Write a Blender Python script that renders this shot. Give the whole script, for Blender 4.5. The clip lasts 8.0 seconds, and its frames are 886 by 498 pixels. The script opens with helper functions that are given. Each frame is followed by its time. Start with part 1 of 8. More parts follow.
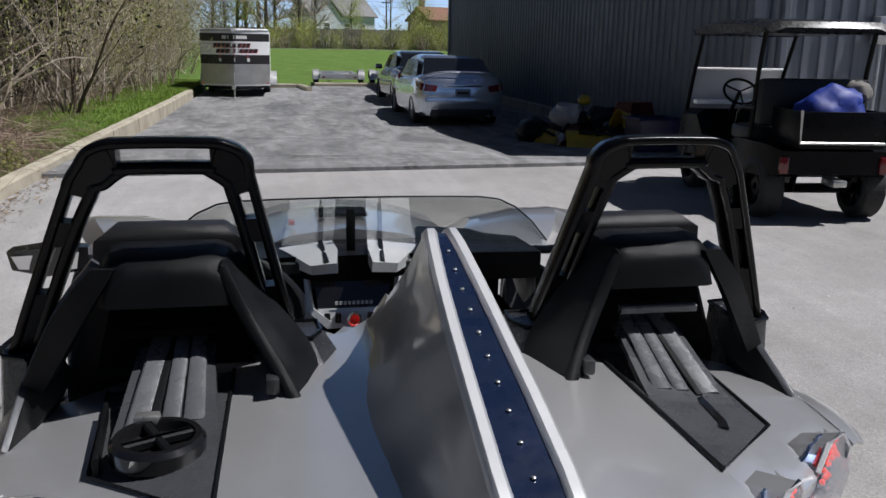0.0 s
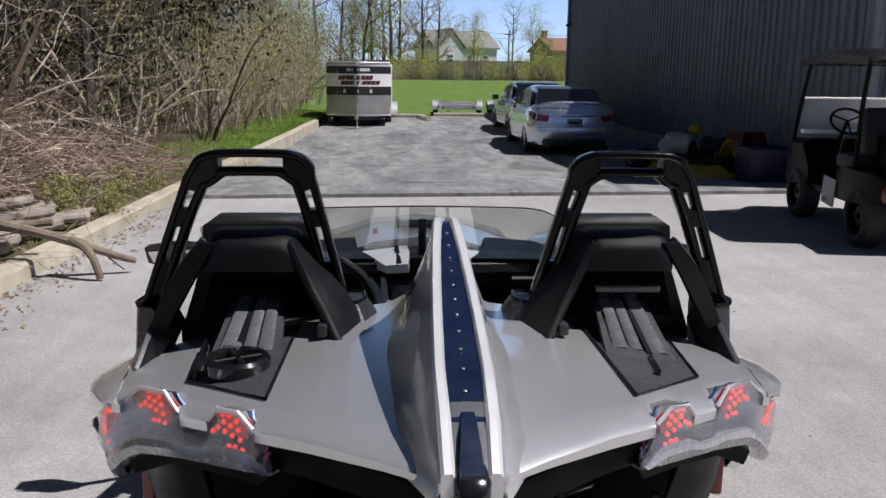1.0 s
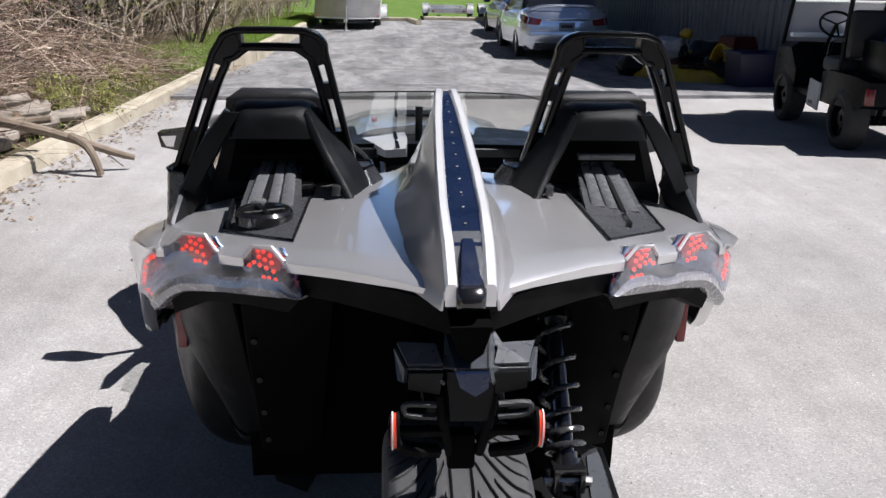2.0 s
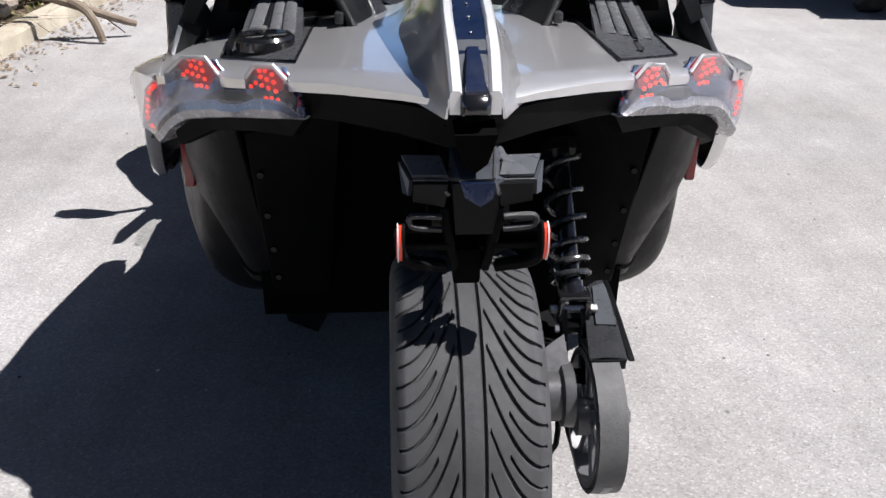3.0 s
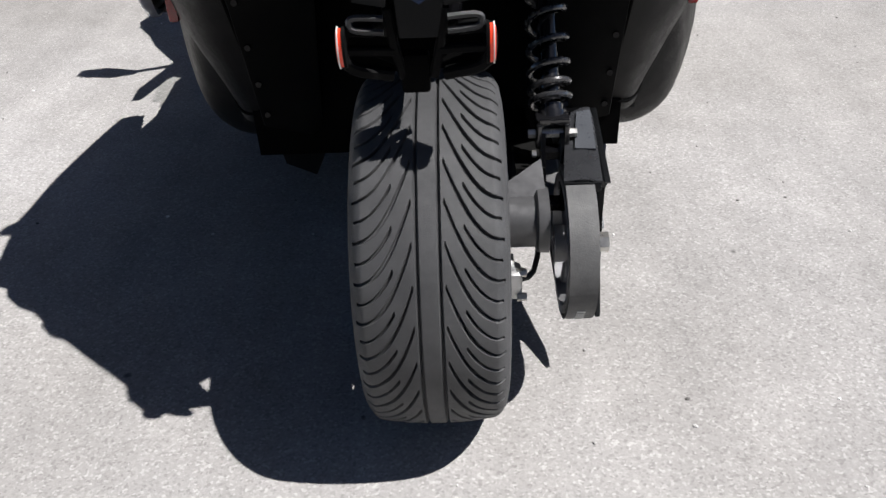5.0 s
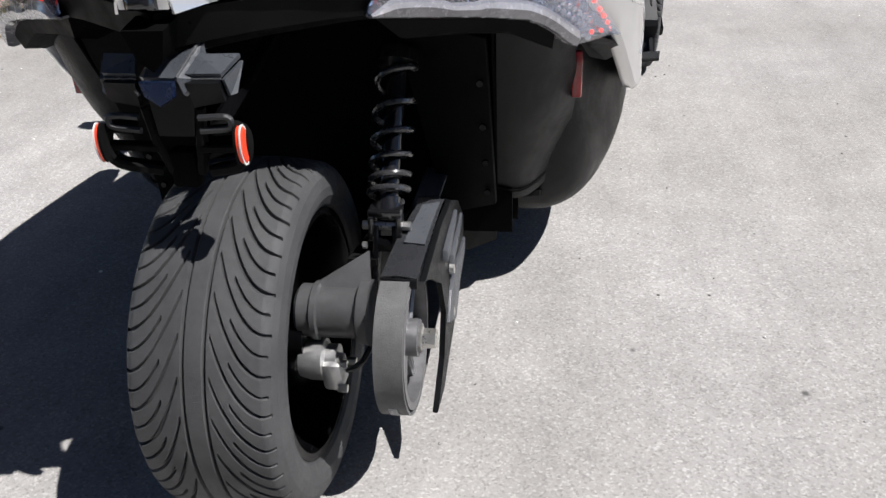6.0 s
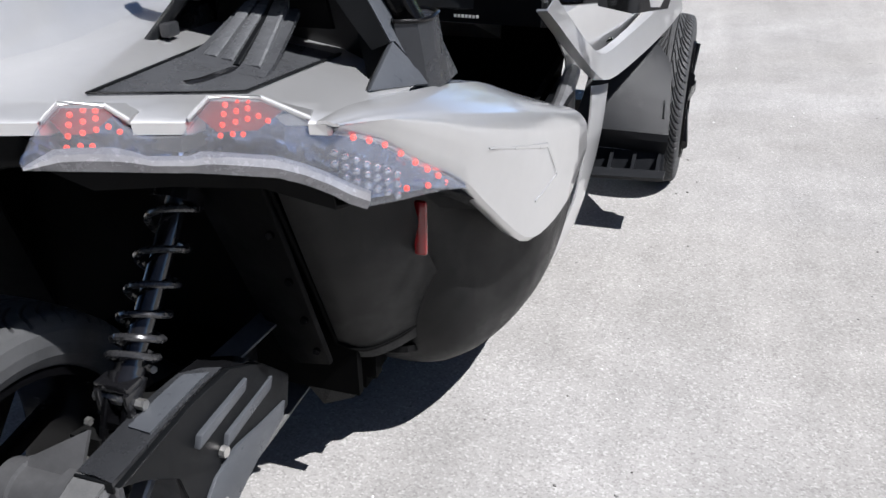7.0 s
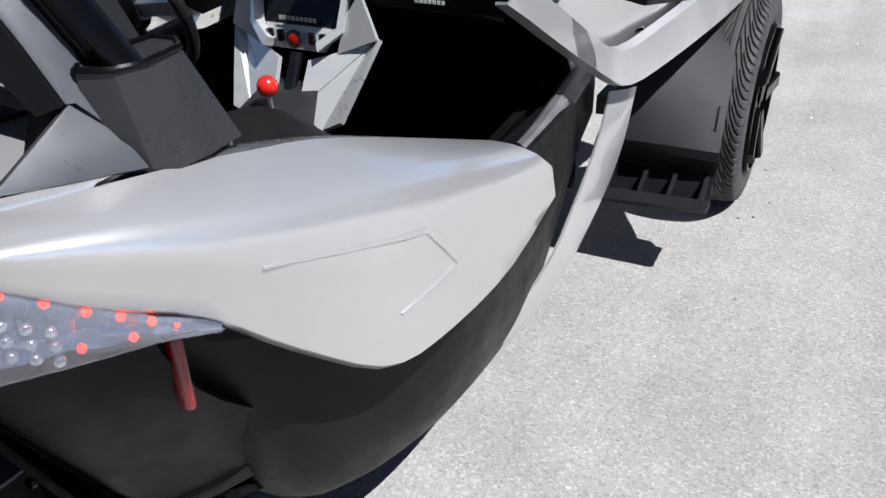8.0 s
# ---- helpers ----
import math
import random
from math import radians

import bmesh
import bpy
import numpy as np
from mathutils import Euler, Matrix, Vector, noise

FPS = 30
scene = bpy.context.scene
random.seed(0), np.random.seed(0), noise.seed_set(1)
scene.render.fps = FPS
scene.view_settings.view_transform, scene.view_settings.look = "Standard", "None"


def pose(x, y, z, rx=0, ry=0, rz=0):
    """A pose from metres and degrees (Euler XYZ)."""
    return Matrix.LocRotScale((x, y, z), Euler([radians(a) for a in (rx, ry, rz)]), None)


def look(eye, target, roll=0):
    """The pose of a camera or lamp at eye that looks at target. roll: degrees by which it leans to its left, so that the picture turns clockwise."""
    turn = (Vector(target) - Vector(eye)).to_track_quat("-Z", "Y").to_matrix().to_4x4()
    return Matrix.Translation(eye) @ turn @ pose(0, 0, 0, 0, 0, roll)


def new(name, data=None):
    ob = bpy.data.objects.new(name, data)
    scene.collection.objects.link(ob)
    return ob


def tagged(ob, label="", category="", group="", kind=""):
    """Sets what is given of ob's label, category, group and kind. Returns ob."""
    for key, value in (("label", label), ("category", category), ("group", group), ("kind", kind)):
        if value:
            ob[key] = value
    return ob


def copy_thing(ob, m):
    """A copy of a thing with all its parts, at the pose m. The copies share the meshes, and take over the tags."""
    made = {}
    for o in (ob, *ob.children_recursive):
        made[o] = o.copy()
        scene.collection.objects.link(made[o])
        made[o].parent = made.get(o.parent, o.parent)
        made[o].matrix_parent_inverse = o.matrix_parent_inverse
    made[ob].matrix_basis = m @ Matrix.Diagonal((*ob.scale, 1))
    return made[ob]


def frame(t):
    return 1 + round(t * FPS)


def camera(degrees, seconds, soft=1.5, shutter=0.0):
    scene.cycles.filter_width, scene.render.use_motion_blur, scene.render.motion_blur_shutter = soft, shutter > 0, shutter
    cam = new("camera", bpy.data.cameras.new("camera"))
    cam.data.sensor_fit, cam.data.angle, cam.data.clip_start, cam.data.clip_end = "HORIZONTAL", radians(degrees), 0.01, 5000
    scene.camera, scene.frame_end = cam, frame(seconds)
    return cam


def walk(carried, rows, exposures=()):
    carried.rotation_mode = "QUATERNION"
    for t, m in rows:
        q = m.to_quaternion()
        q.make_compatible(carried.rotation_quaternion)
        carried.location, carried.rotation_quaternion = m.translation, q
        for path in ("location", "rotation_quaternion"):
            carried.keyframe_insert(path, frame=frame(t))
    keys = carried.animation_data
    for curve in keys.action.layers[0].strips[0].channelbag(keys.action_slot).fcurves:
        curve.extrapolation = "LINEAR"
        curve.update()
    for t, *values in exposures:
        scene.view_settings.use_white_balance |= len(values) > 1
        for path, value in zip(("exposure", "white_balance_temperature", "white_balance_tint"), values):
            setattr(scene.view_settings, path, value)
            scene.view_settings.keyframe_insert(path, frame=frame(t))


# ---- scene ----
cam = camera(55.6, 8.0)
PATH = [
    (0, (-0.205, -0.662, 1.437), (0.182, 1.243, 0.968), 1.0),
    (0.2, (-0.136, -0.753, 1.454), (0.125, 1.184, 1.029), 0.8),
    (0.5, (-0.07, -0.848, 1.473), (0.103, 1.099, 1.052), 2.4),
    (0.8, (-0.066, -0.975, 1.462), (0.073, 0.98, 1.065), 2.0),
    (1, (-0.084, -1.063, 1.452), (0.026, 0.893, 1.047), 0.6),
    (1.2, (-0.103, -1.14, 1.447), (0.011, 0.807, 1.003), 1.3),
    (2.3, (-0.117, -1.291, 1.39), (0.022, 0.585, 0.711), 1.0),
    (2.5, (-0.114, -1.296, 1.367), (0.009, 0.562, 0.637), 1.0),
    (2.7, (-0.11, -1.295, 1.345), (-0.008, 0.541, 0.556), 0.8),
    (3, (-0.108, -1.304, 1.319), (-0.002, 0.492, 0.445), 0.5),
    (3.5, (-0.099, -1.314, 1.268), (0.006, 0.419, 0.275), 0.5),
    (4, (-0.094, -1.324, 1.222), (0.008, 0.334, 0.109), 0.6),
    (4.2, (-0.094, -1.329, 1.205), (0.006, 0.314, 0.068), 0.8),
    (5.3, (0.226, -1.348, 1.221), (0.099, 0.332, 0.143), -2.5),
    (5.5, (0.356, -1.372, 1.251), (0.175, 0.331, 0.218), -1.2),
    (5.8, (0.458, -1.319, 1.276), (0.187, 0.395, 0.282), -4.1),
    (6, (0.553, -1.252, 1.256), (0.28, 0.452, 0.246), -2.7),
    (6.2, (0.629, -1.152, 1.251), (0.346, 0.561, 0.258), -1.6),
    (6.5, (0.754, -1.01, 1.282), (0.475, 0.706, 0.293), -3.1),
    (6.8, (0.923, -0.85, 1.287), (0.49, 0.863, 0.349), -3.4),
    (7, (1.032, -0.742, 1.285), (0.475, 0.957, 0.388), -0.3),
    (7.2, (1.106, -0.631, 1.276), (0.461, 1.009, 0.329), -2.1),
    (7.5, (1.164, -0.403, 1.241), (0.427, 1.208, 0.313), -1.0),
    (7.7, (1.172, -0.233, 1.235), (0.427, 1.362, 0.285), -0.0),
    (8, (1.209, -0.021, 1.258), (0.404, 1.507, 0.25), -1.8),
]
EXPOSURES = [(0, 0.1, 6220, 12), (1.0, 0.26, 6320, 15), (1.3, 0.38, 6320, 15), (2.2, 0.78, 6320, 14), (2.5, 0.82, 6320, 14), (4.0, 0.76, 6400, 12), (5.5, 0.68, 6420, 11), (6.0, 0.68, 6420, 11), (7.0, 0.76, 6200, 11), (8.0, 0.68, 6180, 11)]
walk(cam, [(t, look(eye, target, roll)) for t, eye, target, roll in PATH], EXPOSURES)

SUN = Vector((0.607, -0.14, 1.0)).normalized()
sun_el = math.asin(SUN.z)
sun_az = math.atan2(SUN.x, SUN.y)

world = bpy.data.worlds.new("sky")
scene.world = world
world.use_nodes = True
wn = world.node_tree.nodes
sky = wn.new("ShaderNodeTexSky")
sky.sky_type = "NISHITA"
sky.sun_disc = False
sky.sun_elevation = sun_el
sky.sun_rotation = sun_az
sky.air_density, sky.dust_density, sky.ozone_density = 0.3, 0.4, 3.0
world.node_tree.links.new(sky.outputs[0], wn["Background"].inputs[0])
wn["Background"].inputs[1].default_value = 0.05

sun_data = bpy.data.lights.new("sun", "SUN")
sun_data.energy = 5.0
sun_data.angle = radians(0.53)
sun_data.color = (1.0, 0.975, 0.95)
sun_ob = new("sun", sun_data)
sun_ob.matrix_world = look(SUN * 50, (0, 0, 0))

# ---------------------------------------------------------------- materials


def material(name, base, rough=0.5, metal=0.0, coat=0.0, spec=0.5):
    m = bpy.data.materials.new(name)
    m.use_nodes = True
    b = m.node_tree.nodes["Principled BSDF"]
    b.inputs["Base Color"].default_value = (*base, 1)
    b.inputs["Roughness"].default_value = rough
    b.inputs["Metallic"].default_value = metal
    b.inputs["Coat Weight"].default_value = coat
    b.inputs["Coat Roughness"].default_value = 0.04
    b.inputs["Specular IOR Level"].default_value = spec
    return m


class Nodes:
    """Short hand for wiring a material."""

    def __init__(self, m):
        self.t = m.node_tree
        self.b = self.t.nodes["Principled BSDF"]
        self.co = self.t.nodes.new("ShaderNodeTexCoord").outputs["Object"]

    def noise(self, scale, detail=4.0, rough=0.6, stretch=None, distort=0.0):
        n = self.t.nodes.new("ShaderNodeTexNoise")
        n.inputs["Scale"].default_value = scale
        n.inputs["Detail"].default_value = detail
        n.inputs["Roughness"].default_value = rough
        n.inputs["Distortion"].default_value = distort
        self.t.links.new(self.mapped(stretch), n.inputs["Vector"])
        return n.outputs["Fac"]

    def mapped(self, stretch=None, turn=0.0):
        if not stretch:
            return self.co
        mp = self.t.nodes.new("ShaderNodeMapping")
        mp.inputs["Scale"].default_value = stretch
        mp.inputs["Rotation"].default_value = (0, 0, turn)
        self.t.links.new(self.co, mp.inputs["Vector"])
        return mp.outputs[0]

    def voronoi(self, scale, feature="F1", out="Distance", stretch=None):
        n = self.t.nodes.new("ShaderNodeTexVoronoi")
        n.feature = feature
        n.inputs["Scale"].default_value = scale
        self.t.links.new(self.mapped(stretch), n.inputs["Vector"])
        return n.outputs[out]

    def ramp(self, fac, *stops):
        r = self.t.nodes.new("ShaderNodeValToRGB")
        e = r.color_ramp.elements
        while len(e) < len(stops):
            e.new(0.5)
        for el, (p, c) in zip(e, stops):
            el.position = p
            el.color = (*c, 1) if isinstance(c, tuple) else (c, c, c, 1)
        self.t.links.new(fac, r.inputs[0])
        return r.outputs[0]

    def mix(self, fac, a, b, mode="MIX"):
        n = self.t.nodes.new("ShaderNodeMix")
        n.data_type, n.blend_type = "RGBA", mode
        for sock, v in ((n.inputs[0], fac), (n.inputs[6], a), (n.inputs[7], b)):
            if isinstance(v, (int, float)):
                sock.default_value = v if sock == n.inputs[0] else (v, v, v, 1)
            elif isinstance(v, tuple):
                sock.default_value = (*v, 1)
            else:
                self.t.links.new(v, sock)
        return n.outputs[2]

    def random(self):
        return self.t.nodes.new("ShaderNodeObjectInfo").outputs["Random"]

    def island(self):
        return self.t.nodes.new("ShaderNodeNewGeometry").outputs["Random Per Island"]

    def colour(self, c):
        self.t.links.new(c, self.b.inputs["Base Color"])

    def rough(self, c):
        self.t.links.new(c, self.b.inputs["Roughness"])

    def bump(self, h, strength=0.3, dist=0.01):
        n = self.t.nodes.new("ShaderNodeBump")
        n.inputs["Strength"].default_value = strength
        n.inputs["Distance"].default_value = dist
        self.t.links.new(h, n.inputs["Height"])
        self.t.links.new(n.outputs[0], self.b.inputs["Normal"])


def varied(name, dark, light, scale=6.0, rough=0.5, metal=0.0, coat=0.0, bump=0.0, bscale=200.0, spec=0.5, rr=0.12, stretch=None):
    """A surface that drifts between two colours at a broad and a fine scale, with its gloss worn unevenly."""
    m = material(name, light, rough, metal, coat, spec)
    n = Nodes(m)
    broad, fine = n.noise(scale, 3, 0.6, stretch), n.noise(scale * 14, 3, 0.7, stretch)
    c = n.mix(n.ramp(broad, (0.3, 0.0), (0.7, 1.0)), dark, light)
    n.colour(n.mix(0.25, c, n.ramp(fine, (0.3, dark), (0.7, light))))
    lo, hi = max(0.02, rough - rr), min(1.0, rough + rr)
    n.rough(n.ramp(n.noise(scale * 3, 5, 0.7), (0.3, lo), (0.75, hi)))
    if bump:
        n.bump(n.noise(bscale, 3, 0.7), bump, 0.003)
    return m


def silver_paint():
    m = varied("silver_paint", (0.63, 0.628, 0.627), (0.69, 0.688, 0.686), 3.0, 0.33, 0.70, 1.0, rr=0.03)
    n = Nodes(m)
    n.b.inputs["Coat Roughness"].default_value = 0.05
    n.b.inputs["Coat IOR"].default_value = 1.7
    return m


SILVER = silver_paint()
SILVER_BRIGHT = varied("bright_silver_edge", (0.66, 0.66, 0.66), (0.76, 0.76, 0.75), 6, 0.36, 0.4, 0.6, rr=0.06)
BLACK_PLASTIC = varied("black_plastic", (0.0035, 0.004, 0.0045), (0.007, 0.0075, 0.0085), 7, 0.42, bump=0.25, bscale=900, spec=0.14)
GREY_PLASTIC = varied("dark_grey_plastic", (0.014, 0.0145, 0.016), (0.024, 0.025, 0.027), 6, 0.42, bump=0.3, bscale=1100, spec=0.4)
GUARD_GREY = varied("grey_guard_plastic", (0.018, 0.019, 0.021), (0.030, 0.031, 0.034), 6, 0.3, bump=0.3, bscale=1100)
COWL_GREY = varied("grey_cowl_plastic", (0.04, 0.041, 0.044), (0.062, 0.064, 0.068), 6, 0.3, bump=0.2, bscale=1100, spec=0.6)
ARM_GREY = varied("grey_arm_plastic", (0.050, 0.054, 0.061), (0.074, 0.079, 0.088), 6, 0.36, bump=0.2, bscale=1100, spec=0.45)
MUD_GREY = varied("dark_mudguard_plastic", (0.007, 0.0075, 0.009), (0.012, 0.013, 0.015), 6, 0.42, bump=0.2, bscale=1100, spec=0.15, rr=0.05)
# black plastic raised to grey: sky light on the upper facets is put in
HOLDER_SKYLIT = varied("black_holder_sky_lit", (0.036, 0.040, 0.047), (0.050, 0.055, 0.063), 8, 0.34, bump=0.2, bscale=900, spec=0.5)
RIB_GREY = varied("grey_rib_plastic", (0.068, 0.070, 0.074), (0.105, 0.108, 0.113), 8, 0.30, bump=0.2, bscale=800, spec=0.7)
BODY_GREY = varied("charcoal_body_plastic", (0.0065, 0.0065, 0.0065), (0.011, 0.011, 0.0108), 4, 0.44, bump=0.35, bscale=700, spec=0.14)
GLOSS_BLACK = varied("gloss_black", (0.006, 0.006, 0.007), (0.011, 0.011, 0.012), 8, 0.18, coat=0.5, rr=0.06)
BLACK_METAL = varied("black_powder_coat", (0.0015, 0.0015, 0.0018), (0.0035, 0.0035, 0.004), 10, 0.2, bump=0.1, bscale=1200, spec=0.17)
NAVY = varied("navy_strip", (0.003, 0.008, 0.024), (0.006, 0.013, 0.040), 9, 0.3, coat=0.3, rr=0.08)
RUBBER = varied("tyre_rubber", (0.034, 0.0345, 0.036), (0.064, 0.0645, 0.066), 9, 0.62, bump=0.4, bscale=500, spec=0.4)
RUBBER_BLACK = varied("black_rubber", (0.014, 0.014, 0.014), (0.026, 0.026, 0.025), 9, 0.75, bump=0.3, bscale=500)
ALU = varied("cast_aluminium", (0.42, 0.42, 0.42), (0.6, 0.6, 0.59), 22, 0.42, 0.85, bump=0.25, bscale=300)
STEEL = varied("zinc_steel", (0.5, 0.49, 0.46), (0.68, 0.67, 0.64), 30, 0.35, 0.9)
PULLEY = varied("dull_pulley_metal", (0.16, 0.16, 0.165), (0.26, 0.26, 0.265), 22, 0.45, 0.6)
SPRING = varied("dark_spring_steel", (0.026, 0.026, 0.028), (0.046, 0.046, 0.048), 20, 0.28, 0.3, 0.5)
BELT = varied("drive_belt_rubber", (0.07, 0.07, 0.071), (0.12, 0.12, 0.118), 18, 0.7, bump=0.3, bscale=300)
LETTER = material("pale_lettering", (0.62, 0.62, 0.6), 0.6)
RED_REFLECTOR = material("red_reflector", (0.19, 0.004, 0.006), 0.25, coat=0.5)
ORANGE_REFLECTOR = material("orange_red_reflector", (0.85, 0.06, 0.02), 0.3, coat=0.4)
RED_KNOB = material("red_plastic", (0.75, 0.02, 0.015), 0.25, coat=0.6)
DASH_SILVER = varied("dash_silver", (0.5, 0.5, 0.5), (0.6, 0.6, 0.6), 8, 0.35, 0.5)
# black plastic taken down further: shade of the recesses is put into the colour
INTERIOR = varied("black_interior_with_shade", (0.0022, 0.0022, 0.0022), (0.0045, 0.0045, 0.0045), 6, 0.8, spec=0.02)
SEAT = varied("black_vinyl", (0.008, 0.008, 0.009), (0.014, 0.014, 0.015), 6, 0.5, bump=0.3, bscale=700, spec=0.35)
CHROME = material("chrome", (0.75, 0.75, 0.76), 0.12, 1.0)


def glowing(name, colour, strength):
    m = material(name, colour, 0.3)
    b = m.node_tree.nodes["Principled BSDF"]
    b.inputs["Emission Color"].default_value = (*colour, 1)
    b.inputs["Emission Strength"].default_value = strength
    return m


LED = glowing("lit_red_led", (1.0, 0.045, 0.018), 0.95)
CAR_WINDOW = material("dark_car_window", (0.006, 0.007, 0.008), 0.03, spec=0.9)


def clear(name, tint, gloss=0.12, rough=0.03, veil=0.0):
    """Thin clear sheet: see-through, with a mirror-like sheen that grows at grazing angles."""
    m = bpy.data.materials.new(name)
    m.use_nodes = True
    t = m.node_tree
    t.nodes.remove(t.nodes["Principled BSDF"])
    tr, gl, mx = t.nodes.new("ShaderNodeBsdfTransparent"), t.nodes.new("ShaderNodeBsdfGlossy"), t.nodes.new("ShaderNodeMixShader")
    lw, pw, ad = t.nodes.new("ShaderNodeLayerWeight"), t.nodes.new("ShaderNodeMath"), t.nodes.new("ShaderNodeMath")
    lw.inputs["Blend"].default_value = 0.5
    pw.operation, ad.operation = "POWER", "MULTIPLY_ADD"
    pw.inputs[1].default_value = 4.0
    ad.inputs[1].default_value, ad.inputs[2].default_value = 0.55, gloss
    tr.inputs[0].default_value = (*tint, 1)
    gl.inputs["Roughness"].default_value = rough
    t.links.new(lw.outputs["Facing"], pw.inputs[0])
    t.links.new(pw.outputs[0], ad.inputs[0])
    t.links.new(ad.outputs[0], mx.inputs[0])
    t.links.new(tr.outputs[0], mx.inputs[1])
    t.links.new(gl.outputs[0], mx.inputs[2])
    out = mx.outputs[0]
    # white diffuse share that stands for sky glare on the sheet
    if veil:
        df, fm = t.nodes.new("ShaderNodeBsdfDiffuse"), t.nodes.new("ShaderNodeMixShader")
        df.inputs[0].default_value = (0.8, 0.8, 0.82, 1)
        fm.inputs[0].default_value = veil
        t.links.new(out, fm.inputs[1])
        t.links.new(df.outputs[0], fm.inputs[2])
        out = fm.outputs[0]
    t.links.new(out, t.nodes["Material Output"].inputs[0])
    return m


LENS = clear("clear_lens", (0.90, 0.92, 0.96), 0.05, 0.05, 0.08)
SCREEN = clear("clear_screen", (0.93, 0.94, 0.93), 0.06, 0.02)


def concrete():
    m = material("broom_concrete", (0.4, 0.39, 0.38), 0.9, spec=0.25)
    n = Nodes(m)
    grain = n.voronoi(190, "F1", "Color")
    sep = n.t.nodes.new("ShaderNodeSeparateColor")
    n.t.links.new(grain, sep.inputs[0])
    speck = n.ramp(sep.outputs[0], (0.0, (0.275, 0.269, 0.265)), (0.2, (0.338, 0.331, 0.326)), (0.82, (0.385, 0.378, 0.372)), (1.0, (0.49, 0.484, 0.477)))
    fine = n.ramp(n.noise(170, 5, 0.85), (0.28, 0.85), (0.72, 1.11))
    broad = n.ramp(n.noise(0.55, 6, 0.62), (0.25, 0.80), (0.75, 1.12))
    mid = n.ramp(n.noise(4.5, 5, 0.65), (0.3, 0.9), (0.75, 1.07))
    streak = n.ramp(n.noise(1.3, 5, 0.7, (3.2, 0.22, 1)), (0.35, 0.9), (0.7, 1.05))
    grime = n.ramp(n.noise(0.23, 5, 0.6, None, 0.8), (0.40, (0.84, 0.825, 0.80)), (0.62, (1.04, 1.035, 1.03)))
    c = n.mix(1.0, speck, fine, "MULTIPLY")
    for layer in (broad, mid, streak, grime):
        c = n.mix(1.0, c, layer, "MULTIPLY")
    spots = n.ramp(n.voronoi(2.6), (0.012, 0.35), (0.03, 1.0))
    c = n.mix(1.0, c, spots, "MULTIPLY")
    stains = n.ramp(n.noise(1.7, 4, 0.7, None, 0.6), (0.66, 1.0), (0.80, 0.72))
    c = n.mix(1.0, c, stains, "MULTIPLY")
    n.colour(c)
    n.bump(n.mix(0.5, n.noise(300, 4, 0.8), n.voronoi(240)), 0.2, 0.003)
    return m


def asphalt():
    m = material("worn_asphalt", (0.16, 0.16, 0.16), 0.9, spec=0.3)
    n = Nodes(m)
    patch = n.noise(0.6, 8, 0.72, (1.4, 0.45, 1), 1.5)
    base = n.ramp(patch, (0.30, (0.105, 0.105, 0.107)), (0.46, (0.175, 0.174, 0.174)), (0.56, (0.235, 0.233, 0.231)), (0.66, (0.19, 0.189, 0.188)), (0.78, (0.14, 0.139, 0.139)))
    streak = n.ramp(n.noise(1.3, 7, 0.72, (1.6, 0.4, 1), 1.0), (0.3, 0.68), (0.7, 1.3))
    blot = n.ramp(n.noise(4.0, 6, 0.75, (1.2, 0.4, 1)), (0.3, 0.76), (0.7, 1.24))
    grain = n.ramp(n.noise(120, 4, 0.8), (0.25, 0.65), (0.75, 1.35))
    c = n.mix(1.0, base, streak, "MULTIPLY")
    c = n.mix(1.0, c, blot, "MULTIPLY")
    c = n.mix(1.0, c, grain, "MULTIPLY")
    crack = n.ramp(n.noise(0.42, 5, 0.55, (0.5, 1.5, 1), 0.4), (0.491, 1.0), (0.496, 0.55), (0.500, 0.55), (0.505, 1.0))
    c = n.mix(1.0, c, crack, "MULTIPLY")
    n.colour(c)
    n.bump(n.noise(140, 4, 0.8), 0.5, 0.008)
    return m


def turf():
    m = material("spring_turf", (0.08, 0.16, 0.03), 0.95, spec=0.15)
    n = Nodes(m)
    c = n.ramp(n.noise(1.1, 6, 0.7), (0.3, (0.085, 0.145, 0.03)), (0.5, (0.115, 0.19, 0.04)), (0.75, (0.155, 0.23, 0.06)))
    f = n.ramp(n.noise(38, 4, 0.8), (0.25, 0.5), (0.75, 1.35))
    n.colour(n.mix(1.0, c, f, "MULTIPLY"))
    n.bump(n.noise(60, 4, 0.8), 0.8, 0.03)
    return m


def thicket_soil():
    m = material("leaf_litter_soil", (0.12, 0.09, 0.06), 0.95, spec=0.15)
    n = Nodes(m)
    c = n.ramp(n.noise(1.3, 6, 0.7), (0.3, (0.055, 0.045, 0.03)), (0.5, (0.13, 0.10, 0.065)), (0.62, (0.10, 0.12, 0.035)), (0.8, (0.19, 0.15, 0.10)))
    f = n.ramp(n.voronoi(26, "F1", "Color"), (0.2, 0.55), (0.8, 1.4))
    n.colour(n.mix(1.0, c, f, "MULTIPLY"))
    n.bump(n.noise(30, 5, 0.8), 0.8, 0.05)
    return m


CONCRETE, ASPHALT, TURF, SOIL = concrete(), asphalt(), turf(), thicket_soil()
KERB = varied("old_kerb_concrete", (0.27, 0.235, 0.17), (0.46, 0.42, 0.33), 2.6, 0.9, bump=0.9, bscale=45)


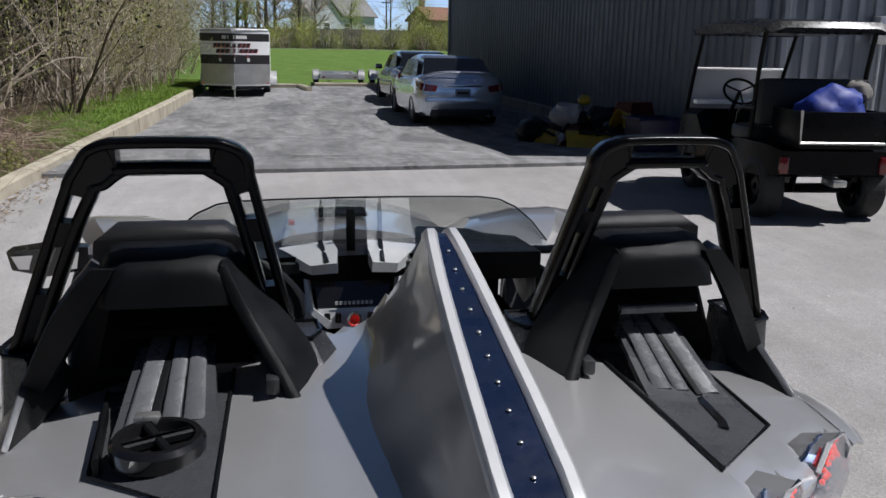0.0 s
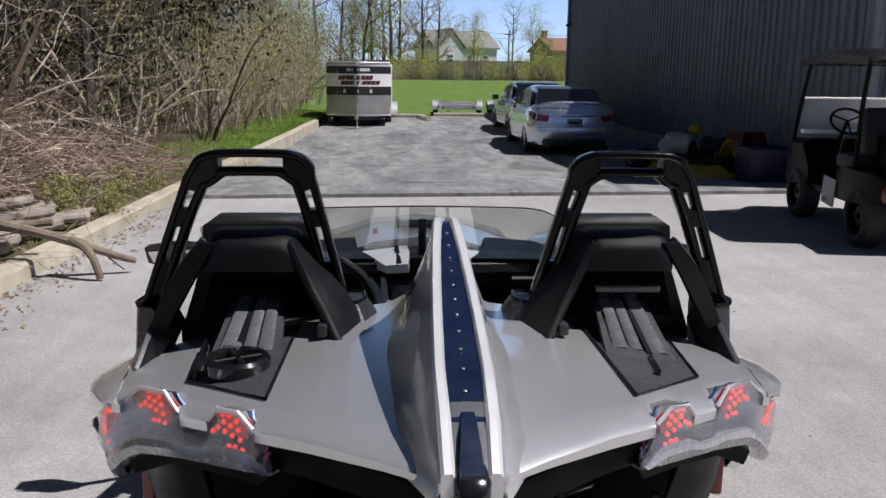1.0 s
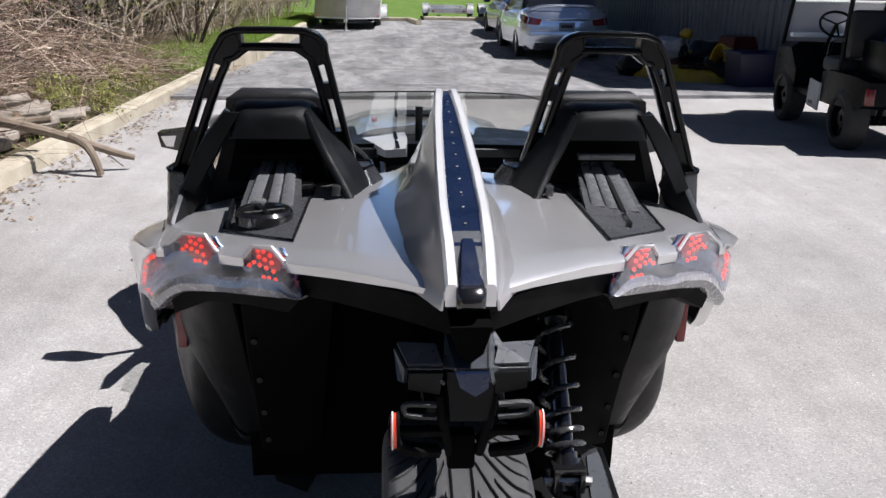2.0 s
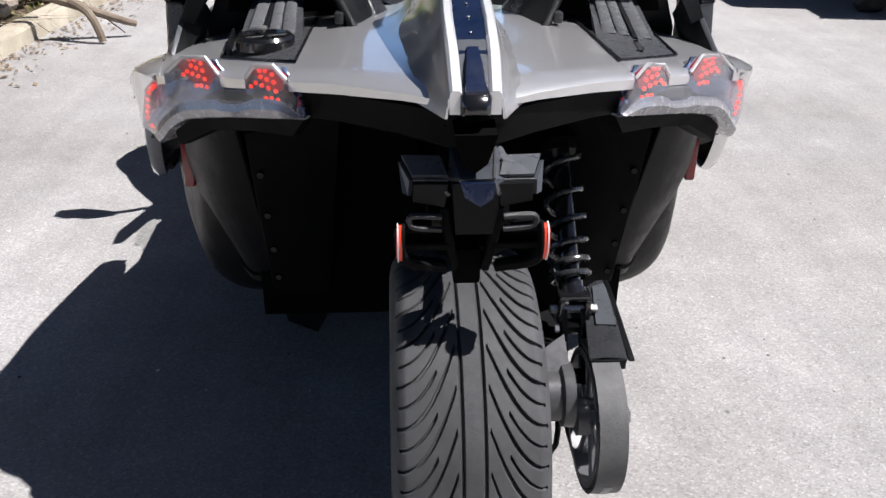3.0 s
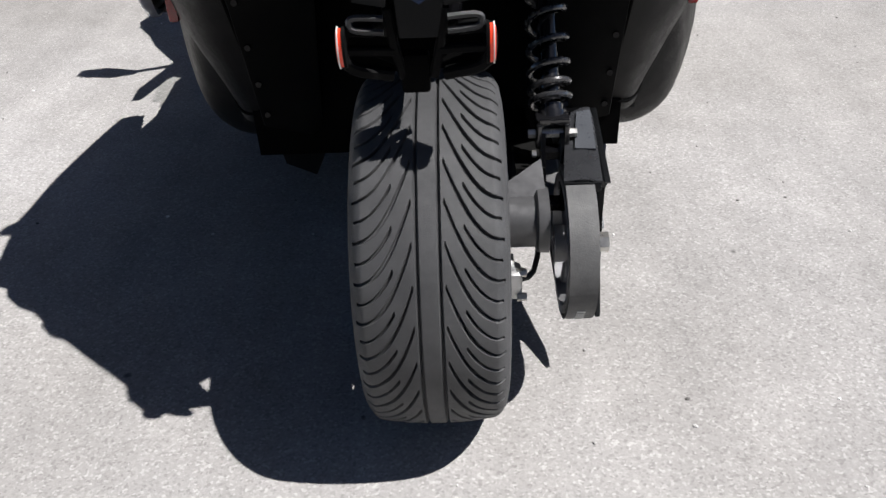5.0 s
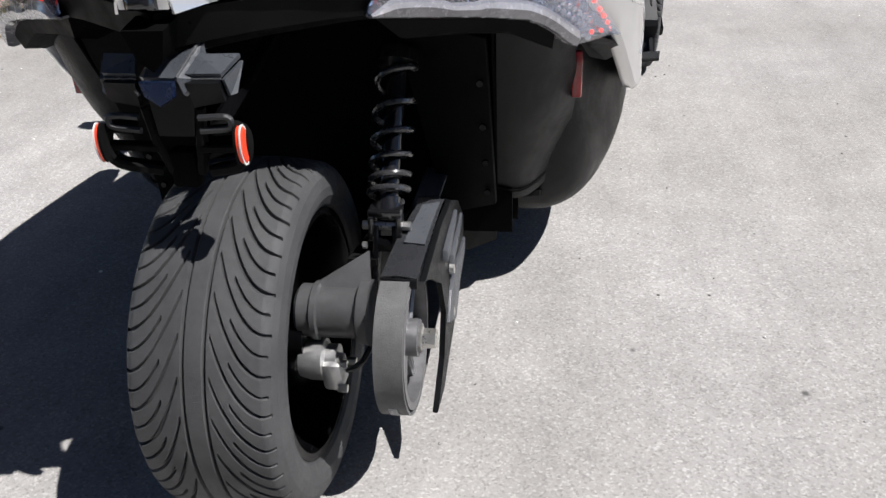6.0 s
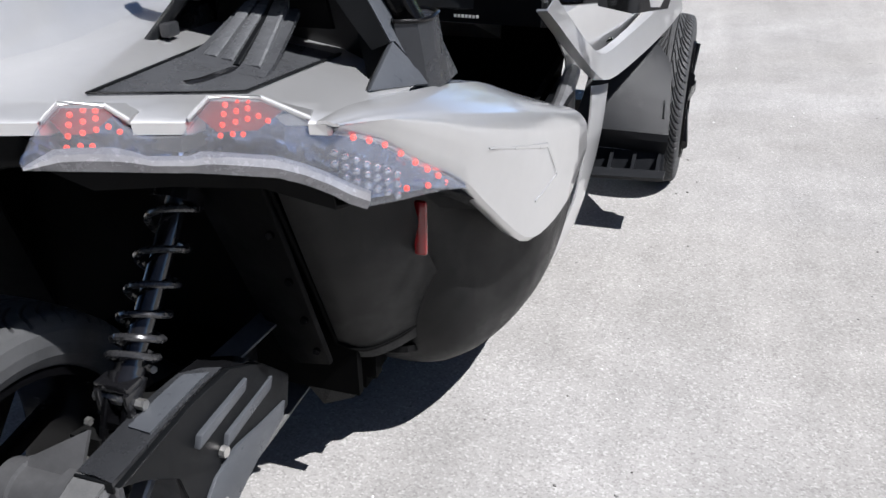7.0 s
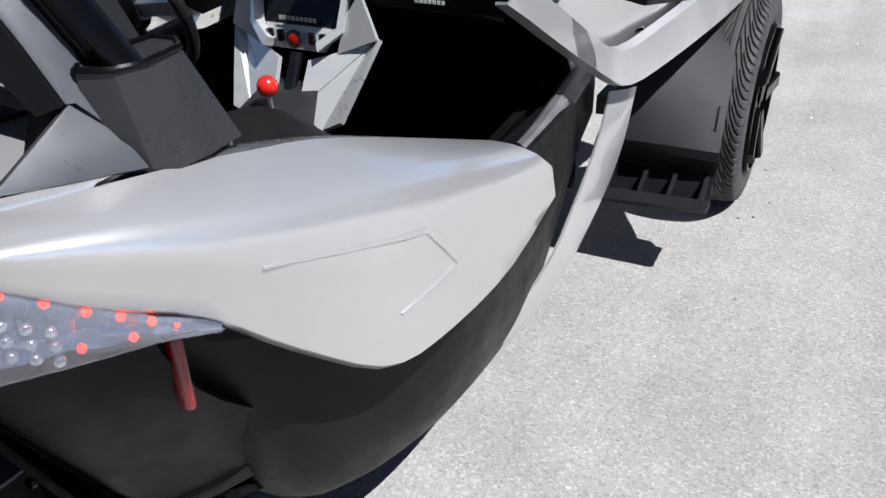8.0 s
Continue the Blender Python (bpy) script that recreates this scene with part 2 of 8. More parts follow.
def siding(name, dark, light):
    m = material(name, light, 0.45, 0.0, spec=0.5)
    n = Nodes(m)
    c = n.mix(n.ramp(n.noise(0.6, 5, 0.65), (0.3, 0.0), (0.7, 1.0)), dark, light)
    n.colour(n.mix(1.0, c, n.ramp(n.noise(3.0, 4, 0.7, (6, 6, 0.25)), (0.3, 0.82), (0.7, 1.08)), "MULTIPLY"))
    n.rough(n.ramp(n.noise(4, 4), (0.3, 0.35), (0.7, 0.55)))
    return m


SIDING = siding("grey_steel_siding", (0.112, 0.124, 0.142), (0.158, 0.172, 0.194))
BARK = varied("grey_bark", (0.035, 0.029, 0.024), (0.10, 0.088, 0.072), 9, 0.95, bump=0.9, bscale=50, spec=0.2)
LOG = varied("weathered_log", (0.13, 0.11, 0.09), (0.33, 0.29, 0.24), 5, 0.9, bump=0.8, bscale=60)
LOG_END = varied("sawn_wood", (0.30, 0.23, 0.15), (0.46, 0.37, 0.25), 14, 0.85)
BRANCH = varied("brown_branch", (0.11, 0.085, 0.06), (0.22, 0.175, 0.13), 7, 0.9, bump=0.8, bscale=50)


def leafy(name, a, b, c, middle=0.5):
    m = material(name, b, 0.75, spec=0.2)
    n = Nodes(m)
    n.colour(n.ramp(n.island(), (0.0, a), (middle, b), (1.0, c)))
    return m


TWIG_PALE = leafy("pale_tan_twigs", (0.16, 0.125, 0.09), (0.36, 0.30, 0.235), (0.62, 0.55, 0.46))
# dark and pale ends widened: shaded gaps and sunlit stems put into the tones
TWIG = leafy("grey_brown_twigs", (0.028, 0.021, 0.015), (0.13, 0.100, 0.074), (0.66, 0.57, 0.47), 0.55)
DRY = leafy("dry_reddish_brush", (0.05, 0.032, 0.024), (0.24, 0.165, 0.12), (0.68, 0.56, 0.45))
# near-black leaves: the shade deep in the thicket is put into their colour
LEAF_SHADE = leafy("thicket_leaves_with_shade", (0.008, 0.009, 0.005), (0.018, 0.018, 0.009), (0.045, 0.040, 0.020))
LEAF = leafy("young_leaves", (0.17, 0.185, 0.05), (0.25, 0.265, 0.075), (0.35, 0.35, 0.12))
LEAF_FAR = leafy("yellow_green_leaves", (0.20, 0.24, 0.04), (0.34, 0.38, 0.06), (0.44, 0.45, 0.11))
LEAF_DULL = leafy("olive_leaves", (0.10, 0.10, 0.04), (0.16, 0.155, 0.06), (0.22, 0.20, 0.09))
GRASS_BLADE = leafy("grass_blades", (0.10, 0.17, 0.02), (0.16, 0.27, 0.035), (0.26, 0.30, 0.08))
LITTER = leafy("dead_leaves", (0.10, 0.07, 0.045), (0.2, 0.14, 0.085), (0.3, 0.24, 0.16))

# ---------------------------------------------------------------- mesh tools


def finish(bm, sharp=32.0):
    bmesh.ops.remove_doubles(bm, verts=bm.verts, dist=1e-6)
    bmesh.ops.recalc_face_normals(bm, faces=bm.faces)
    limit = radians(sharp)
    for f in bm.faces:
        f.smooth = True
    for e in bm.edges:
        e.smooth = len(e.link_faces) == 2 and e.calc_face_angle(0.0) < limit
    return bm


def to_mesh(name, bm, mats, sharp=32.0, fix=True):
    if fix:
        finish(bm, sharp)
    me = bpy.data.meshes.new(name)
    bm.to_mesh(me)
    bm.free()
    for m in mats if isinstance(mats, (list, tuple)) else [mats]:
        me.materials.append(m)
    return me


def part(name, bm, mat, parent, label="", sharp=32.0, fix=True):
    ob = new(name, to_mesh(name, bm, mat, sharp, fix))
    ob.parent = parent
    return tagged(ob, label)


def thing(name, label, category, at=None, group="", kind=""):
    ob = new(name)
    ob.empty_display_size = 0.1
    if at is not None:
        ob.matrix_world = at
    return tagged(ob, label, category, group, kind)


def solid(name, bm, mat, label, category, group="", kind="", at=None, sharp=32.0, fix=True):
    ob = new(name, to_mesh(name, bm, mat, sharp, fix))
    if at is not None:
        ob.matrix_world = at
    return tagged(ob, label, category, group, kind)


def box(bm, c, s, bevel=0.0, m=None, mi=0):
    mt = Matrix.LocRotScale(c, None, s)
    r = bmesh.ops.create_cube(bm, size=1.0, matrix=(m @ mt) if m is not None else mt)
    vs = r["verts"]
    if mi:
        for f in {f for v in vs for f in v.link_faces}:
            f.material_index = mi
    if bevel:
        es = list({e for v in vs for e in v.link_edges})
        bmesh.ops.bevel(bm, geom=es, offset=bevel, segments=2, profile=0.5, affect="EDGES")
    return bm


def poly(bm, pts, depth, bevel=0.0, mi=0):
    """A flat polygon made thick along its normal (depth may be negative)."""
    vs = [bm.verts.new(p) for p in pts]
    f = bm.faces.new(vs)
    f.normal_update()
    n = f.normal.copy()
    back = [bm.verts.new(Vector(p) - n * depth) for p in pts]
    fs = [f, bm.faces.new(back[::-1])]
    for i in range(len(vs)):
        j = (i + 1) % len(vs)
        fs.append(bm.faces.new((vs[j], vs[i], back[i], back[j])))
    for q in fs:
        q.material_index = mi
    if bevel:
        es = list({e for q in fs for e in q.edges})
        bmesh.ops.bevel(bm, geom=es, offset=bevel, segments=2, profile=0.5, affect="EDGES")
    return bm


def loft(bm, rings, closed=True, caps=True, mi=0):
    """Skin over rings of points, all of one length."""
    rows = [[bm.verts.new(p) for p in r] for r in rings]
    n = len(rows[0])
    for a, b in zip(rows, rows[1:]):
        for i in range(n if closed else n - 1):
            j = (i + 1) % n
            f = bm.faces.new((a[i], a[j], b[j], b[i]))
            f.material_index = mi
    if caps and closed:
        for r in (rows[0][::-1], rows[-1]):
            bm.faces.new(r).material_index = mi
    return bm


def sheet(bm, rows, thick, mi=0):
    """An open skin over rows of points, made thick along its vertex normals."""
    tmp = bmesh.new()
    loft(tmp, rows, closed=False, caps=False)
    bmesh.ops.remove_doubles(tmp, verts=tmp.verts, dist=1e-6)
    bmesh.ops.recalc_face_normals(tmp, faces=tmp.faces)
    tmp.normal_update()
    top, low = {}, {}
    for v in tmp.verts:
        top[v] = bm.verts.new(v.co)
        low[v] = bm.verts.new(v.co - v.normal * thick)
    for f in tmp.faces:
        bm.faces.new([top[v] for v in f.verts]).material_index = mi
        bm.faces.new([low[v] for v in reversed(f.verts)]).material_index = mi
    for e in tmp.edges:
        if len(e.link_faces) == 1:
            a, b = e.verts
            bm.faces.new((top[a], top[b], low[b], low[a])).material_index = mi
    tmp.free()
    return bm


def spline(pts, n):
    """n points along a smooth curve through pts."""
    p = [Vector(q) for q in pts]
    if len(p) == 2:
        return [p[0].lerp(p[1], i / (n - 1)) for i in range(n)]
    p = [2 * p[0] - p[1], *p, 2 * p[-1] - p[-2]]
    out = []
    for i in range(n):
        u = i / (n - 1) * (len(p) - 3)
        k = min(int(u), len(p) - 4)
        u -= k
        a, b, c, d = p[k : k + 4]
        out.append(0.5 * (2 * b + (c - a) * u + (2 * a - 5 * b + 4 * c - d) * u * u + (3 * b - a - 3 * c + d) * u**3))
    return out


def tube(bm, pts, r, n=8, caps=True, mi=0, flat=1.0):
    """A pipe along pts; r is one radius or one for each point."""
    pts = [Vector(p) for p in pts]
    rs = r if isinstance(r, (list, tuple)) else [r] * len(pts)
    rings = []
    side = None
    for i, p in enumerate(pts):
        d = (pts[min(i + 1, len(pts) - 1)] - pts[max(i - 1, 0)]).normalized()
        if side is None:
            side = d.orthogonal().normalized()
        side = (side - d * side.dot(d)).normalized()
        up = d.cross(side)
        rings.append([p + rs[i] * (math.cos(2 * math.pi * k / n) * side + flat * math.sin(2 * math.pi * k / n) * up) for k in range(n)])
    return loft(bm, rings, True, caps, mi)


def bar(bm, pts, w, d, across, mi=0, bevel=0.0):
    """A bar of rectangular section along pts; across: the direction of its width."""
    pts = [Vector(p) for p in pts]
    across = Vector(across).normalized()
    rings = []
    for i, p in enumerate(pts):
        t = (pts[min(i + 1, len(pts) - 1)] - pts[max(i - 1, 0)]).normalized()
        a = (across - t * across.dot(t)).normalized()
        u = t.cross(a)
        c = min(w, d) * 0.22
        rings.append([p + a * x + u * y for x, y in ((w / 2, d / 2 - c), (w / 2 - c, d / 2), (-w / 2 + c, d / 2), (-w / 2, d / 2 - c), (-w / 2, -d / 2 + c), (-w / 2 + c, -d / 2), (w / 2 - c, -d / 2), (w / 2, -d / 2 + c))])
    return loft(bm, rings, True, True, mi)


def lathe(bm, profile, centre, axis="x", n=48, mi=0, closed=False):
    """Turn a profile of (along the axis, radius) round an axis."""
    c = Vector(centre)
    rings = []
    for k in range(n):
        a = 2 * math.pi * k / n
        ring = []
        for h, r in profile:
            if axis == "x":
                ring.append(c + Vector((h, r * math.cos(a), r * math.sin(a))))
            elif axis == "y":
                ring.append(c + Vector((r * math.cos(a), h, r * math.sin(a))))
            else:
                ring.append(c + Vector((r * math.cos(a), r * math.sin(a), h)))
        rings.append([bm.verts.new(p) for p in ring])
    m = len(profile)
    for k in range(n):
        a, b = rings[k], rings[(k + 1) % n]
        for i in range(m if closed else m - 1):
            j = (i + 1) % m
            bm.faces.new((a[i], a[j], b[j], b[i])).material_index = mi
    return bm


def ball(bm, c, r, seg=10, mi=0, squash=(1, 1, 1)):
    v = bmesh.ops.create_uvsphere(bm, u_segments=seg, v_segments=max(4, seg // 2 + 1), radius=r, matrix=Matrix.LocRotScale(c, None, squash))
    if mi:
        for f in {f for q in v["verts"] for f in q.link_faces}:
            f.material_index = mi
    return bm


def both(pts, side):
    """Points of the side x > 0, or their mirror image."""
    return [(side * x, y, z) for x, y, z in pts]


# ---------------------------------------------------------------- the lot
LOT = radians(-0.95)
LOTM = Matrix.Rotation(LOT, 4, "Z")
GROUND_Z = -0.012


def lot(u, v, z=0.0):
    p = LOTM @ Vector((u, v, z + GROUND_Z))
    return (p.x, p.y, p.z)


def lot_pose(u, v, z=0.0, turn=0.0):
    return LOTM @ pose(u, v, z + GROUND_Z, 0, 0, turn)


KERB_U, WALL_U, WALL_V0, WALL_V1, WALL_H = -2.80, 5.85, 9.75, 31.0, 4.95


def seam_v(u):
    return 9.17 + 0.095 * u


def dip(v):
    """The car park sinks gently towards its middle."""
    f = max(0.0, min(1.0, (v - 9.3) / 6.7))
    return -0.2 * f * f * (3 - 2 * f) + 0.1 * max(0.0, min(1.0, (v - 16.0) / 15.0))


def rise(u, v):
    """Height of the open ground."""
    z = -0.04 if v < 9 else -0.30
    if u < KERB_U - 0.1:
        d = KERB_U - 0.1 - u
        z = 0.10 + min(0.5, 0.035 * d) + 0.035 * noise.noise((u * 0.9, v * 0.9, 0))
    if v > 31.0:
        g = min(1.0, (v - 31.0) / 30.0)
        z = max(z, -0.08 + 1.18 * g * g * (3 - 2 * g) + 0.02 * noise.noise((u * 0.2, v * 0.2, 5)))
    return z


def build_ground():
    us = [-900, -400, -160, -80, -40, -25, -16, -12, -9, -7.5] + [-6.5 + 0.3 * i for i in range(12)] + [-2.93, -2.86, -2, 2, 6, 10, 20, 40, 80, 160, 400, 900]
    vs = [-900, -300, -100, -40, -20, -8, -2] + [0.8 * i for i in range(38)] + [30.6, 31.01] + [32 + 2 * i for i in range(18)] + [70, 90, 120, 180, 300, 600, 1500]
    bm = bmesh.new()
    grid = [[bm.verts.new(lot(u, v, rise(u, v))) for u in us] for v in vs]
    for i in range(len(vs) - 1):
        for j in range(len(us) - 1):
            f = bm.faces.new((grid[i][j], grid[i][j + 1], grid[i + 1][j + 1], grid[i + 1][j]))
            uc, vc = (us[j] + us[j + 1]) / 2, (vs[i] + vs[i + 1]) / 2
            edge = -3.9 + 0.5 * noise.noise((vc * 0.5, 0, 3))
            if vc < 11.4:
                edge = -2.0
            f.material_index = 1 if (uc < edge and vc < 30) else 0
    solid("ground", bm, [TURF, SOIL], "spring grass and leaf litter reaching to the horizon", "ground", kind="structure", sharp=60)


def slab(name, outline, mat, label, category, top=0.0, deep=0.05):
    bm = bmesh.new()
    poly(bm, [lot(u, v, top) for u, v in outline], deep)
    return solid(name, bm, mat, label, category, kind="structure")


def build_paving():
    a, b = KERB_U, 60.0
    slab("pavement", [(a, -40), (b, -40), (b, seam_v(b) - 0.002), (a, seam_v(a) - 0.002)], CONCRETE, "pale speckled concrete apron with faint stains", "pavement")
    bm = bmesh.new()
    rows = []
    for k in range(24):
        row = []
        for u in (a, 0, 5, 12, b):
            v0 = seam_v(u) - 0.02
            v = v0 + (31.0 - v0) * k / 23
            row.append(lot(u, v, dip(v) - 0.004))
        rows.append(row)
    sheet(bm, rows, 0.05)
    solid("road", bm, ASPHALT, "worn grey patched asphalt car park", "road", kind="structure", sharp=60)


def build_kerb():
    root = thing("kerb", "old chipped concrete kerb along the verge", "kerb", kind="structure")
    rnd = random.Random(4)
    v = -30.0
    while v < 24.3:
        n = min(rnd.uniform(2.2, 3.0), 24.3 - v)
        if n < 0.3:
            break
        bm = bmesh.new()
        h = 0.135 + rnd.uniform(-0.008, 0.008)
        du = rnd.uniform(-0.012, 0.012)
        steps = 9 if -1 < v < 14 else 3
        rings = []
        for i in range(steps):
            w = v + 0.01 + (n - 0.02) * i / (steps - 1)
            j = [0.008 * noise.noise((w * 3, k * 7.7, 1)) for k in range(6)]
            prof = ((0.0, -0.30), (0.0, h - 0.03 + j[0]), (-0.018 + j[1], h - 0.006), (-0.05, h + j[2]), (-0.15 + j[3], h), (-0.165, h - 0.02), (-0.165, -0.30))
            rings.append([lot(KERB_U + du + p + j[4] * 0.5, w, q) for p, q in prof])
        loft(bm, rings)
        part("kerb_stone", bm, KERB, root)
        v += n
    # the low kerb at the end of the car park
    for (u0, v0), (u1, v1) in (((-2.8, 30.2), (0.2, 29.9)), ((0.25, 29.85), (0.55, 27.9)), ((0.8, 31.1), (6.0, 31.1))):
        bm = bmesh.new()
        d = Vector((u1 - u0, v1 - v0, 0)).normalized()
        bar(bm, [lot(u0, v0, -0.05), lot(u1, v1, -0.05)], 0.16, 0.26, LOTM @ Vector((-d.y, d.x, 0)))
        part("kerb_stone", bm, KERB, root)


def build_building():
    """Steel-clad hall: ribbed walls on a concrete base, with corner trim, eaves and downspout."""
    hall = thing("wall_hall", "grey ribbed steel hall beside the car park", "building", kind="structure")

    def ribbed(p0, p1, out, name, label):
        bm = bmesh.new()
        p0, p1, out = Vector(p0), Vector(p1), Vector(out)
        n = (p1 - p0).length
        d = (p1 - p0).normalized()
        pts = []
        s = 0.0
        while s < n:
            for ds, o in ((0.0, 0.0), (0.17, 0.0), (0.185, 0.03), (0.225, 0.03), (0.24, 0.0)):
                if s + ds <= n:
                    pts.append(p0 + d * (s + ds) + out * o)
            s += 0.25
        pts.append(p1)
        for z0, z1 in ((0.12, WALL_H),):
            lo, hi = [bm.verts.new(p + Vector((0, 0, z0))) for p in pts], [bm.verts.new(p + Vector((0, 0, z1))) for p in pts]
            lb, hb = [bm.verts.new(p0 - out * 0.12 + d * ((p - p0).dot(d)) + Vector((0, 0, z0))) for p in pts], [bm.verts.new(p0 - out * 0.12 + d * ((p - p0).dot(d)) + Vector((0, 0, z1))) for p in pts]
            for i in range(len(pts) - 1):
                bm.faces.new((lo[i], lo[i + 1], hi[i + 1], hi[i]))
                bm.faces.new((lb[i + 1], lb[i], hb[i], hb[i + 1]))
                bm.faces.new((hi[i], hi[i + 1], hb[i + 1], hb[i]))
                bm.faces.new((lo[i + 1], lo[i], lb[i], lb[i + 1]))
            for i in (0, -1):
                bm.faces.new((lo[i], hi[i], hb[i], lb[i]))
        return part(name, bm, SIDING, hall, label, sharp=10)

    far = 46.0
    c00, c01, c10, c11 = lot(WALL_U, WALL_V0), lot(WALL_U, WALL_V1), lot(far, WALL_V0), lot(far, WALL_V1)
    west, south = LOTM @ Vector((-1, 0, 0)), LOTM @ Vector((0, -1, 0))
    ribbed(c01, c00, west, "side_wall", "ribbed steel wall in shade")
    ribbed(c00, c10, south, "front_wall", "sunlit ribbed steel wall")
    bm = bmesh.new()
    for p, q in ((c01, c00), (c00, c10), (c10, c11), (c11, c01)):
        p, q = Vector(p), Vector(q)
        d = (q - p).normalized()
        bar(bm, [p + Vector((0, 0, -0.10)), q + Vector((0, 0, -0.10))], 0.16, 0.46, (-d.y, d.x, 0))
    part("footing", bm, KERB, hall, "concrete footing")
    bm = bmesh.new()
    poly(bm, [Vector(p) + Vector((0, 0, WALL_H + 0.02)) + o for p, o in ((c00, west * 0.12 + south * 0.12), (c10, south * 0.12), (c11, -south * 0.12), (c01, west * 0.12 - south * 0.12))], 0.18)
    part("roof_edge", bm, SIDING, hall)
    for c in (c00, c01):
        bm = bmesh.new()
        box(bm, Vector(c) + west * 0.02 + Vector((0, 0, WALL_H / 2 + 0.06)), (0.17, 0.17, WALL_H - 0.14), 0.008)
        part("corner_trim", bm, SIDING, hall)
    bm = bmesh.new()
    dp = Vector(c00) + south * 0.10 - west * 0.33
    bar(bm, [dp + Vector((0, 0, 0.25)), dp + Vector((0, 0, WALL_H - 0.3))], 0.12, 0.10, (1, 0, 0))
    bar(bm, [dp + Vector((0, 0, 0.27)), dp + south * 0.25 + Vector((0, 0, 0.15))], 0.12, 0.10, (1, 0, 0))
    part("downspout", bm, SIDING, hall, "pale square downspout")
    bm = bmesh.new()
    mp = Vector(c00) + south * 0.12 - west * 1.75 + Vector((0, 0, 1.75))
    box(bm, mp, (0.22, 0.16, 0.36), 0.015)
    lathe(bm, [(-0.03, 0.0), (-0.03, 0.08), (0.03, 0.085), (0.05, 0.07), (0.05, 0.0)], mp + south * 0.1, "y", 16)
    tube(bm, [mp + Vector((0, 0, -0.18)), mp + Vector((0, 0, -1.6))], 0.025, 8)
    part("meter_box", bm, ALU, hall, "grey electric meter box")
    bm = bmesh.new()
    ep = Vector(c01) + west * 0.06 - south * -0.25 + Vector((0, 0, 3.35))
    box(bm, ep, (0.12, 0.2, 0.16), 0.01)
    ball(bm, ep + west * 0.09 + Vector((0, 0, -0.03)), 0.06, 10)
    part("wall_lamp", bm, GREY_PLASTIC, hall)


def build_unseen_wall():
    """Unseen wall added behind the camera to block fill light and darken reflections."""
    bm = bmesh.new()
    box(bm, lot(4, -9.2, 2.4), (34, 0.2, 5.2), m=LOTM)
    solid("wall_back", bm, SIDING, "unseen plain wall added to darken reflections", "wall", kind="structure")


# ---------------------------------------------------------------- plants


def grow(rnd, bm, p, d, length, r, level, tips, n=5, bend=0.35, lift=0.12, kids=(3, 5), droop=0.0):
    """One tapered shoot with side shoots; droop bows its end over."""
    pts, rs = [Vector(p)], [r]
    q, d = Vector(p), Vector(d).normalized()
    for i in range(n):
        d = (d + Vector((rnd.gauss(0, bend), rnd.gauss(0, bend), rnd.gauss(lift, bend * 0.6) - droop * i / n)) * 0.45).normalized()
        q = q + d * length / n
        pts.append(q.copy())
        rs.append(max(0.0016, r * (1 - 0.8 * (i + 1) / n)))
    tube(bm, pts, rs, 5 if r > 0.03 else 3, caps=False)
    tips.append(pts[-1])
    if level > 0:
        for k in range(rnd.randint(*kids)):
            i = rnd.randint(1, n)
            a = (pts[i] - pts[i - 1]).normalized()
            s = a.orthogonal().normalized()
            s = Matrix.Rotation(rnd.uniform(0, 6.28), 3, a) @ s
            tips.append(pts[i])
            grow(rnd, bm, pts[i], a * rnd.uniform(0.4, 0.9) + s * rnd.uniform(0.5, 0.9), length * rnd.uniform(0.3, 0.6), rs[i] * 0.6, level - 1, tips, max(3, n - 1), bend, lift, kids, droop)


def leaf_cloud(rnd, bm, tips, count, size, spread):
    for _ in range(count):
        c = rnd.choice(tips) + Vector((rnd.gauss(0, spread), rnd.gauss(0, spread), rnd.gauss(0, spread)))
        m = Euler((rnd.uniform(0, 6.3), rnd.uniform(0, 6.3), rnd.uniform(0, 6.3))).to_matrix()
        s = size * rnd.uniform(0.5, 1.3)
        bm.faces.new([bm.verts.new(c + m @ Vector(q)) for q in ((-s, 0, 0), (0, -s * 0.45, 0), (s, 0, 0), (0, s * 0.45, 0))])


def shrub(seed, height, stems, leaves, mat_leaf, mat_stem, label, category="shrub", size=0.025, spread=0.1, lean=0.35, name="shrub", r=0.012, droop=0.0, bend=0.35):
    rnd = random.Random(seed)
    root = thing(name, label, category)
    tips = []
    bm = bmesh.new()
    for k in range(stems):
        a = rnd.uniform(0, 6.28)
        rad = rnd.uniform(0, 0.35)
        h = height * rnd.uniform(0.55, 1.0)
        grow(rnd, bm, (rad * math.cos(a), rad * math.sin(a), -0.05), (lean * math.cos(a), lean * math.sin(a), 1), h, r * rnd.choice((0.6, 0.8, 1.0, 1.4, 2.2)), 2, tips, 7, bend, 0.10, (3, 5), droop)
    part("branchwork", bm, mat_stem, root, fix=False)
    if leaves:
        bm = bmesh.new()
        leaf_cloud(rnd, bm, tips, leaves, size, spread)
        part("crown", bm, mat_leaf, root, fix=False)
    return root


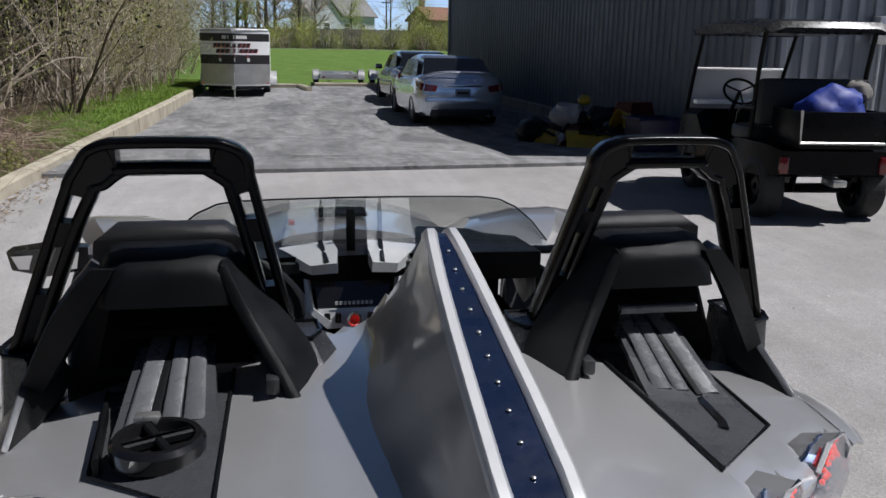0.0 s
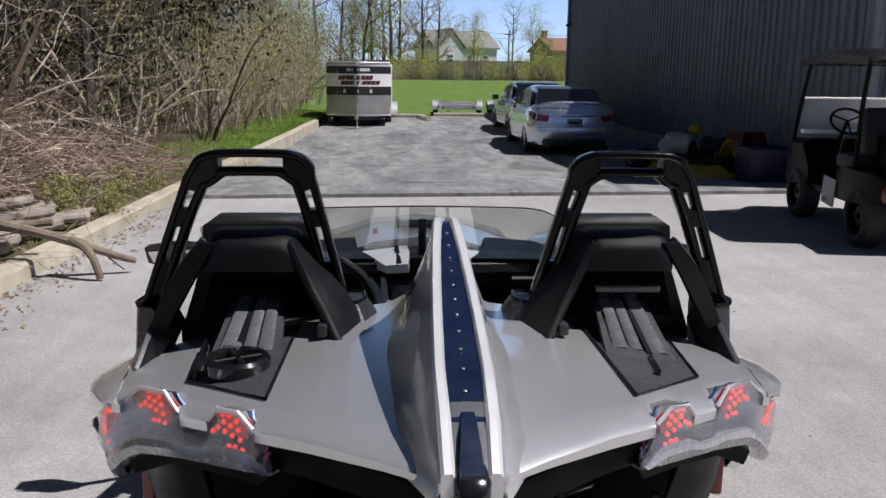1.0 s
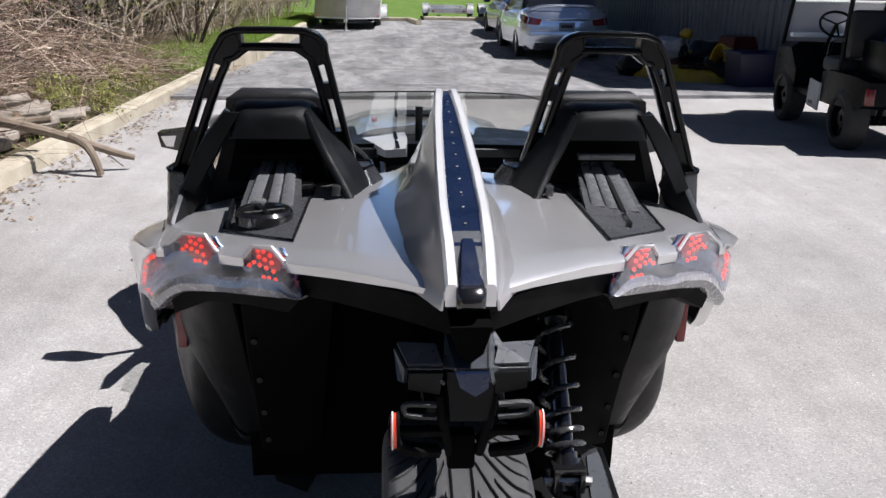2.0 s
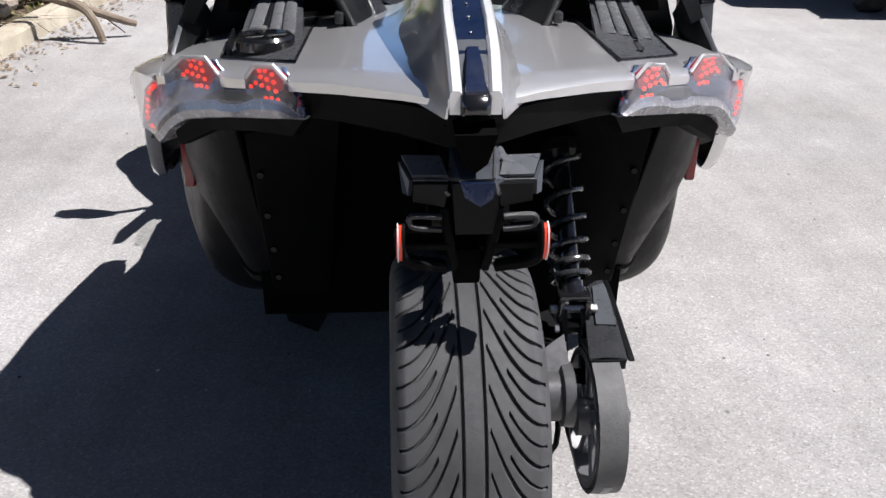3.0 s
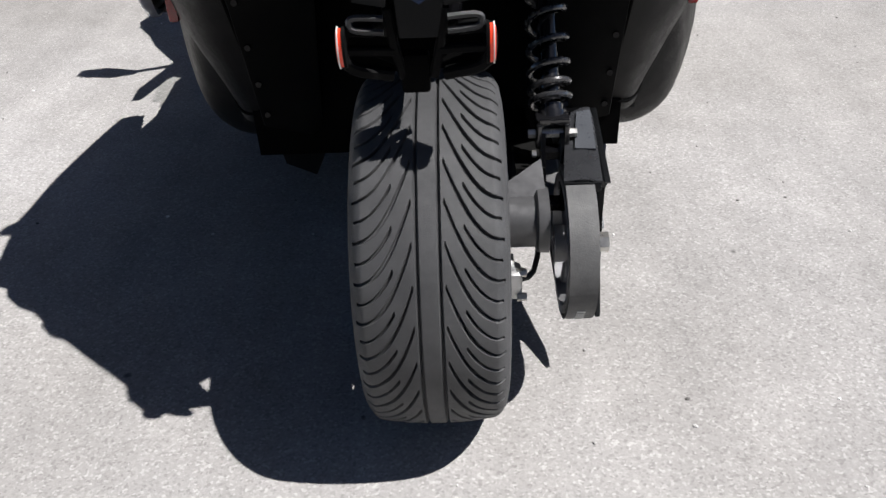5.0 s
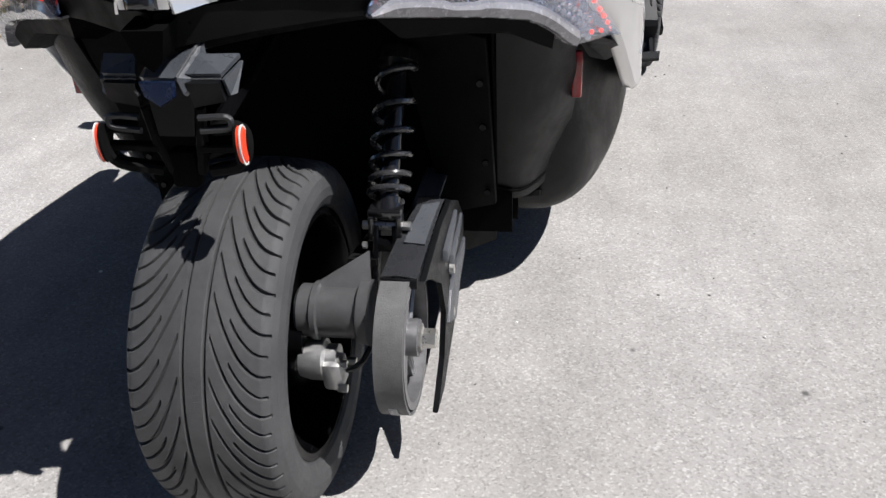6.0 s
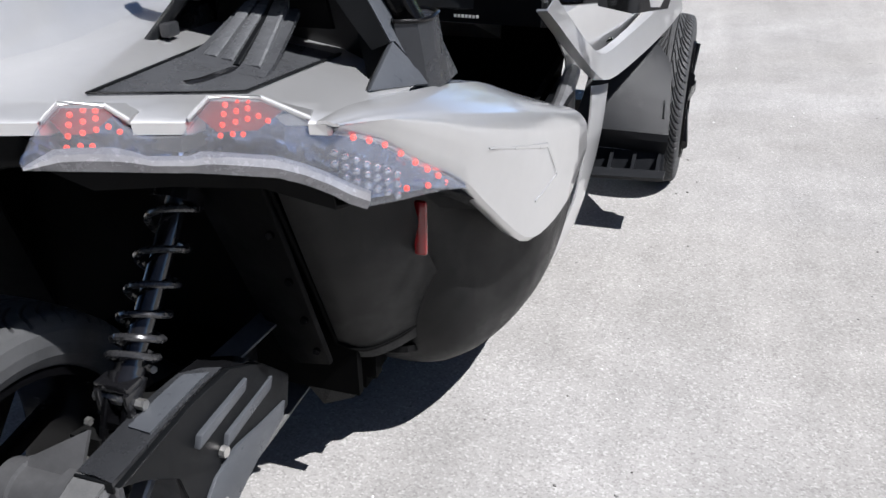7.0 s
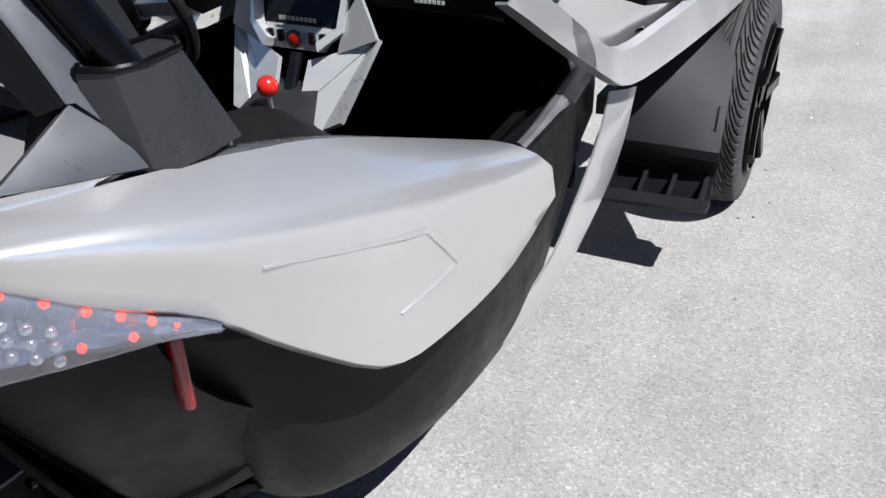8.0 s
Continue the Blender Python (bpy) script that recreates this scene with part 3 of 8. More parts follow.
def tree(seed, height, leaves, mat_leaf, label, size=0.05, spread=0.3, r=0.09, trunk=0.35, branches=11, name="tree", limb=None):
    rnd = random.Random(seed)
    root = thing(name, label, "tree")
    bm = bmesh.new()
    pts = spline([(0, 0, -0.1), (rnd.gauss(0, 0.08), rnd.gauss(0, 0.08), height * 0.3), (rnd.gauss(0, 0.2), rnd.gauss(0, 0.2), height * 0.65), (rnd.gauss(0, 0.3), rnd.gauss(0, 0.3), height * 0.95)], 9)
    tube(bm, pts, [r * (1 - 0.85 * i / 8) for i in range(9)], 8, caps=False)
    part("trunk", bm, BARK, root, fix=False)
    tips = []
    bm = bmesh.new()
    for k in range(branches):
        i = rnd.randint(max(1, int(9 * trunk) - 1), 8)
        a = rnd.uniform(0, 6.28)
        grow(rnd, bm, pts[i], (math.cos(a), math.sin(a), rnd.uniform(0.4, 1.2)), height * rnd.uniform(0.2, 0.42), r * 0.4 * (1 - 0.6 * i / 8), 2, tips, 6, 0.3, 0.15, (4, 6))
    part("branchwork", bm, limb or TWIG, root, fix=False)
    if leaves:
        bm = bmesh.new()
        leaf_cloud(rnd, bm, tips, leaves, size, spread)
        part("crown", bm, mat_leaf, root, fix=False)
    return root


def scatter_copies(kinds, places, group):
    """First use of each kind is the original, later ones are copies with a turn of their own."""
    rnd = random.Random(77)
    used = set()
    for i, (u, v, s) in enumerate(places):
        k = i % len(kinds)
        m = Matrix.Translation(lot(u, v, rise(u, v))) @ Matrix.Rotation(rnd.uniform(0, 6.28), 4, "Z")
        if k not in used:
            used.add(k)
            ob = kinds[k]
            ob.matrix_world = m @ Matrix.Scale(s, 4)
        else:
            ob = copy_thing(kinds[k], m)
            ob.scale = (s, s, s)
        tagged(ob, group=group)


def build_thicket():
    bare = [
        shrub(11, 3.3, 16, 60, LEAF, TWIG, "bare grey arching shrub with a few young leaves", lean=0.35, droop=0.5, r=0.018),
        shrub(12, 3.8, 11, 110, LEAF, TWIG, "tall leggy shrub coming into leaf", lean=0.25, droop=0.3, r=0.024),
        shrub(13, 2.6, 17, 90, LEAF_DULL, TWIG, "tangled bare shrub on the verge", lean=0.6, droop=0.7, bend=0.5),
    ]
    leafed = [
        shrub(14, 3.3, 13, 2000, LEAF, TWIG_PALE, "shrub with fresh yellow-green leaves", lean=0.45, droop=0.3),
        shrub(15, 3.8, 14, 1100, LEAF, TWIG_PALE, "tall twiggy shrub in young leaf", lean=0.35, droop=0.4),
        shrub(16, 2.8, 15, 2600, LEAF, TWIG_PALE, "low shrub in full yellow-green leaf", lean=0.6, droop=0.4),
    ]
    # back rows that carry the painted shade behind the stems
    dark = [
        shrub(17, 4.6, 14, 5200, LEAF_SHADE, BARK, "dense undergrowth shrub, leaves blackened as shade", lean=0.5, size=0.06, spread=0.30, r=0.02),
        shrub(18, 4.0, 14, 4600, LEAF_SHADE, BARK, "dense shrub deep in the thicket, shade painted in", lean=0.6, size=0.06, spread=0.32, r=0.02),
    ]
    rnd = random.Random(5)
    near, far, deep = [], [], []
    v = 4.6
    while v < 30:
        for row in range(3):
            if row == 0 and rnd.random() < 0.45:
                continue
            u = -4.6 - 1.1 * row + rnd.uniform(-0.4, 0.4) + (0.2 if v > 12 else 0)
            s = rnd.uniform(0.75, 1.2) * (0.85 if row == 0 else 1.05 + 0.1 * row)
            leafy_here = rnd.random() < (0.12 if v < 9.5 else 0.72)
            (far if leafy_here else near).append((u, v + rnd.uniform(-0.5, 0.5), s))
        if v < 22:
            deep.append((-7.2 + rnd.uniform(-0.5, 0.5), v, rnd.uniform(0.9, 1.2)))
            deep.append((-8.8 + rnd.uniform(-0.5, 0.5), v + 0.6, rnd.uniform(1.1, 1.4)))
        v += 1.15
    for k in range(26):
        far.append((-3.9 - rnd.uniform(0, 3.2), 23.5 + 0.75 * k, rnd.uniform(0.75, 1.1)))
        far.append((-5.2 - rnd.uniform(0, 3.2), 24 + 0.8 * k, rnd.uniform(0.9, 1.3)))
    scatter_copies(bare, near, "shrubs of the thicket")
    scatter_copies(leafed, far, "shrubs of the thicket")
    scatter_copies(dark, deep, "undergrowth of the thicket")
    trees = [
        tree(21, 6.5, 160, LEAF, "slender bare tree in the thicket", 0.03, 0.2, 0.07, 0.25, 14),
        tree(22, 7.5, 100, LEAF_DULL, "grey-barked tree, nearly leafless", 0.03, 0.2, 0.10, 0.3, 15),
        tree(23, 7.0, 0, LEAF_DULL, "dark-trunked bare tree with drooping twigs", 0.03, 0.2, 0.15, 0.25, 16, limb=BARK),
    ]
    places = []
    v = 5.0
    while v < 44:
        places.append((-6.2 - rnd.uniform(0, 3.5), v, rnd.uniform(0.8, 1.15)))
        places.append((-9.0 - rnd.uniform(0, 4), v + 0.8, rnd.uniform(0.9, 1.2)))
        v += 1.9
    places += [(-4.75, 9.4, 0.95), (-4.5, 10.9, 1.0), (-5.1, 8.1, 1.1), (-4.9, 7.1, 1.0), (-5.4, 6.2, 1.2), (-5.6, 12.2, 1.1), (-6.0, 9.0, 1.3), (-5.2, 14.5, 1.0), (-5.3, 8.7, 1.0), (-5.0, 9.9, 0.8), (-5.6, 7.5, 1.1)]
    scatter_copies(trees, places, "trees of the thicket")


LITTER_STONE = leafy("grit_stones", (0.06, 0.055, 0.05), (0.35, 0.34, 0.33), (0.8, 0.79, 0.77))


def build_brushwood():
    """Cut branches and logs heaped on the verge, one long limb hanging over the kerb."""
    rnd = random.Random(31)
    bm = bmesh.new()
    tips = []
    for k in range(880):
        v = rnd.uniform(4.0, 11.5)
        hump = max(0.12, 1 - ((v - 6.8) / 3.2) ** 2)
        u = -3.50 - abs(rnd.gauss(0, 0.75))
        a = rnd.uniform(0, 6.28)
        z = 0.16 + rnd.uniform(0, 1.15) * hump * min(1.0, (-3.0 - u) / 0.8)
        grow(rnd, bm, lot(u, v, z), (math.cos(a), math.sin(a), rnd.uniform(-0.15, 0.25)), rnd.uniform(0.5, 1.3), rnd.uniform(0.003, 0.010), 1, tips, 5, 0.25, -0.05)
    solid("brushwood_heap", bm, DRY, "heap of dry reddish-brown cut twigs on the verge", "brushwood", kind="stuff", fix=False)
    for k, (u, v, z, turn, n, r) in enumerate(((-3.15, 5.6, 0.21, 78, 0.95, 0.055), (-3.2, 5.95, 0.20, 84, 0.8, 0.05), (-3.3, 5.75, 0.29, 70, 0.9, 0.045), (-3.12, 6.25, 0.20, 60, 0.6, 0.04), (-3.1, 5.15, 0.20, 95, 0.5, 0.06), (-3.35, 5.3, 0.22, 82, 0.6, 0.05), (-3.28, 6.1, 0.30, 100, 0.7, 0.035), (-3.15, 4.75, 0.20, 70, 0.7, 0.05), (-3.3, 4.55, 0.21, 88, 0.8, 0.06), (-3.45, 5.0, 0.30, 62, 0.9, 0.05), (-3.2, 5.0, 0.28, 99, 0.7, 0.04), (-3.5, 5.9, 0.36, 76, 0.9, 0.05), (-3.12, 6.6, 0.19, 72, 0.5, 0.035), (-3.3, 6.5, 0.25, 110, 0.6, 0.04), (-3.55, 4.6, 0.32, 95, 0.8, 0.055))):
        bm = bmesh.new()
        pts = spline([(-n / 2, 0, 0), (-n / 6, 0.03, 0.012), (n / 5, -0.02, 0.008), (n / 2, 0.0, 0)], 8)
        tube(bm, pts, [r * (1 + 0.12 * noise.noise((i * 1.7, k * 3, 0))) for i in range(8)], 10)
        for f in bm.faces:
            if len(f.verts) > 4:
                f.material_index = 1
        solid("log", bm, [LOG, LOG_END], "short grey weathered log lying on the verge", "log", "logs on the verge", at=lot_pose(u, v, z, turn))
    bm = bmesh.new()
    main = spline([(-4.3, 5.25, 0.75), (-3.5, 5.1, 0.52), (-3.0, 5.0, 0.40), (-2.55, 4.98, 0.30), (-2.15, 5.1, 0.13), (-2.02, 5.15, 0.08)], 16)
    tube(bm, main, [0.055 - 0.0022 * i for i in range(16)], 9)
    tube(bm, spline([(-2.42, 5.0, 0.27), (-2.28, 4.93, 0.2), (-2.22, 4.9, 0.09), (-2.2, 4.9, 0.004)], 7), [0.032, 0.03, 0.03, 0.028, 0.028, 0.027, 0.027], 8)
    tube(bm, spline([(-2.9, 4.98, 0.37), (-2.75, 5.12, 0.36), (-2.6, 5.15, 0.37)], 5), [0.04, 0.036, 0.032, 0.03, 0.028], 8)
    tube(bm, spline([(-2.5, 5.0, 0.29), (-2.35, 5.08, 0.24), (-2.1, 5.12, 0.02)], 5), [0.012, 0.01, 0.008, 0.006, 0.004], 5)
    solid("fallen_branch", bm, BRANCH, "forked bare branch lying over the kerb", "branch")
    # low weeds sprouting behind the kerb
    weed = shrub(51, 0.34, 1, 420, LEAF, TWIG, "low green weed sprouting behind the kerb", "weed", size=0.018, spread=0.06, lean=0.7, name="weed", r=0.004)
    scatter_copies([weed], [(-3.12, 7.0, 1.0), (-3.3, 7.5, 1.1), (-3.1, 7.9, 0.8), (-3.45, 6.7, 1.0), (-3.2, 8.4, 1.1), (-3.5, 8.0, 0.9), (-3.15, 9.0, 1.0), (-3.6, 7.2, 1.2)], "weeds behind the kerb")
    # litter along the kerb and grass on the verge
    bm = bmesh.new()
    for _ in range(2200):
        v = rnd.uniform(3.0, 13)
        u = KERB_U + 0.02 + abs(rnd.gauss(0, 0.16)) if rnd.random() < 0.6 else KERB_U - 0.2 - abs(rnd.gauss(0, 0.5))
        z = 0.004 if u > KERB_U else rise(u, v) + 0.02
        m = Euler((rnd.uniform(-0.4, 0.4), rnd.uniform(-0.4, 0.4), rnd.uniform(0, 6.3))).to_matrix()
        s = rnd.uniform(0.008, 0.028)
        c = Vector(lot(u, v, z + 0.006))
        bm.faces.new([bm.verts.new(c + m @ Vector(q)) for q in ((-s, 0, 0), (0, -s * 0.5, 0), (s, 0, 0), (0, s * 0.5, 0))])
    solid("leaf_litter", bm, LITTER, "dead leaves and bits along the kerb", "litter", kind="stuff", fix=False)
    bm = bmesh.new()
    for _ in range(1000):
        u, v = rnd.uniform(-2.6, 4.5), rnd.uniform(-2.0, 7.5)
        r = rnd.uniform(0.0014, 0.0048)
        bmesh.ops.create_icosphere(bm, subdivisions=1, radius=r, matrix=Matrix.LocRotScale(lot(u, v, r * 0.3), Euler((0, 0, rnd.uniform(0, 6))), (1.4, 1, 0.7)))
    solid("grit", bm, LITTER_STONE, "small pale stones and grit on the concrete", "grit", kind="stuff", fix=False)
    bm = bmesh.new()
    for _ in range(30000):
        v = 11 + 20 * rnd.random() ** 0.8 if rnd.random() < 0.985 else rnd.uniform(4, 11)
        u = KERB_U - 0.17 - rnd.random() ** 1.4 * (min(1.6, 0.35 + 0.45 * (v - 11)) if v > 11 else 0.6)
        z = rise(u, v) - 0.01
        h = rnd.uniform(0.03, 0.09)
        a = rnd.uniform(0, 6.28)
        c = Vector(lot(u, v, z))
        w = Vector((math.cos(a), math.sin(a), 0)) * 0.006
        bm.faces.new([bm.verts.new(c - w), bm.verts.new(c + w), bm.verts.new(c + Vector((rnd.gauss(0, 0.03), rnd.gauss(0, 0.03), h)))])
    solid("grass", bm, GRASS_BLADE, "young grass on the verge", "grass", kind="stuff", fix=False)


def sky_glow_ring():
    """Emission for an added ring of low sky; it thins out upwards into the sky above."""
    m = bpy.data.materials.new("sky_glow_ring")
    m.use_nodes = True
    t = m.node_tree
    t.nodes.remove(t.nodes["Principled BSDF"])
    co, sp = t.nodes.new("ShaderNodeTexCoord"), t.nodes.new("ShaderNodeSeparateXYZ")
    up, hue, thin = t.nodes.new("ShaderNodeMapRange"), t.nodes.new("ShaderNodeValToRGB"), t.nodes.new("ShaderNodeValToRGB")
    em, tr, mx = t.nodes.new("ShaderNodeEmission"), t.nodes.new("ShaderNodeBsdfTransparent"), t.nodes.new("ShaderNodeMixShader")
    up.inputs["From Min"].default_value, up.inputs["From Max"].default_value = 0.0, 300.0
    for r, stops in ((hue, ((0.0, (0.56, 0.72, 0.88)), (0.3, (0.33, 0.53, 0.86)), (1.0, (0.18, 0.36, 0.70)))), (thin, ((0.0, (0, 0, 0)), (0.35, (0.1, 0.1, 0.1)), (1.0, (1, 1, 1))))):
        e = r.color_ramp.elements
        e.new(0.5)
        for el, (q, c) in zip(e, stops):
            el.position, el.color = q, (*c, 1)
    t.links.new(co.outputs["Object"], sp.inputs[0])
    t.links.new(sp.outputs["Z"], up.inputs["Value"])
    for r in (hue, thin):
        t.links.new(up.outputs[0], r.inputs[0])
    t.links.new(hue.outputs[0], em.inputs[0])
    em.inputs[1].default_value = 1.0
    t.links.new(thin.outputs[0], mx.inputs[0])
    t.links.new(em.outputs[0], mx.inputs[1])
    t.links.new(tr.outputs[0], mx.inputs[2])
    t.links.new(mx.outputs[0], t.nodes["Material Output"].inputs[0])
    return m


def build_distance():
    trees = [
        tree(41, 8.5, 7000, LEAF_FAR, "distant tree in yellow-green leaf", 0.06, 0.45, 0.16, 0.2, 18),
        tree(42, 10.0, 350, LEAF_DULL, "distant tree, still bare", 0.05, 0.4, 0.16, 0.22, 30),
        tree(43, 7.0, 8000, LEAF_FAR, "low rounded distant tree in fresh leaf", 0.06, 0.5, 0.14, 0.1, 18),
    ]
    places = [(-9, 50, 1.0), (-6.5, 58, 1.0), (-8, 62, 1.1), (-3.6, 64, 1.0), (-1.6, 66, 1.15), (-5, 74, 1.1), (-2.4, 72, 1.25), (-11, 66, 1.2), (8.2, 112, 1.0), (11.5, 74, 0.45), (14, 118, 1.0), (13.5, 70, 0.33), (17, 120, 0.9), (-14, 80, 1.3), (20, 90, 0.8), (-18, 60, 1.2), (30, 100, 1.1), (-7.5, 44, 0.9), (-10, 40, 1.0), (-7.4, 38, 0.8)]
    scatter_copies(trees, places, "trees in the distance")
    dense = [tree(44, 9.5, 1800, LEAF_DULL, "dense twiggy tree behind the lawn", 0.05, 0.35, 0.18, 0.15, 38, limb=TWIG_PALE)]
    scatter_copies(dense, [(0.9, 70, 0.95), (-1.0, 72, 1.0), (2.4, 76, 0.85), (-3.2, 68, 0.95), (-5.4, 66, 0.9), (11, 150, 1.0), (33, 150, 0.9)], "trees in the distance")
    shr = [shrub(51, 2.2, 22, 1500, LEAF_FAR, TWIG_PALE, "yellow-green shrub beyond the lawn", size=0.06, spread=0.2, lean=0.6, r=0.02), shrub(52, 2.0, 24, 500, LEAF_DULL, TWIG, "brown twiggy hedge shrub", size=0.05, spread=0.2, lean=0.5, r=0.02)]
    rnd = random.Random(9)
    places = [(-4 + 1.25 * i + rnd.uniform(-0.4, 0.4), 63.5 + rnd.uniform(-0.8, 0.8), rnd.uniform(0.5, 0.8)) for i in range(20)]
    scatter_copies(shr, places, "hedge beyond the lawn")
    # yellow-green bushes that stand up out of the hedge
    big = [shrub(53, 3.2, 20, 4200, LEAF_FAR, TWIG_PALE, "tall yellow-green bush behind the lawn", size=0.055, spread=0.25, lean=0.5, r=0.03)]
    scatter_copies(big, [(6.9, 66, 0.5), (8.8, 66, 0.62), (10.2, 66.4, 0.72), (11.6, 66, 0.68), (13.0, 66.6, 0.7), (14.6, 66, 0.6), (16.2, 66.5, 0.7), (-0.5, 65.5, 0.7), (1.2, 66.2, 0.75)], "bushes behind the lawn")
    # added glowing ring all the way round: brightens the low sky and upright faces
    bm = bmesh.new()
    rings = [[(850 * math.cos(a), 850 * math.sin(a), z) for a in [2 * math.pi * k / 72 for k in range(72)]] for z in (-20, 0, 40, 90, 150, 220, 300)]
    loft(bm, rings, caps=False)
    solid("backdrop", bm, sky_glow_ring(), "glowing pale blue ring added as low sky", "sky", kind="structure", sharp=60)
    # a pale path along the top of the lawn
    bm = bmesh.new()
    poly(bm, [lot(u, v, rise(0, 61.5) + 0.03) for u, v in ((-40, 60.9), (60, 60.9), (60, 62.1), (-40, 62.1))], 0.05)
    solid("pavement_far", bm, KERB, "pale concrete path along the lawn", "path", kind="structure")
    fence = thing("fence", "low dark board fence behind the hedge", "fence", lot_pose(0, 67, rise(0, 67)))
    wood = varied("weathered_boards", (0.10, 0.085, 0.07), (0.17, 0.15, 0.125), 3, 0.9)
    mesh = None
    for i in range(110):
        if mesh is None:
            bm = bmesh.new()
            box(bm, (0, 0, 0.75), (0.19, 0.025, 1.5), 0.004)
            mesh = to_mesh("board", bm, wood)
        ob = new("board", mesh)
        ob.parent = fence
        ob.location = (-6 + 0.205 * i, 0, 0.02 * ((i * 7) % 3))
    vinyl = varied("pale_grey_vinyl_cladding", (0.50, 0.515, 0.54), (0.58, 0.595, 0.62), 1.5, 0.7)
    shingle = varied("grey_shingles", (0.16, 0.155, 0.15), (0.24, 0.235, 0.23), 2, 0.9, bump=0.5, bscale=12)
    red_roof = varied("red_brown_shingles", (0.17, 0.085, 0.06), (0.25, 0.13, 0.09), 2, 0.9, bump=0.5, bscale=12)
    brick = varied("brown_brick", (0.20, 0.13, 0.10), (0.30, 0.21, 0.16), 5, 0.9)
    white = varied("white_paint", (0.66, 0.66, 0.64), (0.78, 0.78, 0.76), 4, 0.6)

    def house(u, v, w, d, h, ridge, wall, roofm, label, turn, gable_w=0.0, chimney=None):
        root = thing("house", label, "house", lot_pose(u, v, rise(u, v), turn))
        bm = bmesh.new()
        box(bm, (0, 0, h / 2), (w, d, h))
        part("wall", bm, wall, root)
        bm = bmesh.new()
        e = 0.4
        loft(bm, [[(x, -d / 2 - e, h), (x, 0, ridge), (x, d / 2 + e, h), (x, d / 2 + e, h - 0.2), (x, -d / 2 - e, h - 0.2)] for x in (-w / 2 - e, w / 2 + e)])
        part("roof", bm, roofm, root)
        if gable_w:
            bm = bmesh.new()
            gx = -w / 2 + gable_w / 2 - 0.3
            loft(bm, [[(gx - gable_w / 2, y, 0), (gx + gable_w / 2, y, 0), (gx + gable_w / 2, y, h), (gx, y, ridge - 0.1), (gx - gable_w / 2, y, h)] for y in (-d / 2 - 1.2, 0)])
            part("gable_wall", bm, wall, root)
            bm = bmesh.new()
            for s in (-1, 1):
                poly(bm, [(gx, -d / 2 - 1.5, ridge + 0.02), (gx, 0, ridge + 0.02), (gx + s * (gable_w / 2 + 0.35), 0, h - 0.2), (gx + s * (gable_w / 2 + 0.35), -d / 2 - 1.5, h - 0.2)], 0.15)
            part("gable_roof", bm, roofm, root)
        for (x, z, ww, hh) in ((-w / 2 + gable_w / 2 - 0.3, h * 0.62, 0.9, 1.3), (w * 0.05, h * 0.62, 0.9, 1.2), (w * 0.3, h * 0.62, 0.9, 1.2), (w * 0.12, h * 0.22, 1.1, 1.2)):
            y = -d / 2 - 1.2 if (gable_w and x < -w / 2 + gable_w) else -d / 2
            win = part("window", box(bmesh.new(), (x, y - 0.02, z), (ww + 0.2, 0.1, hh + 0.2), 0.01), white, root)
            part("pane", box(bmesh.new(), (x, y - 0.065, z + hh * 0.26), (ww, 0.03, hh * 0.44)), GLOSS_BLACK, win)
            part("pane", box(bmesh.new(), (x, y - 0.065, z - hh * 0.26), (ww, 0.03, hh * 0.44)), GLOSS_BLACK, win)
        if chimney:
            bm = bmesh.new()
            box(bm, (chimney, 0.2, ridge * 0.5 + 0.5), (0.75, 0.75, ridge + 1.0))
            box(bm, (chimney, 0.2, ridge + 1.0), (0.9, 0.9, 0.14))
            part("chimney", bm, brick, root)

    house(7.0, 135, 10.5, 8, 4.6, 7.3, vinyl, shingle, "two-storey pale grey clad house with a gabled front", 22, 4.4)
    house(27.6, 140, 14, 8, 4.4, 6.5, brick, red_roof, "brick house with a red-brown roof and chimney", 18, 0, -6.4)
    # utility pole with its wires
    pole = thing("utility_pole", "wooden utility pole with a crossarm", "utility pole", lot_pose(17.1, 150, 1.0))
    part("pole", tube(bmesh.new(), [(0, 0, -0.3), (0, 0, 8.2)], [0.16, 0.11], 10), BARK, pole)
    part("crossarm", box(bmesh.new(), (0, 0, 7.6), (1.6, 0.12, 0.14), 0.01), BARK, pole)
    for x in (-0.65, 0.65):
        part("insulator", lathe(bmesh.new(), [(0, 0.0), (0, 0.05), (0.12, 0.06), (0.16, 0.03), (0.16, 0.0)], (x, 0, 7.67), "z", 10), ALU, pole)
    for k, z in enumerate((7.8, 7.0)):
        bm = bmesh.new()
        pts = [Vector(lot(-60 + 12 * i, 150, 1.0 + z - 0.55 * math.sin(math.pi * ((i * 12 + 0.1) % 72) / 72))) for i in range(13)]
        tube(bm, pts, 0.02, 4)
        solid("overhead_wire", bm, RUBBER_BLACK, "thin black overhead wire", "wire", "overhead wires")


# ---------------------------------------------------------------- parked things

WHITE_ALU = varied("white_trailer_panel", (0.76, 0.76, 0.76), (0.85, 0.85, 0.84), 2, 0.35, 0.0, 0.4, rr=0.08)
MILL_ALU = varied("mill_aluminium", (0.48, 0.48, 0.47), (0.64, 0.64, 0.63), 3, 0.4, 0.75)
BLACK_VINYL = varied("black_wrap", (0.018, 0.016, 0.018), (0.03, 0.028, 0.03), 3, 0.4, 0.0, 0.3)
TAIL_RED = material("red_lamp", (0.13, 0.006, 0.007), 0.2, coat=0.6)


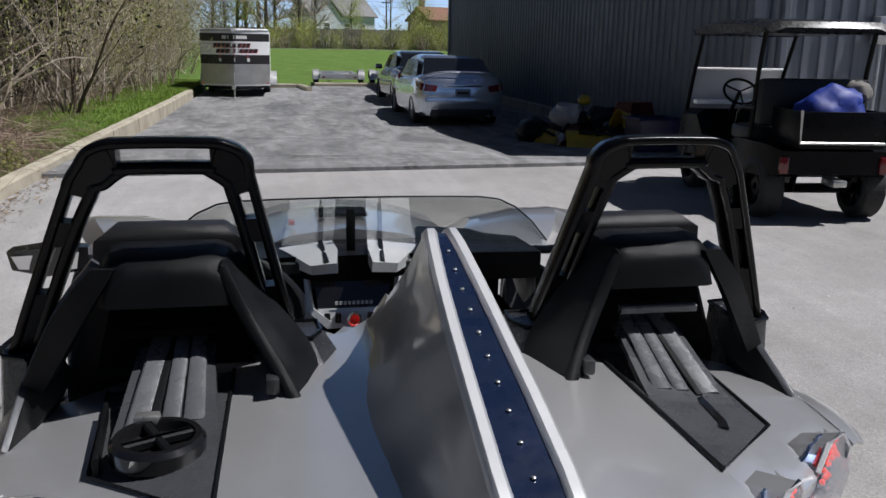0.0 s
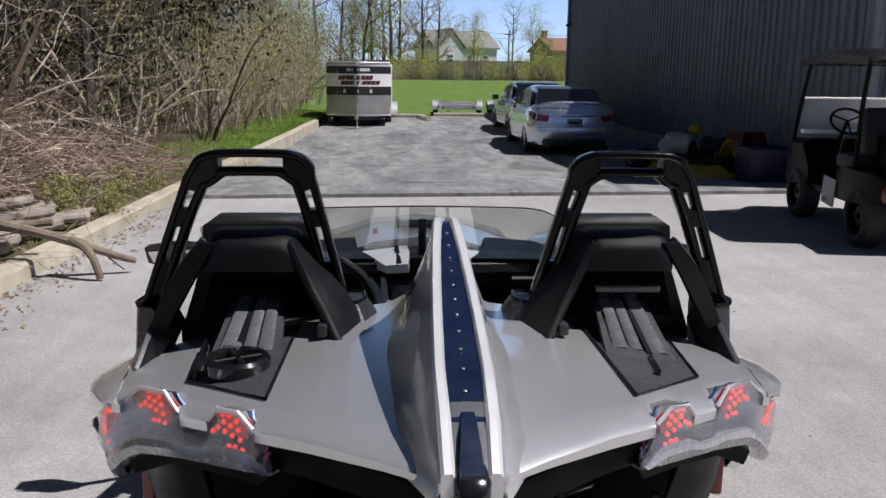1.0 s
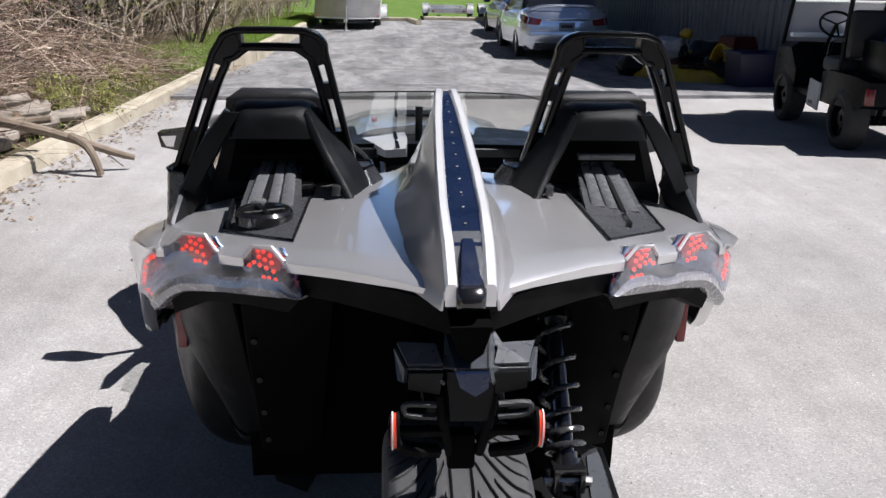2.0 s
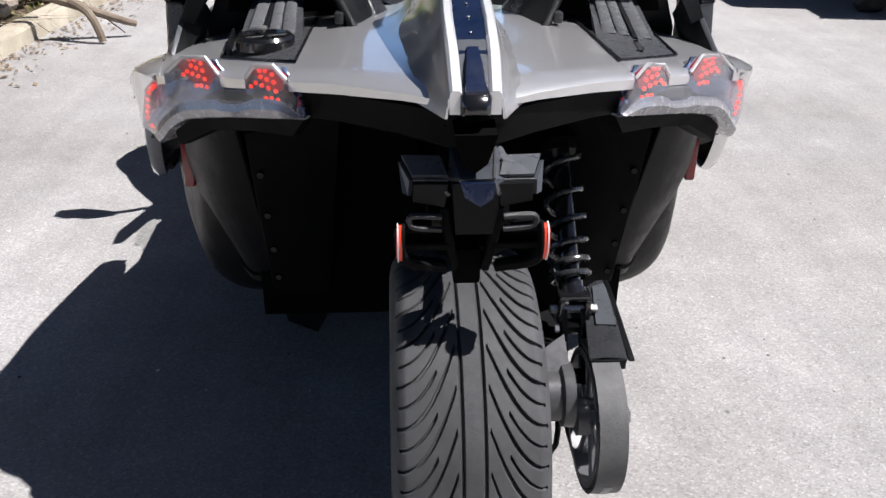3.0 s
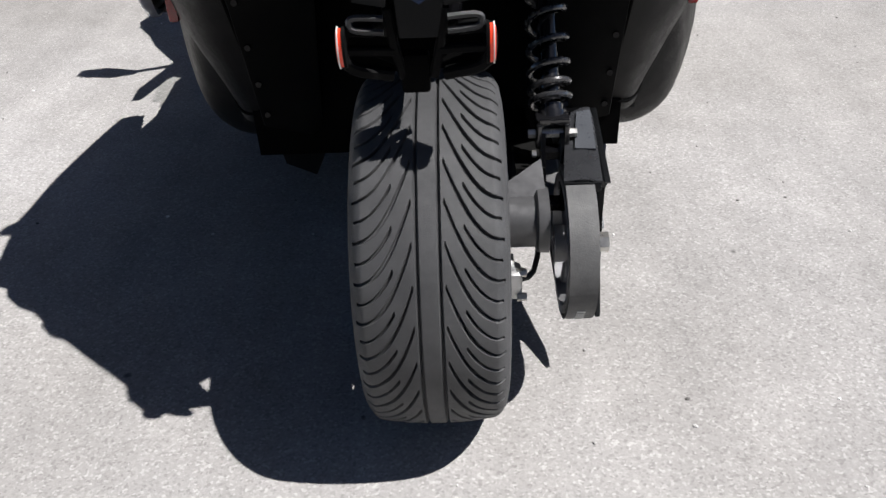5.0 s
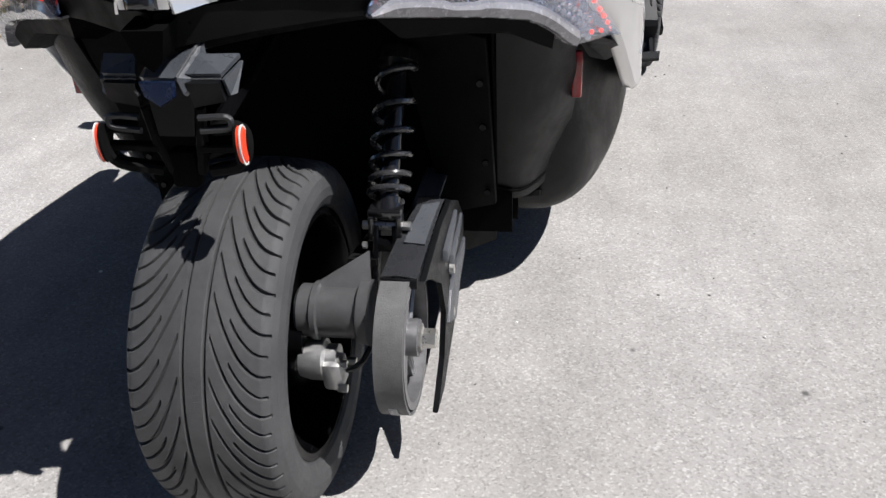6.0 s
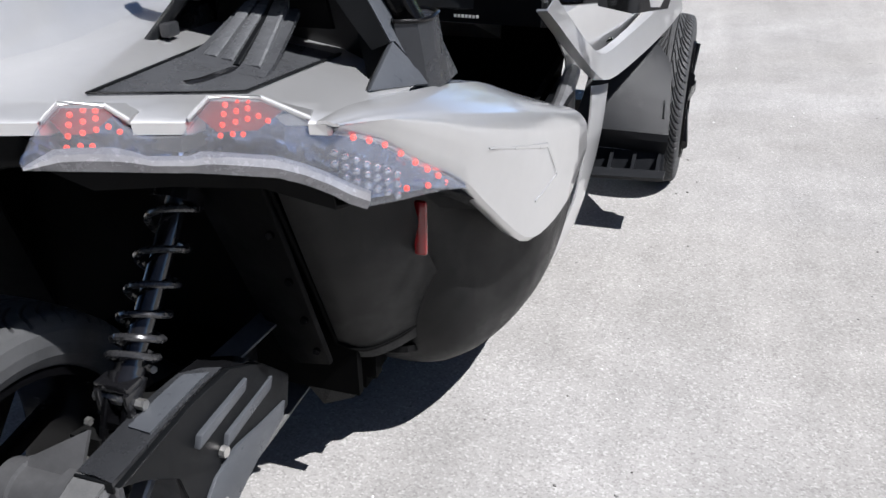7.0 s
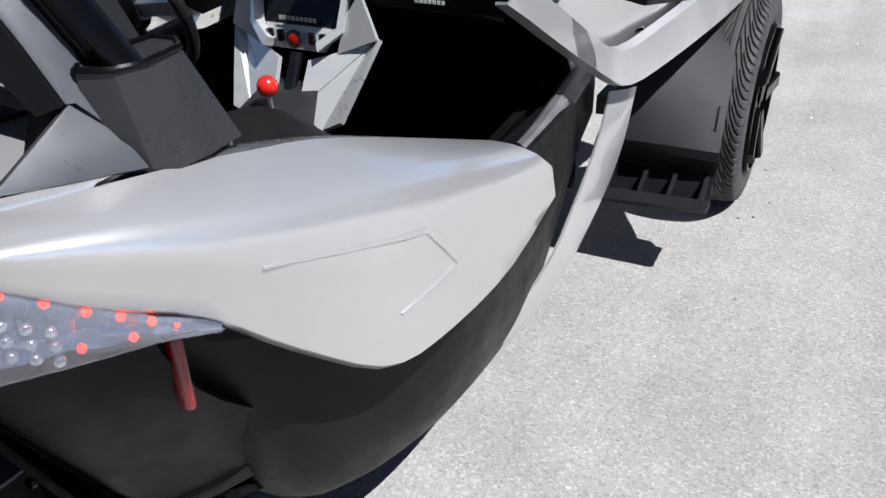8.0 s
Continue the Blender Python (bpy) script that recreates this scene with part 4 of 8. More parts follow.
def wheel(root, c, r, w, rim_mat, name="wheel", axis="x", spokes=5):
    """A road wheel: tyre, rim dish and spokes."""
    wh = part(name, lathe(bmesh.new(), [(-w * 0.3, r * 0.3), (-w * 0.3, r * 0.12), (w * 0.3, r * 0.12), (w * 0.3, r * 0.3)], c, axis, 20, closed=True), rim_mat, root)
    prof = [(-w / 2, r * 0.66), (-w / 2 - 0.008, r * 0.8), (-w / 2 + 0.01, r * 0.95), (-w * 0.36, r), (w * 0.36, r), (w / 2 - 0.01, r * 0.95), (w / 2 + 0.008, r * 0.8), (w / 2, r * 0.66), (w * 0.3, r * 0.62), (-w * 0.3, r * 0.62)]
    part("tyre", lathe(bmesh.new(), prof, c, axis, 36, closed=True), RUBBER_BLACK, wh)
    bm = bmesh.new()
    lathe(bm, [(-w * 0.42, r * 0.66), (-w * 0.42, r * 0.6), (w * 0.42, r * 0.6), (w * 0.42, r * 0.66)], c, axis, 30, closed=True)
    for k in range(spokes):
        a = 2 * math.pi * k / spokes
        d = Vector((0, math.cos(a), math.sin(a))) if axis == "x" else Vector((math.cos(a), 0, math.sin(a)))
        t = Vector((1, 0, 0)) if axis == "x" else Vector((0, 1, 0))
        bar(bm, [Vector(c) + d * r * 0.2, Vector(c) + d * r * 0.61], r * 0.2, w * 0.5, d.cross(t))
    part("rim", bm, rim_mat, wh)
    return wh


def build_enclosed_trailer():
    root = thing("enclosed_trailer", "white enclosed cargo trailer with black graphic bands", "trailer", lot_pose(-1.66, 25.2, dip(26), 0.5))
    w, L, z0, z1 = 1.95, 3.9, 0.36, 1.98
    bm = bmesh.new()
    rings = []
    for z, k in ((z0, 1.0), (z1 - 0.10, 1.0), (z1 - 0.03, 0.985), (z1, 0.95)):
        rings.append([(x * k, y, z) for x, y in ((-w / 2, L), (-w / 2, 0.02), (-w / 2 + 0.04, -0.03), (-0.05, -0.40), (0.05, -0.40), (w / 2 - 0.04, -0.03), (w / 2, 0.02), (w / 2, L))])
    loft(bm, rings)
    part("body", bm, WHITE_ALU, root, sharp=25)
    # bands that follow the rounded nose
    def band(za, zb, mat, name, label, off=0.006):
        pts = [(-w / 2, 0.6), (-w / 2, 0.02), (-w / 2 + 0.04, -0.03), (-0.05, -0.40), (0.05, -0.40), (w / 2 - 0.04, -0.03), (w / 2, 0.02), (w / 2, 0.6)]
        bmx = bmesh.new()
        rows = []
        for z in (za, zb):
            rows.append([(x + off * (1 if x > 0 else -1), y - off, z) for x, y in pts])
        sheet(bmx, rows, 0.004)
        return part(name, bmx, mat, root, label)

    b1 = band(1.62, 1.84, BLACK_VINYL, "band", "black graphic band")
    band(1.24, 1.62, WHITE_ALU, "band", "white band with lettering", 0.008)
    b2 = band(0.98, 1.24, BLACK_VINYL, "band", "black graphic band")
    band(z0 + 0.05, 0.98, MILL_ALU, "stone_guard", "bright aluminium stone guard")
    bm = bmesh.new()
    bar(bm, [(-w / 2, 0.0, z1 - 0.05), (-0.05, -0.41, z1 - 0.05)], 0.03, 0.05, (0, 1, 0))
    bar(bm, [(0.05, -0.41, z1 - 0.05), (w / 2, 0.0, z1 - 0.05)], 0.03, 0.05, (0, 1, 0))
    part("roof_rail", bm, MILL_ALU, root)
    red = material("sign_red", (0.5, 0.02, 0.03), 0.5)
    # unreadable and private lines become plain bars
    def on_nose(x, off):
        return -0.40 + max(0.0, abs(x) - 0.05) * 0.418 - 0.012 - off

    def plaque(name, x0, x1, za, zb, mat, slant=0.0, off=0.0):
        for a, b in ((x0, min(x1, 0.0)), (max(x0, 0.0), x1)):
            if b - a > 0.012:
                part(name, poly(bmesh.new(), [(a, on_nose(a, off), za), (b, on_nose(b, off), za), (b + slant, on_nose(b + slant, off), zb), (a + slant, on_nose(a + slant, off), zb)], 0.004), mat, root)

    for za, zb, mat, parts in ((1.69, 1.78, LETTER, ((-0.34, -0.22), (-0.18, 0.02), (0.06, 0.36))), (1.05, 1.15, LETTER, ((-0.45, 0.42),)), (1.19, 1.215, red, ((-0.45, 0.4),))):
        for x0, x1 in parts:
            plaque("lettering_bar", x0, x1, za, zb, mat)
    for z, x0, n, h2 in ((1.505, -0.62, 1.05, 0.062), (1.355, -0.54, 1.18, 0.055)):
        for i in range(9):
            a, b = x0 + n * i / 9, x0 + n * (i + 0.84) / 9
            plaque("logo_shape", a + 0.012, b + 0.012, z - h2 - 0.012, z + h2 - 0.012, red, 0.04)
            plaque("logo_shape", a, b, z - h2, z + h2, BLACK_VINYL, 0.04, 0.003)
    bm = bmesh.new()
    bar(bm, [(-0.7, 0.1, z0 - 0.06), (0, -1.35, z0 - 0.02)], 0.06, 0.09, (1, 0, 0))
    bar(bm, [(0.7, 0.1, z0 - 0.06), (0, -1.35, z0 - 0.02)], 0.06, 0.09, (1, 0, 0))
    box(bm, (0, L / 2, z0 - 0.03), (w - 0.1, L, 0.07), 0.01)
    part("drawbar", bm, BLACK_METAL, root)
    part("jack", tube(bmesh.new(), [(0.0, -1.1, 0.05), (0.0, -1.1, 0.75)], 0.024, 8), MILL_ALU, root)
    part("jack_foot", box(bmesh.new(), (0, -1.1, 0.03), (0.2, 0.2, 0.06), 0.01), MILL_ALU, root)
    part("coupler", box(bmesh.new(), (0, -1.4, z0), (0.1, 0.25, 0.09), 0.02), STEEL, root)
    for s in (-1, 1):
        wheel(root, (s * (w / 2 - 0.12), 2.3, 0.33), 0.33, 0.2, MILL_ALU)
        bm = bmesh.new()
        sheet(bm, [[(s * (w / 2 + x), 2.3 + 0.5 * math.cos(a), 0.3 + 0.42 * math.sin(a)) for a in [math.pi * k / 10 for k in range(11)]] for x in (-0.02, 0.2)], 0.01)
        part("mudguard", bm, MILL_ALU, root)
        part("lamp", box(bmesh.new(), (s * (w / 2 - 0.06), -0.2, 0.45), (0.05, 0.05, 0.04), 0.01), ORANGE_REFLECTOR, root)


def build_flat_trailer(u, v, turn):
    root = thing("flatbed_trailer", "low open aluminium utility trailer, empty", "trailer", lot_pose(u, v, -0.07, turn), "flatbed trailers")
    part("deck", box(bmesh.new(), (0, 0, 0.34), (1.36, 3.0, 0.05), 0.01), MILL_ALU, root)
    for s in (-1, 1):
        part("side_rail", box(bmesh.new(), (s * 0.68, 0, 0.38), (0.07, 3.0, 0.16), 0.012), MILL_ALU, root)
        wheel(root, (s * 0.84, -0.9, 0.27), 0.27, 0.17, MILL_ALU)
        bm = bmesh.new()
        sheet(bm, [[(s * x, -0.9 + 0.4 * math.cos(a), 0.25 + 0.36 * math.sin(a)) for a in [math.pi * k / 10 for k in range(11)]] for x in (0.73, 0.96)], 0.01)
        part("mudguard", bm, MILL_ALU, root)
        part("tail_lamp", box(bmesh.new(), (s * 0.58, -1.56, 0.34), (0.10, 0.02, 0.05), 0.008), TAIL_RED, root)
    part("front_rail", box(bmesh.new(), (0, -1.52, 0.36), (1.42, 0.07, 0.20), 0.012), MILL_ALU, root)
    part("rear_rail", box(bmesh.new(), (0, 1.52, 0.40), (1.42, 0.07, 0.16), 0.012), MILL_ALU, root)
    bm = bmesh.new()
    bar(bm, [(0, 1.3, 0.38), (0, 2.6, 0.38)], 0.08, 0.1, (1, 0, 0))
    part("drawbar", bm, MILL_ALU, root)


def build_sedan(u, v, turn, paint, label, group="parked cars", length=4.85, w=1.83, h=1.46, spoiler=True):
    """A saloon seen from behind; local y points ahead, the rear bumper at y = 0."""
    root = thing("sedan", label, "car", lot_pose(u, v, dip(v + 1.5), turn), group)
    hw = w / 2
    st = [(0.0, 0.80, 0.32, 0.86, 0.90), (0.06, 0.92, 0.26, 0.98, 0.95), (0.25, 0.98, 0.22, 1.06, 0.97), (0.7, 1.0, 0.20, 1.07, 0.98), (1.4, 1.0, 0.18, 1.02, 0.99), (2.4, 1.0, 0.18, 0.98, 1.0), (3.3, 1.0, 0.18, 0.95, 0.98), (4.0, 0.98, 0.2, 0.88, 0.95), (4.6, 0.90, 0.24, 0.76, 0.86), (length, 0.72, 0.30, 0.62, 0.66)]
    rings = []
    for y, k, zb, zt, kt in st:
        x = hw * k
        half = [(x * 0.86, zb), (x * 0.97, zb + 0.08), (x, (zb + zt) * 0.46), (x * 0.985, zt * 0.74), (x * 0.93, zt * 0.93), (x * 0.80, zt), (x * 0.4, zt + 0.02)]
        rings.append([(px, y, pz) for px, pz in half] + [(-px, y, pz) for px, pz in half[::-1]])
    part("body", loft(bmesh.new(), rings), paint, root, sharp=30)
    gl = [(0.52, 0.66, 1.05, 0.60), (1.15, 0.64, h - 0.09, 0.55), (1.55, 0.64, h - 0.015, 0.56), (2.1, 0.64, h, 0.57), (2.75, 0.65, h - 0.06, 0.57), (3.55, 0.72, 0.96, 0.66)]
    rings = []
    for y, k, zt, kt in gl:
        x = hw * 0.86
        rings.append([(x, y, 0.94), (hw * kt * 1.22, y, zt - 0.03), (hw * kt, y, zt), (-hw * kt, y, zt), (-hw * kt * 1.22, y, zt - 0.03), (-x, y, 0.94)])
    part("cabin", loft(bmesh.new(), rings), paint, root, sharp=30)
    bm = bmesh.new()
    poly(bm, [(-0.73, 0.55, 1.064), (0.73, 0.55, 1.064), (0.61, 1.13, h - 0.08), (-0.61, 1.13, h - 0.08)], 0.02)
    o = part("rear_window", bm, CAR_WINDOW, root)
    o.location = (0, -0.012, 0.012)
    for s in (-1, 1):
        bm = bmesh.new()
        poly(bm, both([(0.775, 1.0, 1.02), (0.685, 1.35, h - 0.10), (0.69, 2.7, h - 0.12), (0.775, 3.2, 1.0)], s), 0.015)
        o = part("side_window", bm, CAR_WINDOW, root)
        o.location = (s * 0.02, 0, 0)
        bm = bmesh.new()
        rows = [[(s * x, y, z) for x, y, z in r] for r in ([(0.52, -0.012, 0.86), (0.70, 0.005, 0.88), (0.845, 0.10, 0.91), (0.905, 0.42, 0.95)], [(0.56, -0.02, 0.74), (0.74, 0.0, 0.75), (0.865, 0.10, 0.77), (0.915, 0.34, 0.86)])]
        sheet(bm, rows, 0.02)
        part("tail_lamp", bm, TAIL_RED, root, "dark red tail lamp")
        part("mirror", box(bmesh.new(), (s * (hw + 0.08), 3.0, 1.0), (0.2, 0.1, 0.14), 0.03), paint, root)
        for y in (0.98, 3.78):
            wheel(root, (s * (hw - 0.11), y, 0.325), 0.325, 0.215, ALU)
        part("exhaust", tube(bmesh.new(), [(s * 0.55, -0.01, 0.27), (s * 0.55, 0.3, 0.27)], 0.045, 10), CHROME, root)
    part("bumper", box(bmesh.new(), (0, 0.02, 0.52), (w * 0.84, 0.10, 0.24), 0.035), paint, root)
    part("lower_bumper", box(bmesh.new(), (0, 0.05, 0.32), (w * 0.72, 0.12, 0.16), 0.03), GREY_PLASTIC, root)
    part("trim", box(bmesh.new(), (0, -0.022, 0.86), (0.86, 0.025, 0.035), 0.006), CHROME, root)
    pl = part("number_plate", box(bmesh.new(), (0, -0.03, 0.72), (0.32, 0.015, 0.16), 0.004), varied("plate_blue_white", (0.16, 0.22, 0.33), (0.3, 0.36, 0.45), 12, 0.5), root, "blue-white plate with a plain bar")
    part("lettering_bar", box(bmesh.new(), (0, -0.041, 0.72), (0.24, 0.004, 0.06)), BLACK_VINYL, pl)
    if spoiler:
        bm = bmesh.new()
        tube(bm, spline([(-0.72, 0.16, 1.06), (-0.5, 0.10, 1.115), (0, 0.06, 1.13), (0.5, 0.10, 1.115), (0.72, 0.16, 1.06)], 13), 0.035, 8, flat=0.45)
        part("spoiler", bm, paint, root)
    return root


CART_BLACK = varied("black_cart_plastic", (0.002, 0.002, 0.0025), (0.005, 0.005, 0.006), 7, 0.35, spec=0.12)


def build_cart():
    """Golf cart with a cargo box, seen from behind and from its side; local y points ahead, rear axle at y = 0."""
    root = thing("golf_cart", "black golf cart with a roof and a cargo box", "golf cart", pose(4.54, 6.05, 0, 0, 0, -8))
    for x, y in ((-0.46, 0), (0.46, 0), (-0.46, 1.66), (0.46, 1.66)):
        wheel(root, (x, y, 0.265), 0.277, 0.2, CART_BLACK)
    part("floor", box(bmesh.new(), (0, 1.0, 0.36), (0.98, 1.6, 0.07), 0.02), CART_BLACK, root)
    bm = bmesh.new()
    loft(bm, [[(x * w, y, z) for x, z in ((-1, zb), (-1, zt - 0.06), (-0.85, zt), (0.85, zt), (1, zt - 0.06), (1, zb))] for y, w, zb, zt in ((1.40, 0.52, 0.38, 0.62), (1.55, 0.55, 0.36, 0.84), (2.0, 0.55, 0.34, 0.82), (2.25, 0.48, 0.36, 0.70), (2.33, 0.40, 0.40, 0.60))])
    part("front_cowl", bm, CART_BLACK, root)
    part("bench", box(bmesh.new(), (0, 0.48, 0.70), (1.0, 0.52, 0.14), 0.04), SEAT, root, "black vinyl bench")
    part("backrest", box(bmesh.new(), (0, 0.17, 1.0), (1.0, 0.12, 0.42), 0.04), SEAT, root)
    bm = bmesh.new()
    loft(bm, [[(x * w, y, z) for x, z in ((-1, zb), (-1, zt), (1, zt), (1, zb))] for y, w, zb, zt in ((-0.34, 0.46, 0.42, 0.62), (-0.22, 0.54, 0.38, 0.66), (0.4, 0.56, 0.36, 0.66), (0.62, 0.52, 0.36, 0.62))])
    part("rear_cowl", bm, CART_BLACK, root)
    # cargo box
    cb = part("cargo_box", box(bmesh.new(), (0, -0.16, 0.67), (0.74, 0.56, 0.04), 0.01), CART_BLACK, root)
    for c, s in (((0, -0.44, 0.82), (0.76, 0.03, 0.28)), ((-0.365, -0.16, 0.82), (0.03, 0.56, 0.28)), ((0.365, -0.16, 0.82), (0.03, 0.56, 0.28))):
        part("panel", box(bmesh.new(), c, s, 0.008), CART_BLACK, cb)
    bm = bmesh.new()
    tube(bm, [(-0.385, -0.46, 0.97), (-0.375, -0.46, 0.70), (0.375, -0.46, 0.70), (0.385, -0.46, 0.97)], 0.013, 8)
    part("edge_rail", bm, STEEL, cb)
    for s in (-1, 1):
        part("tail_lamp", box(bmesh.new(), (s * 0.44, -0.34, 0.50), (0.08, 0.05, 0.15), 0.015), TAIL_RED, root, "red tail lamp")
        part("front_post", tube(bmesh.new(), spline([(s * 0.5, 2.02, 0.75), (s * 0.5, 1.86, 1.2), (s * 0.5, 1.66, 1.62)], 8), 0.022, 8), CART_BLACK, root)
        part("rear_post", tube(bmesh.new(), spline([(s * 0.5, 0.26, 0.66), (s * 0.5, 0.22, 1.2), (s * 0.5, 0.14, 1.62)], 8), 0.022, 8), CART_BLACK, root)
        part("headlamp", box(bmesh.new(), (s * 0.36, 2.28, 0.6), (0.16, 0.1, 0.1), 0.03), LENS, root)
        part("armrest", tube(bmesh.new(), spline([(s * 0.5, 0.2, 0.95), (s * 0.53, 0.45, 0.93), (s * 0.5, 0.6, 0.78)], 8), 0.018, 8), CART_BLACK, root)
    bm = bmesh.new()
    rings = []
    for y, zt, wf in ((-0.05, 1.645, 0.52), (0.0, 1.70, 0.57), (0.5, 1.735, 0.60), (1.2, 1.74, 0.60), (1.72, 1.70, 0.58), (1.82, 1.645, 0.52)):
        rings.append([(-wf, y, 1.605), (-wf - 0.02, y, zt - 0.05), (-wf * 0.8, y, zt), (wf * 0.8, y, zt), (wf + 0.02, y, zt - 0.05), (wf, y, 1.605)])
    part("roof", loft(bm, rings), varied("black_roof_plastic", (0.005, 0.005, 0.006), (0.010, 0.010, 0.011), 5, 0.3, spec=0.25), root, "black moulded canopy roof")
    bm = bmesh.new()
    poly(bm, [(-0.5, 2.03, 0.80), (0.5, 2.03, 0.80), (0.5, 1.87, 1.24), (-0.5, 1.87, 1.24)], 0.006)
    # the white in the pane stands for glare on clear acrylic
    part("windscreen", bm, clear("acrylic_with_glare", (0.62, 0.64, 0.67), 0.22, 0.25, 0.42), root, "folded half windscreen, its glare painted white")
    part("windscreen_edge", tube(bmesh.new(), [(-0.5, 1.865, 1.25), (0.5, 1.865, 1.25)], 0.014, 8), WHITE_ALU, root)
    part("dash_shelf", box(bmesh.new(), (0, 1.80, 0.90), (0.98, 0.12, 0.05), 0.015), WHITE_ALU, root, "pale dash shelf")
    bm = bmesh.new()
    ring = [Vector((-0.24 + 0.17 * math.cos(a), 1.20 + 0.10 * math.sin(a), 1.04 + 0.12 * math.sin(a))) for a in [2 * math.pi * k / 24 for k in range(25)]]
    tube(bm, ring, 0.014, 8, caps=False)
    for a in (0.5, 2.6, 4.7):
        tube(bm, [(-0.24, 1.21, 1.04), (-0.24 + 0.17 * math.cos(a), 1.20 + 0.10 * math.sin(a), 1.04 + 0.12 * math.sin(a))], 0.01, 6)
    sw = part("steering_wheel", bm, CART_BLACK, root)
    part("column", tube(bmesh.new(), [(-0.24, 1.22, 1.04), (-0.24, 1.6, 0.6)], 0.02, 8), CART_BLACK, sw)
    bm = bmesh.new()
    poly(bm, [(-0.55, 0.52, 0.26), (-0.55, 0.82, 0.28), (-0.55, 0.80, 0.54), (-0.55, 0.50, 0.52)], 0.02, 0.004)
    sp = part("side_panel", bm, varied("pale_grey_panel", (0.42, 0.42, 0.42), (0.52, 0.52, 0.52), 5, 0.6), root, "pale grey side panel")
    part("lettering_bar", box(bmesh.new(), (-0.573, 0.70, 0.32), (0.004, 0.10, 0.035)), BLACK_VINYL, sp)
    part("axle", tube(bmesh.new(), [(-0.42, 0, 0.25), (0.42, 0, 0.25)], 0.045, 8), CART_BLACK, root)
    part("hitch", box(bmesh.new(), (0.0, -0.38, 0.36), (0.12, 0.22, 0.06), 0.01), STEEL, root)
    for s in (-1, 1):
        part("damper", tube(bmesh.new(), [(s * 0.24, -0.1, 0.25), (s * 0.30, -0.30, 0.52)], 0.03, 8), CART_BLACK, root)
    # what lies in the cargo box
    rnd = random.Random(8)
    blue = varied("blue_tarpaulin", (0.004, 0.014, 0.13), (0.012, 0.04, 0.30), 4, 0.55, bump=0.4, bscale=60)
    bm = bmesh.new()
    bmesh.ops.create_icosphere(bm, subdivisions=4, radius=1.0)
    for q in bm.verts:
        c = q.co.copy()
        k = 1 + 0.22 * noise.noise(c * 1.6) + 0.14 * abs(noise.noise(c * 4.0 + Vector((3, 1, 2))))
        q.co = Vector((0.03 + 0.31 * c.x * k, -0.15 + 0.22 * c.y * k, max(0.695, 0.88 + 0.27 * c.z * k)))
    solid("tarpaulin", bm, blue, "crumpled blue tarpaulin stuffed in the cargo box", "tarpaulin", at=pose(4.54, 6.05, 0, 0, 0, -8), sharp=40)
    bm = bmesh.new()
    bmesh.ops.create_icosphere(bm, subdivisions=3, radius=1.0)
    for q in bm.verts:
        c = q.co.copy()
        k = 1 + 0.25 * noise.noise(c * 2.2 + Vector((7, 0, 0)))
        q.co = Vector((0.26 + 0.11 * c.x * k, -0.10 + 0.13 * c.y * k, 1.10 + 0.11 * c.z * k))
    solid("grey_bag", bm, varied("grey_cloth", (0.13, 0.12, 0.11), (0.2, 0.19, 0.17), 8, 0.9), "grey cloth bag lying on the blue tarpaulin", "bag", at=pose(4.54, 6.05, 0, 0, 0, -8), sharp=50)


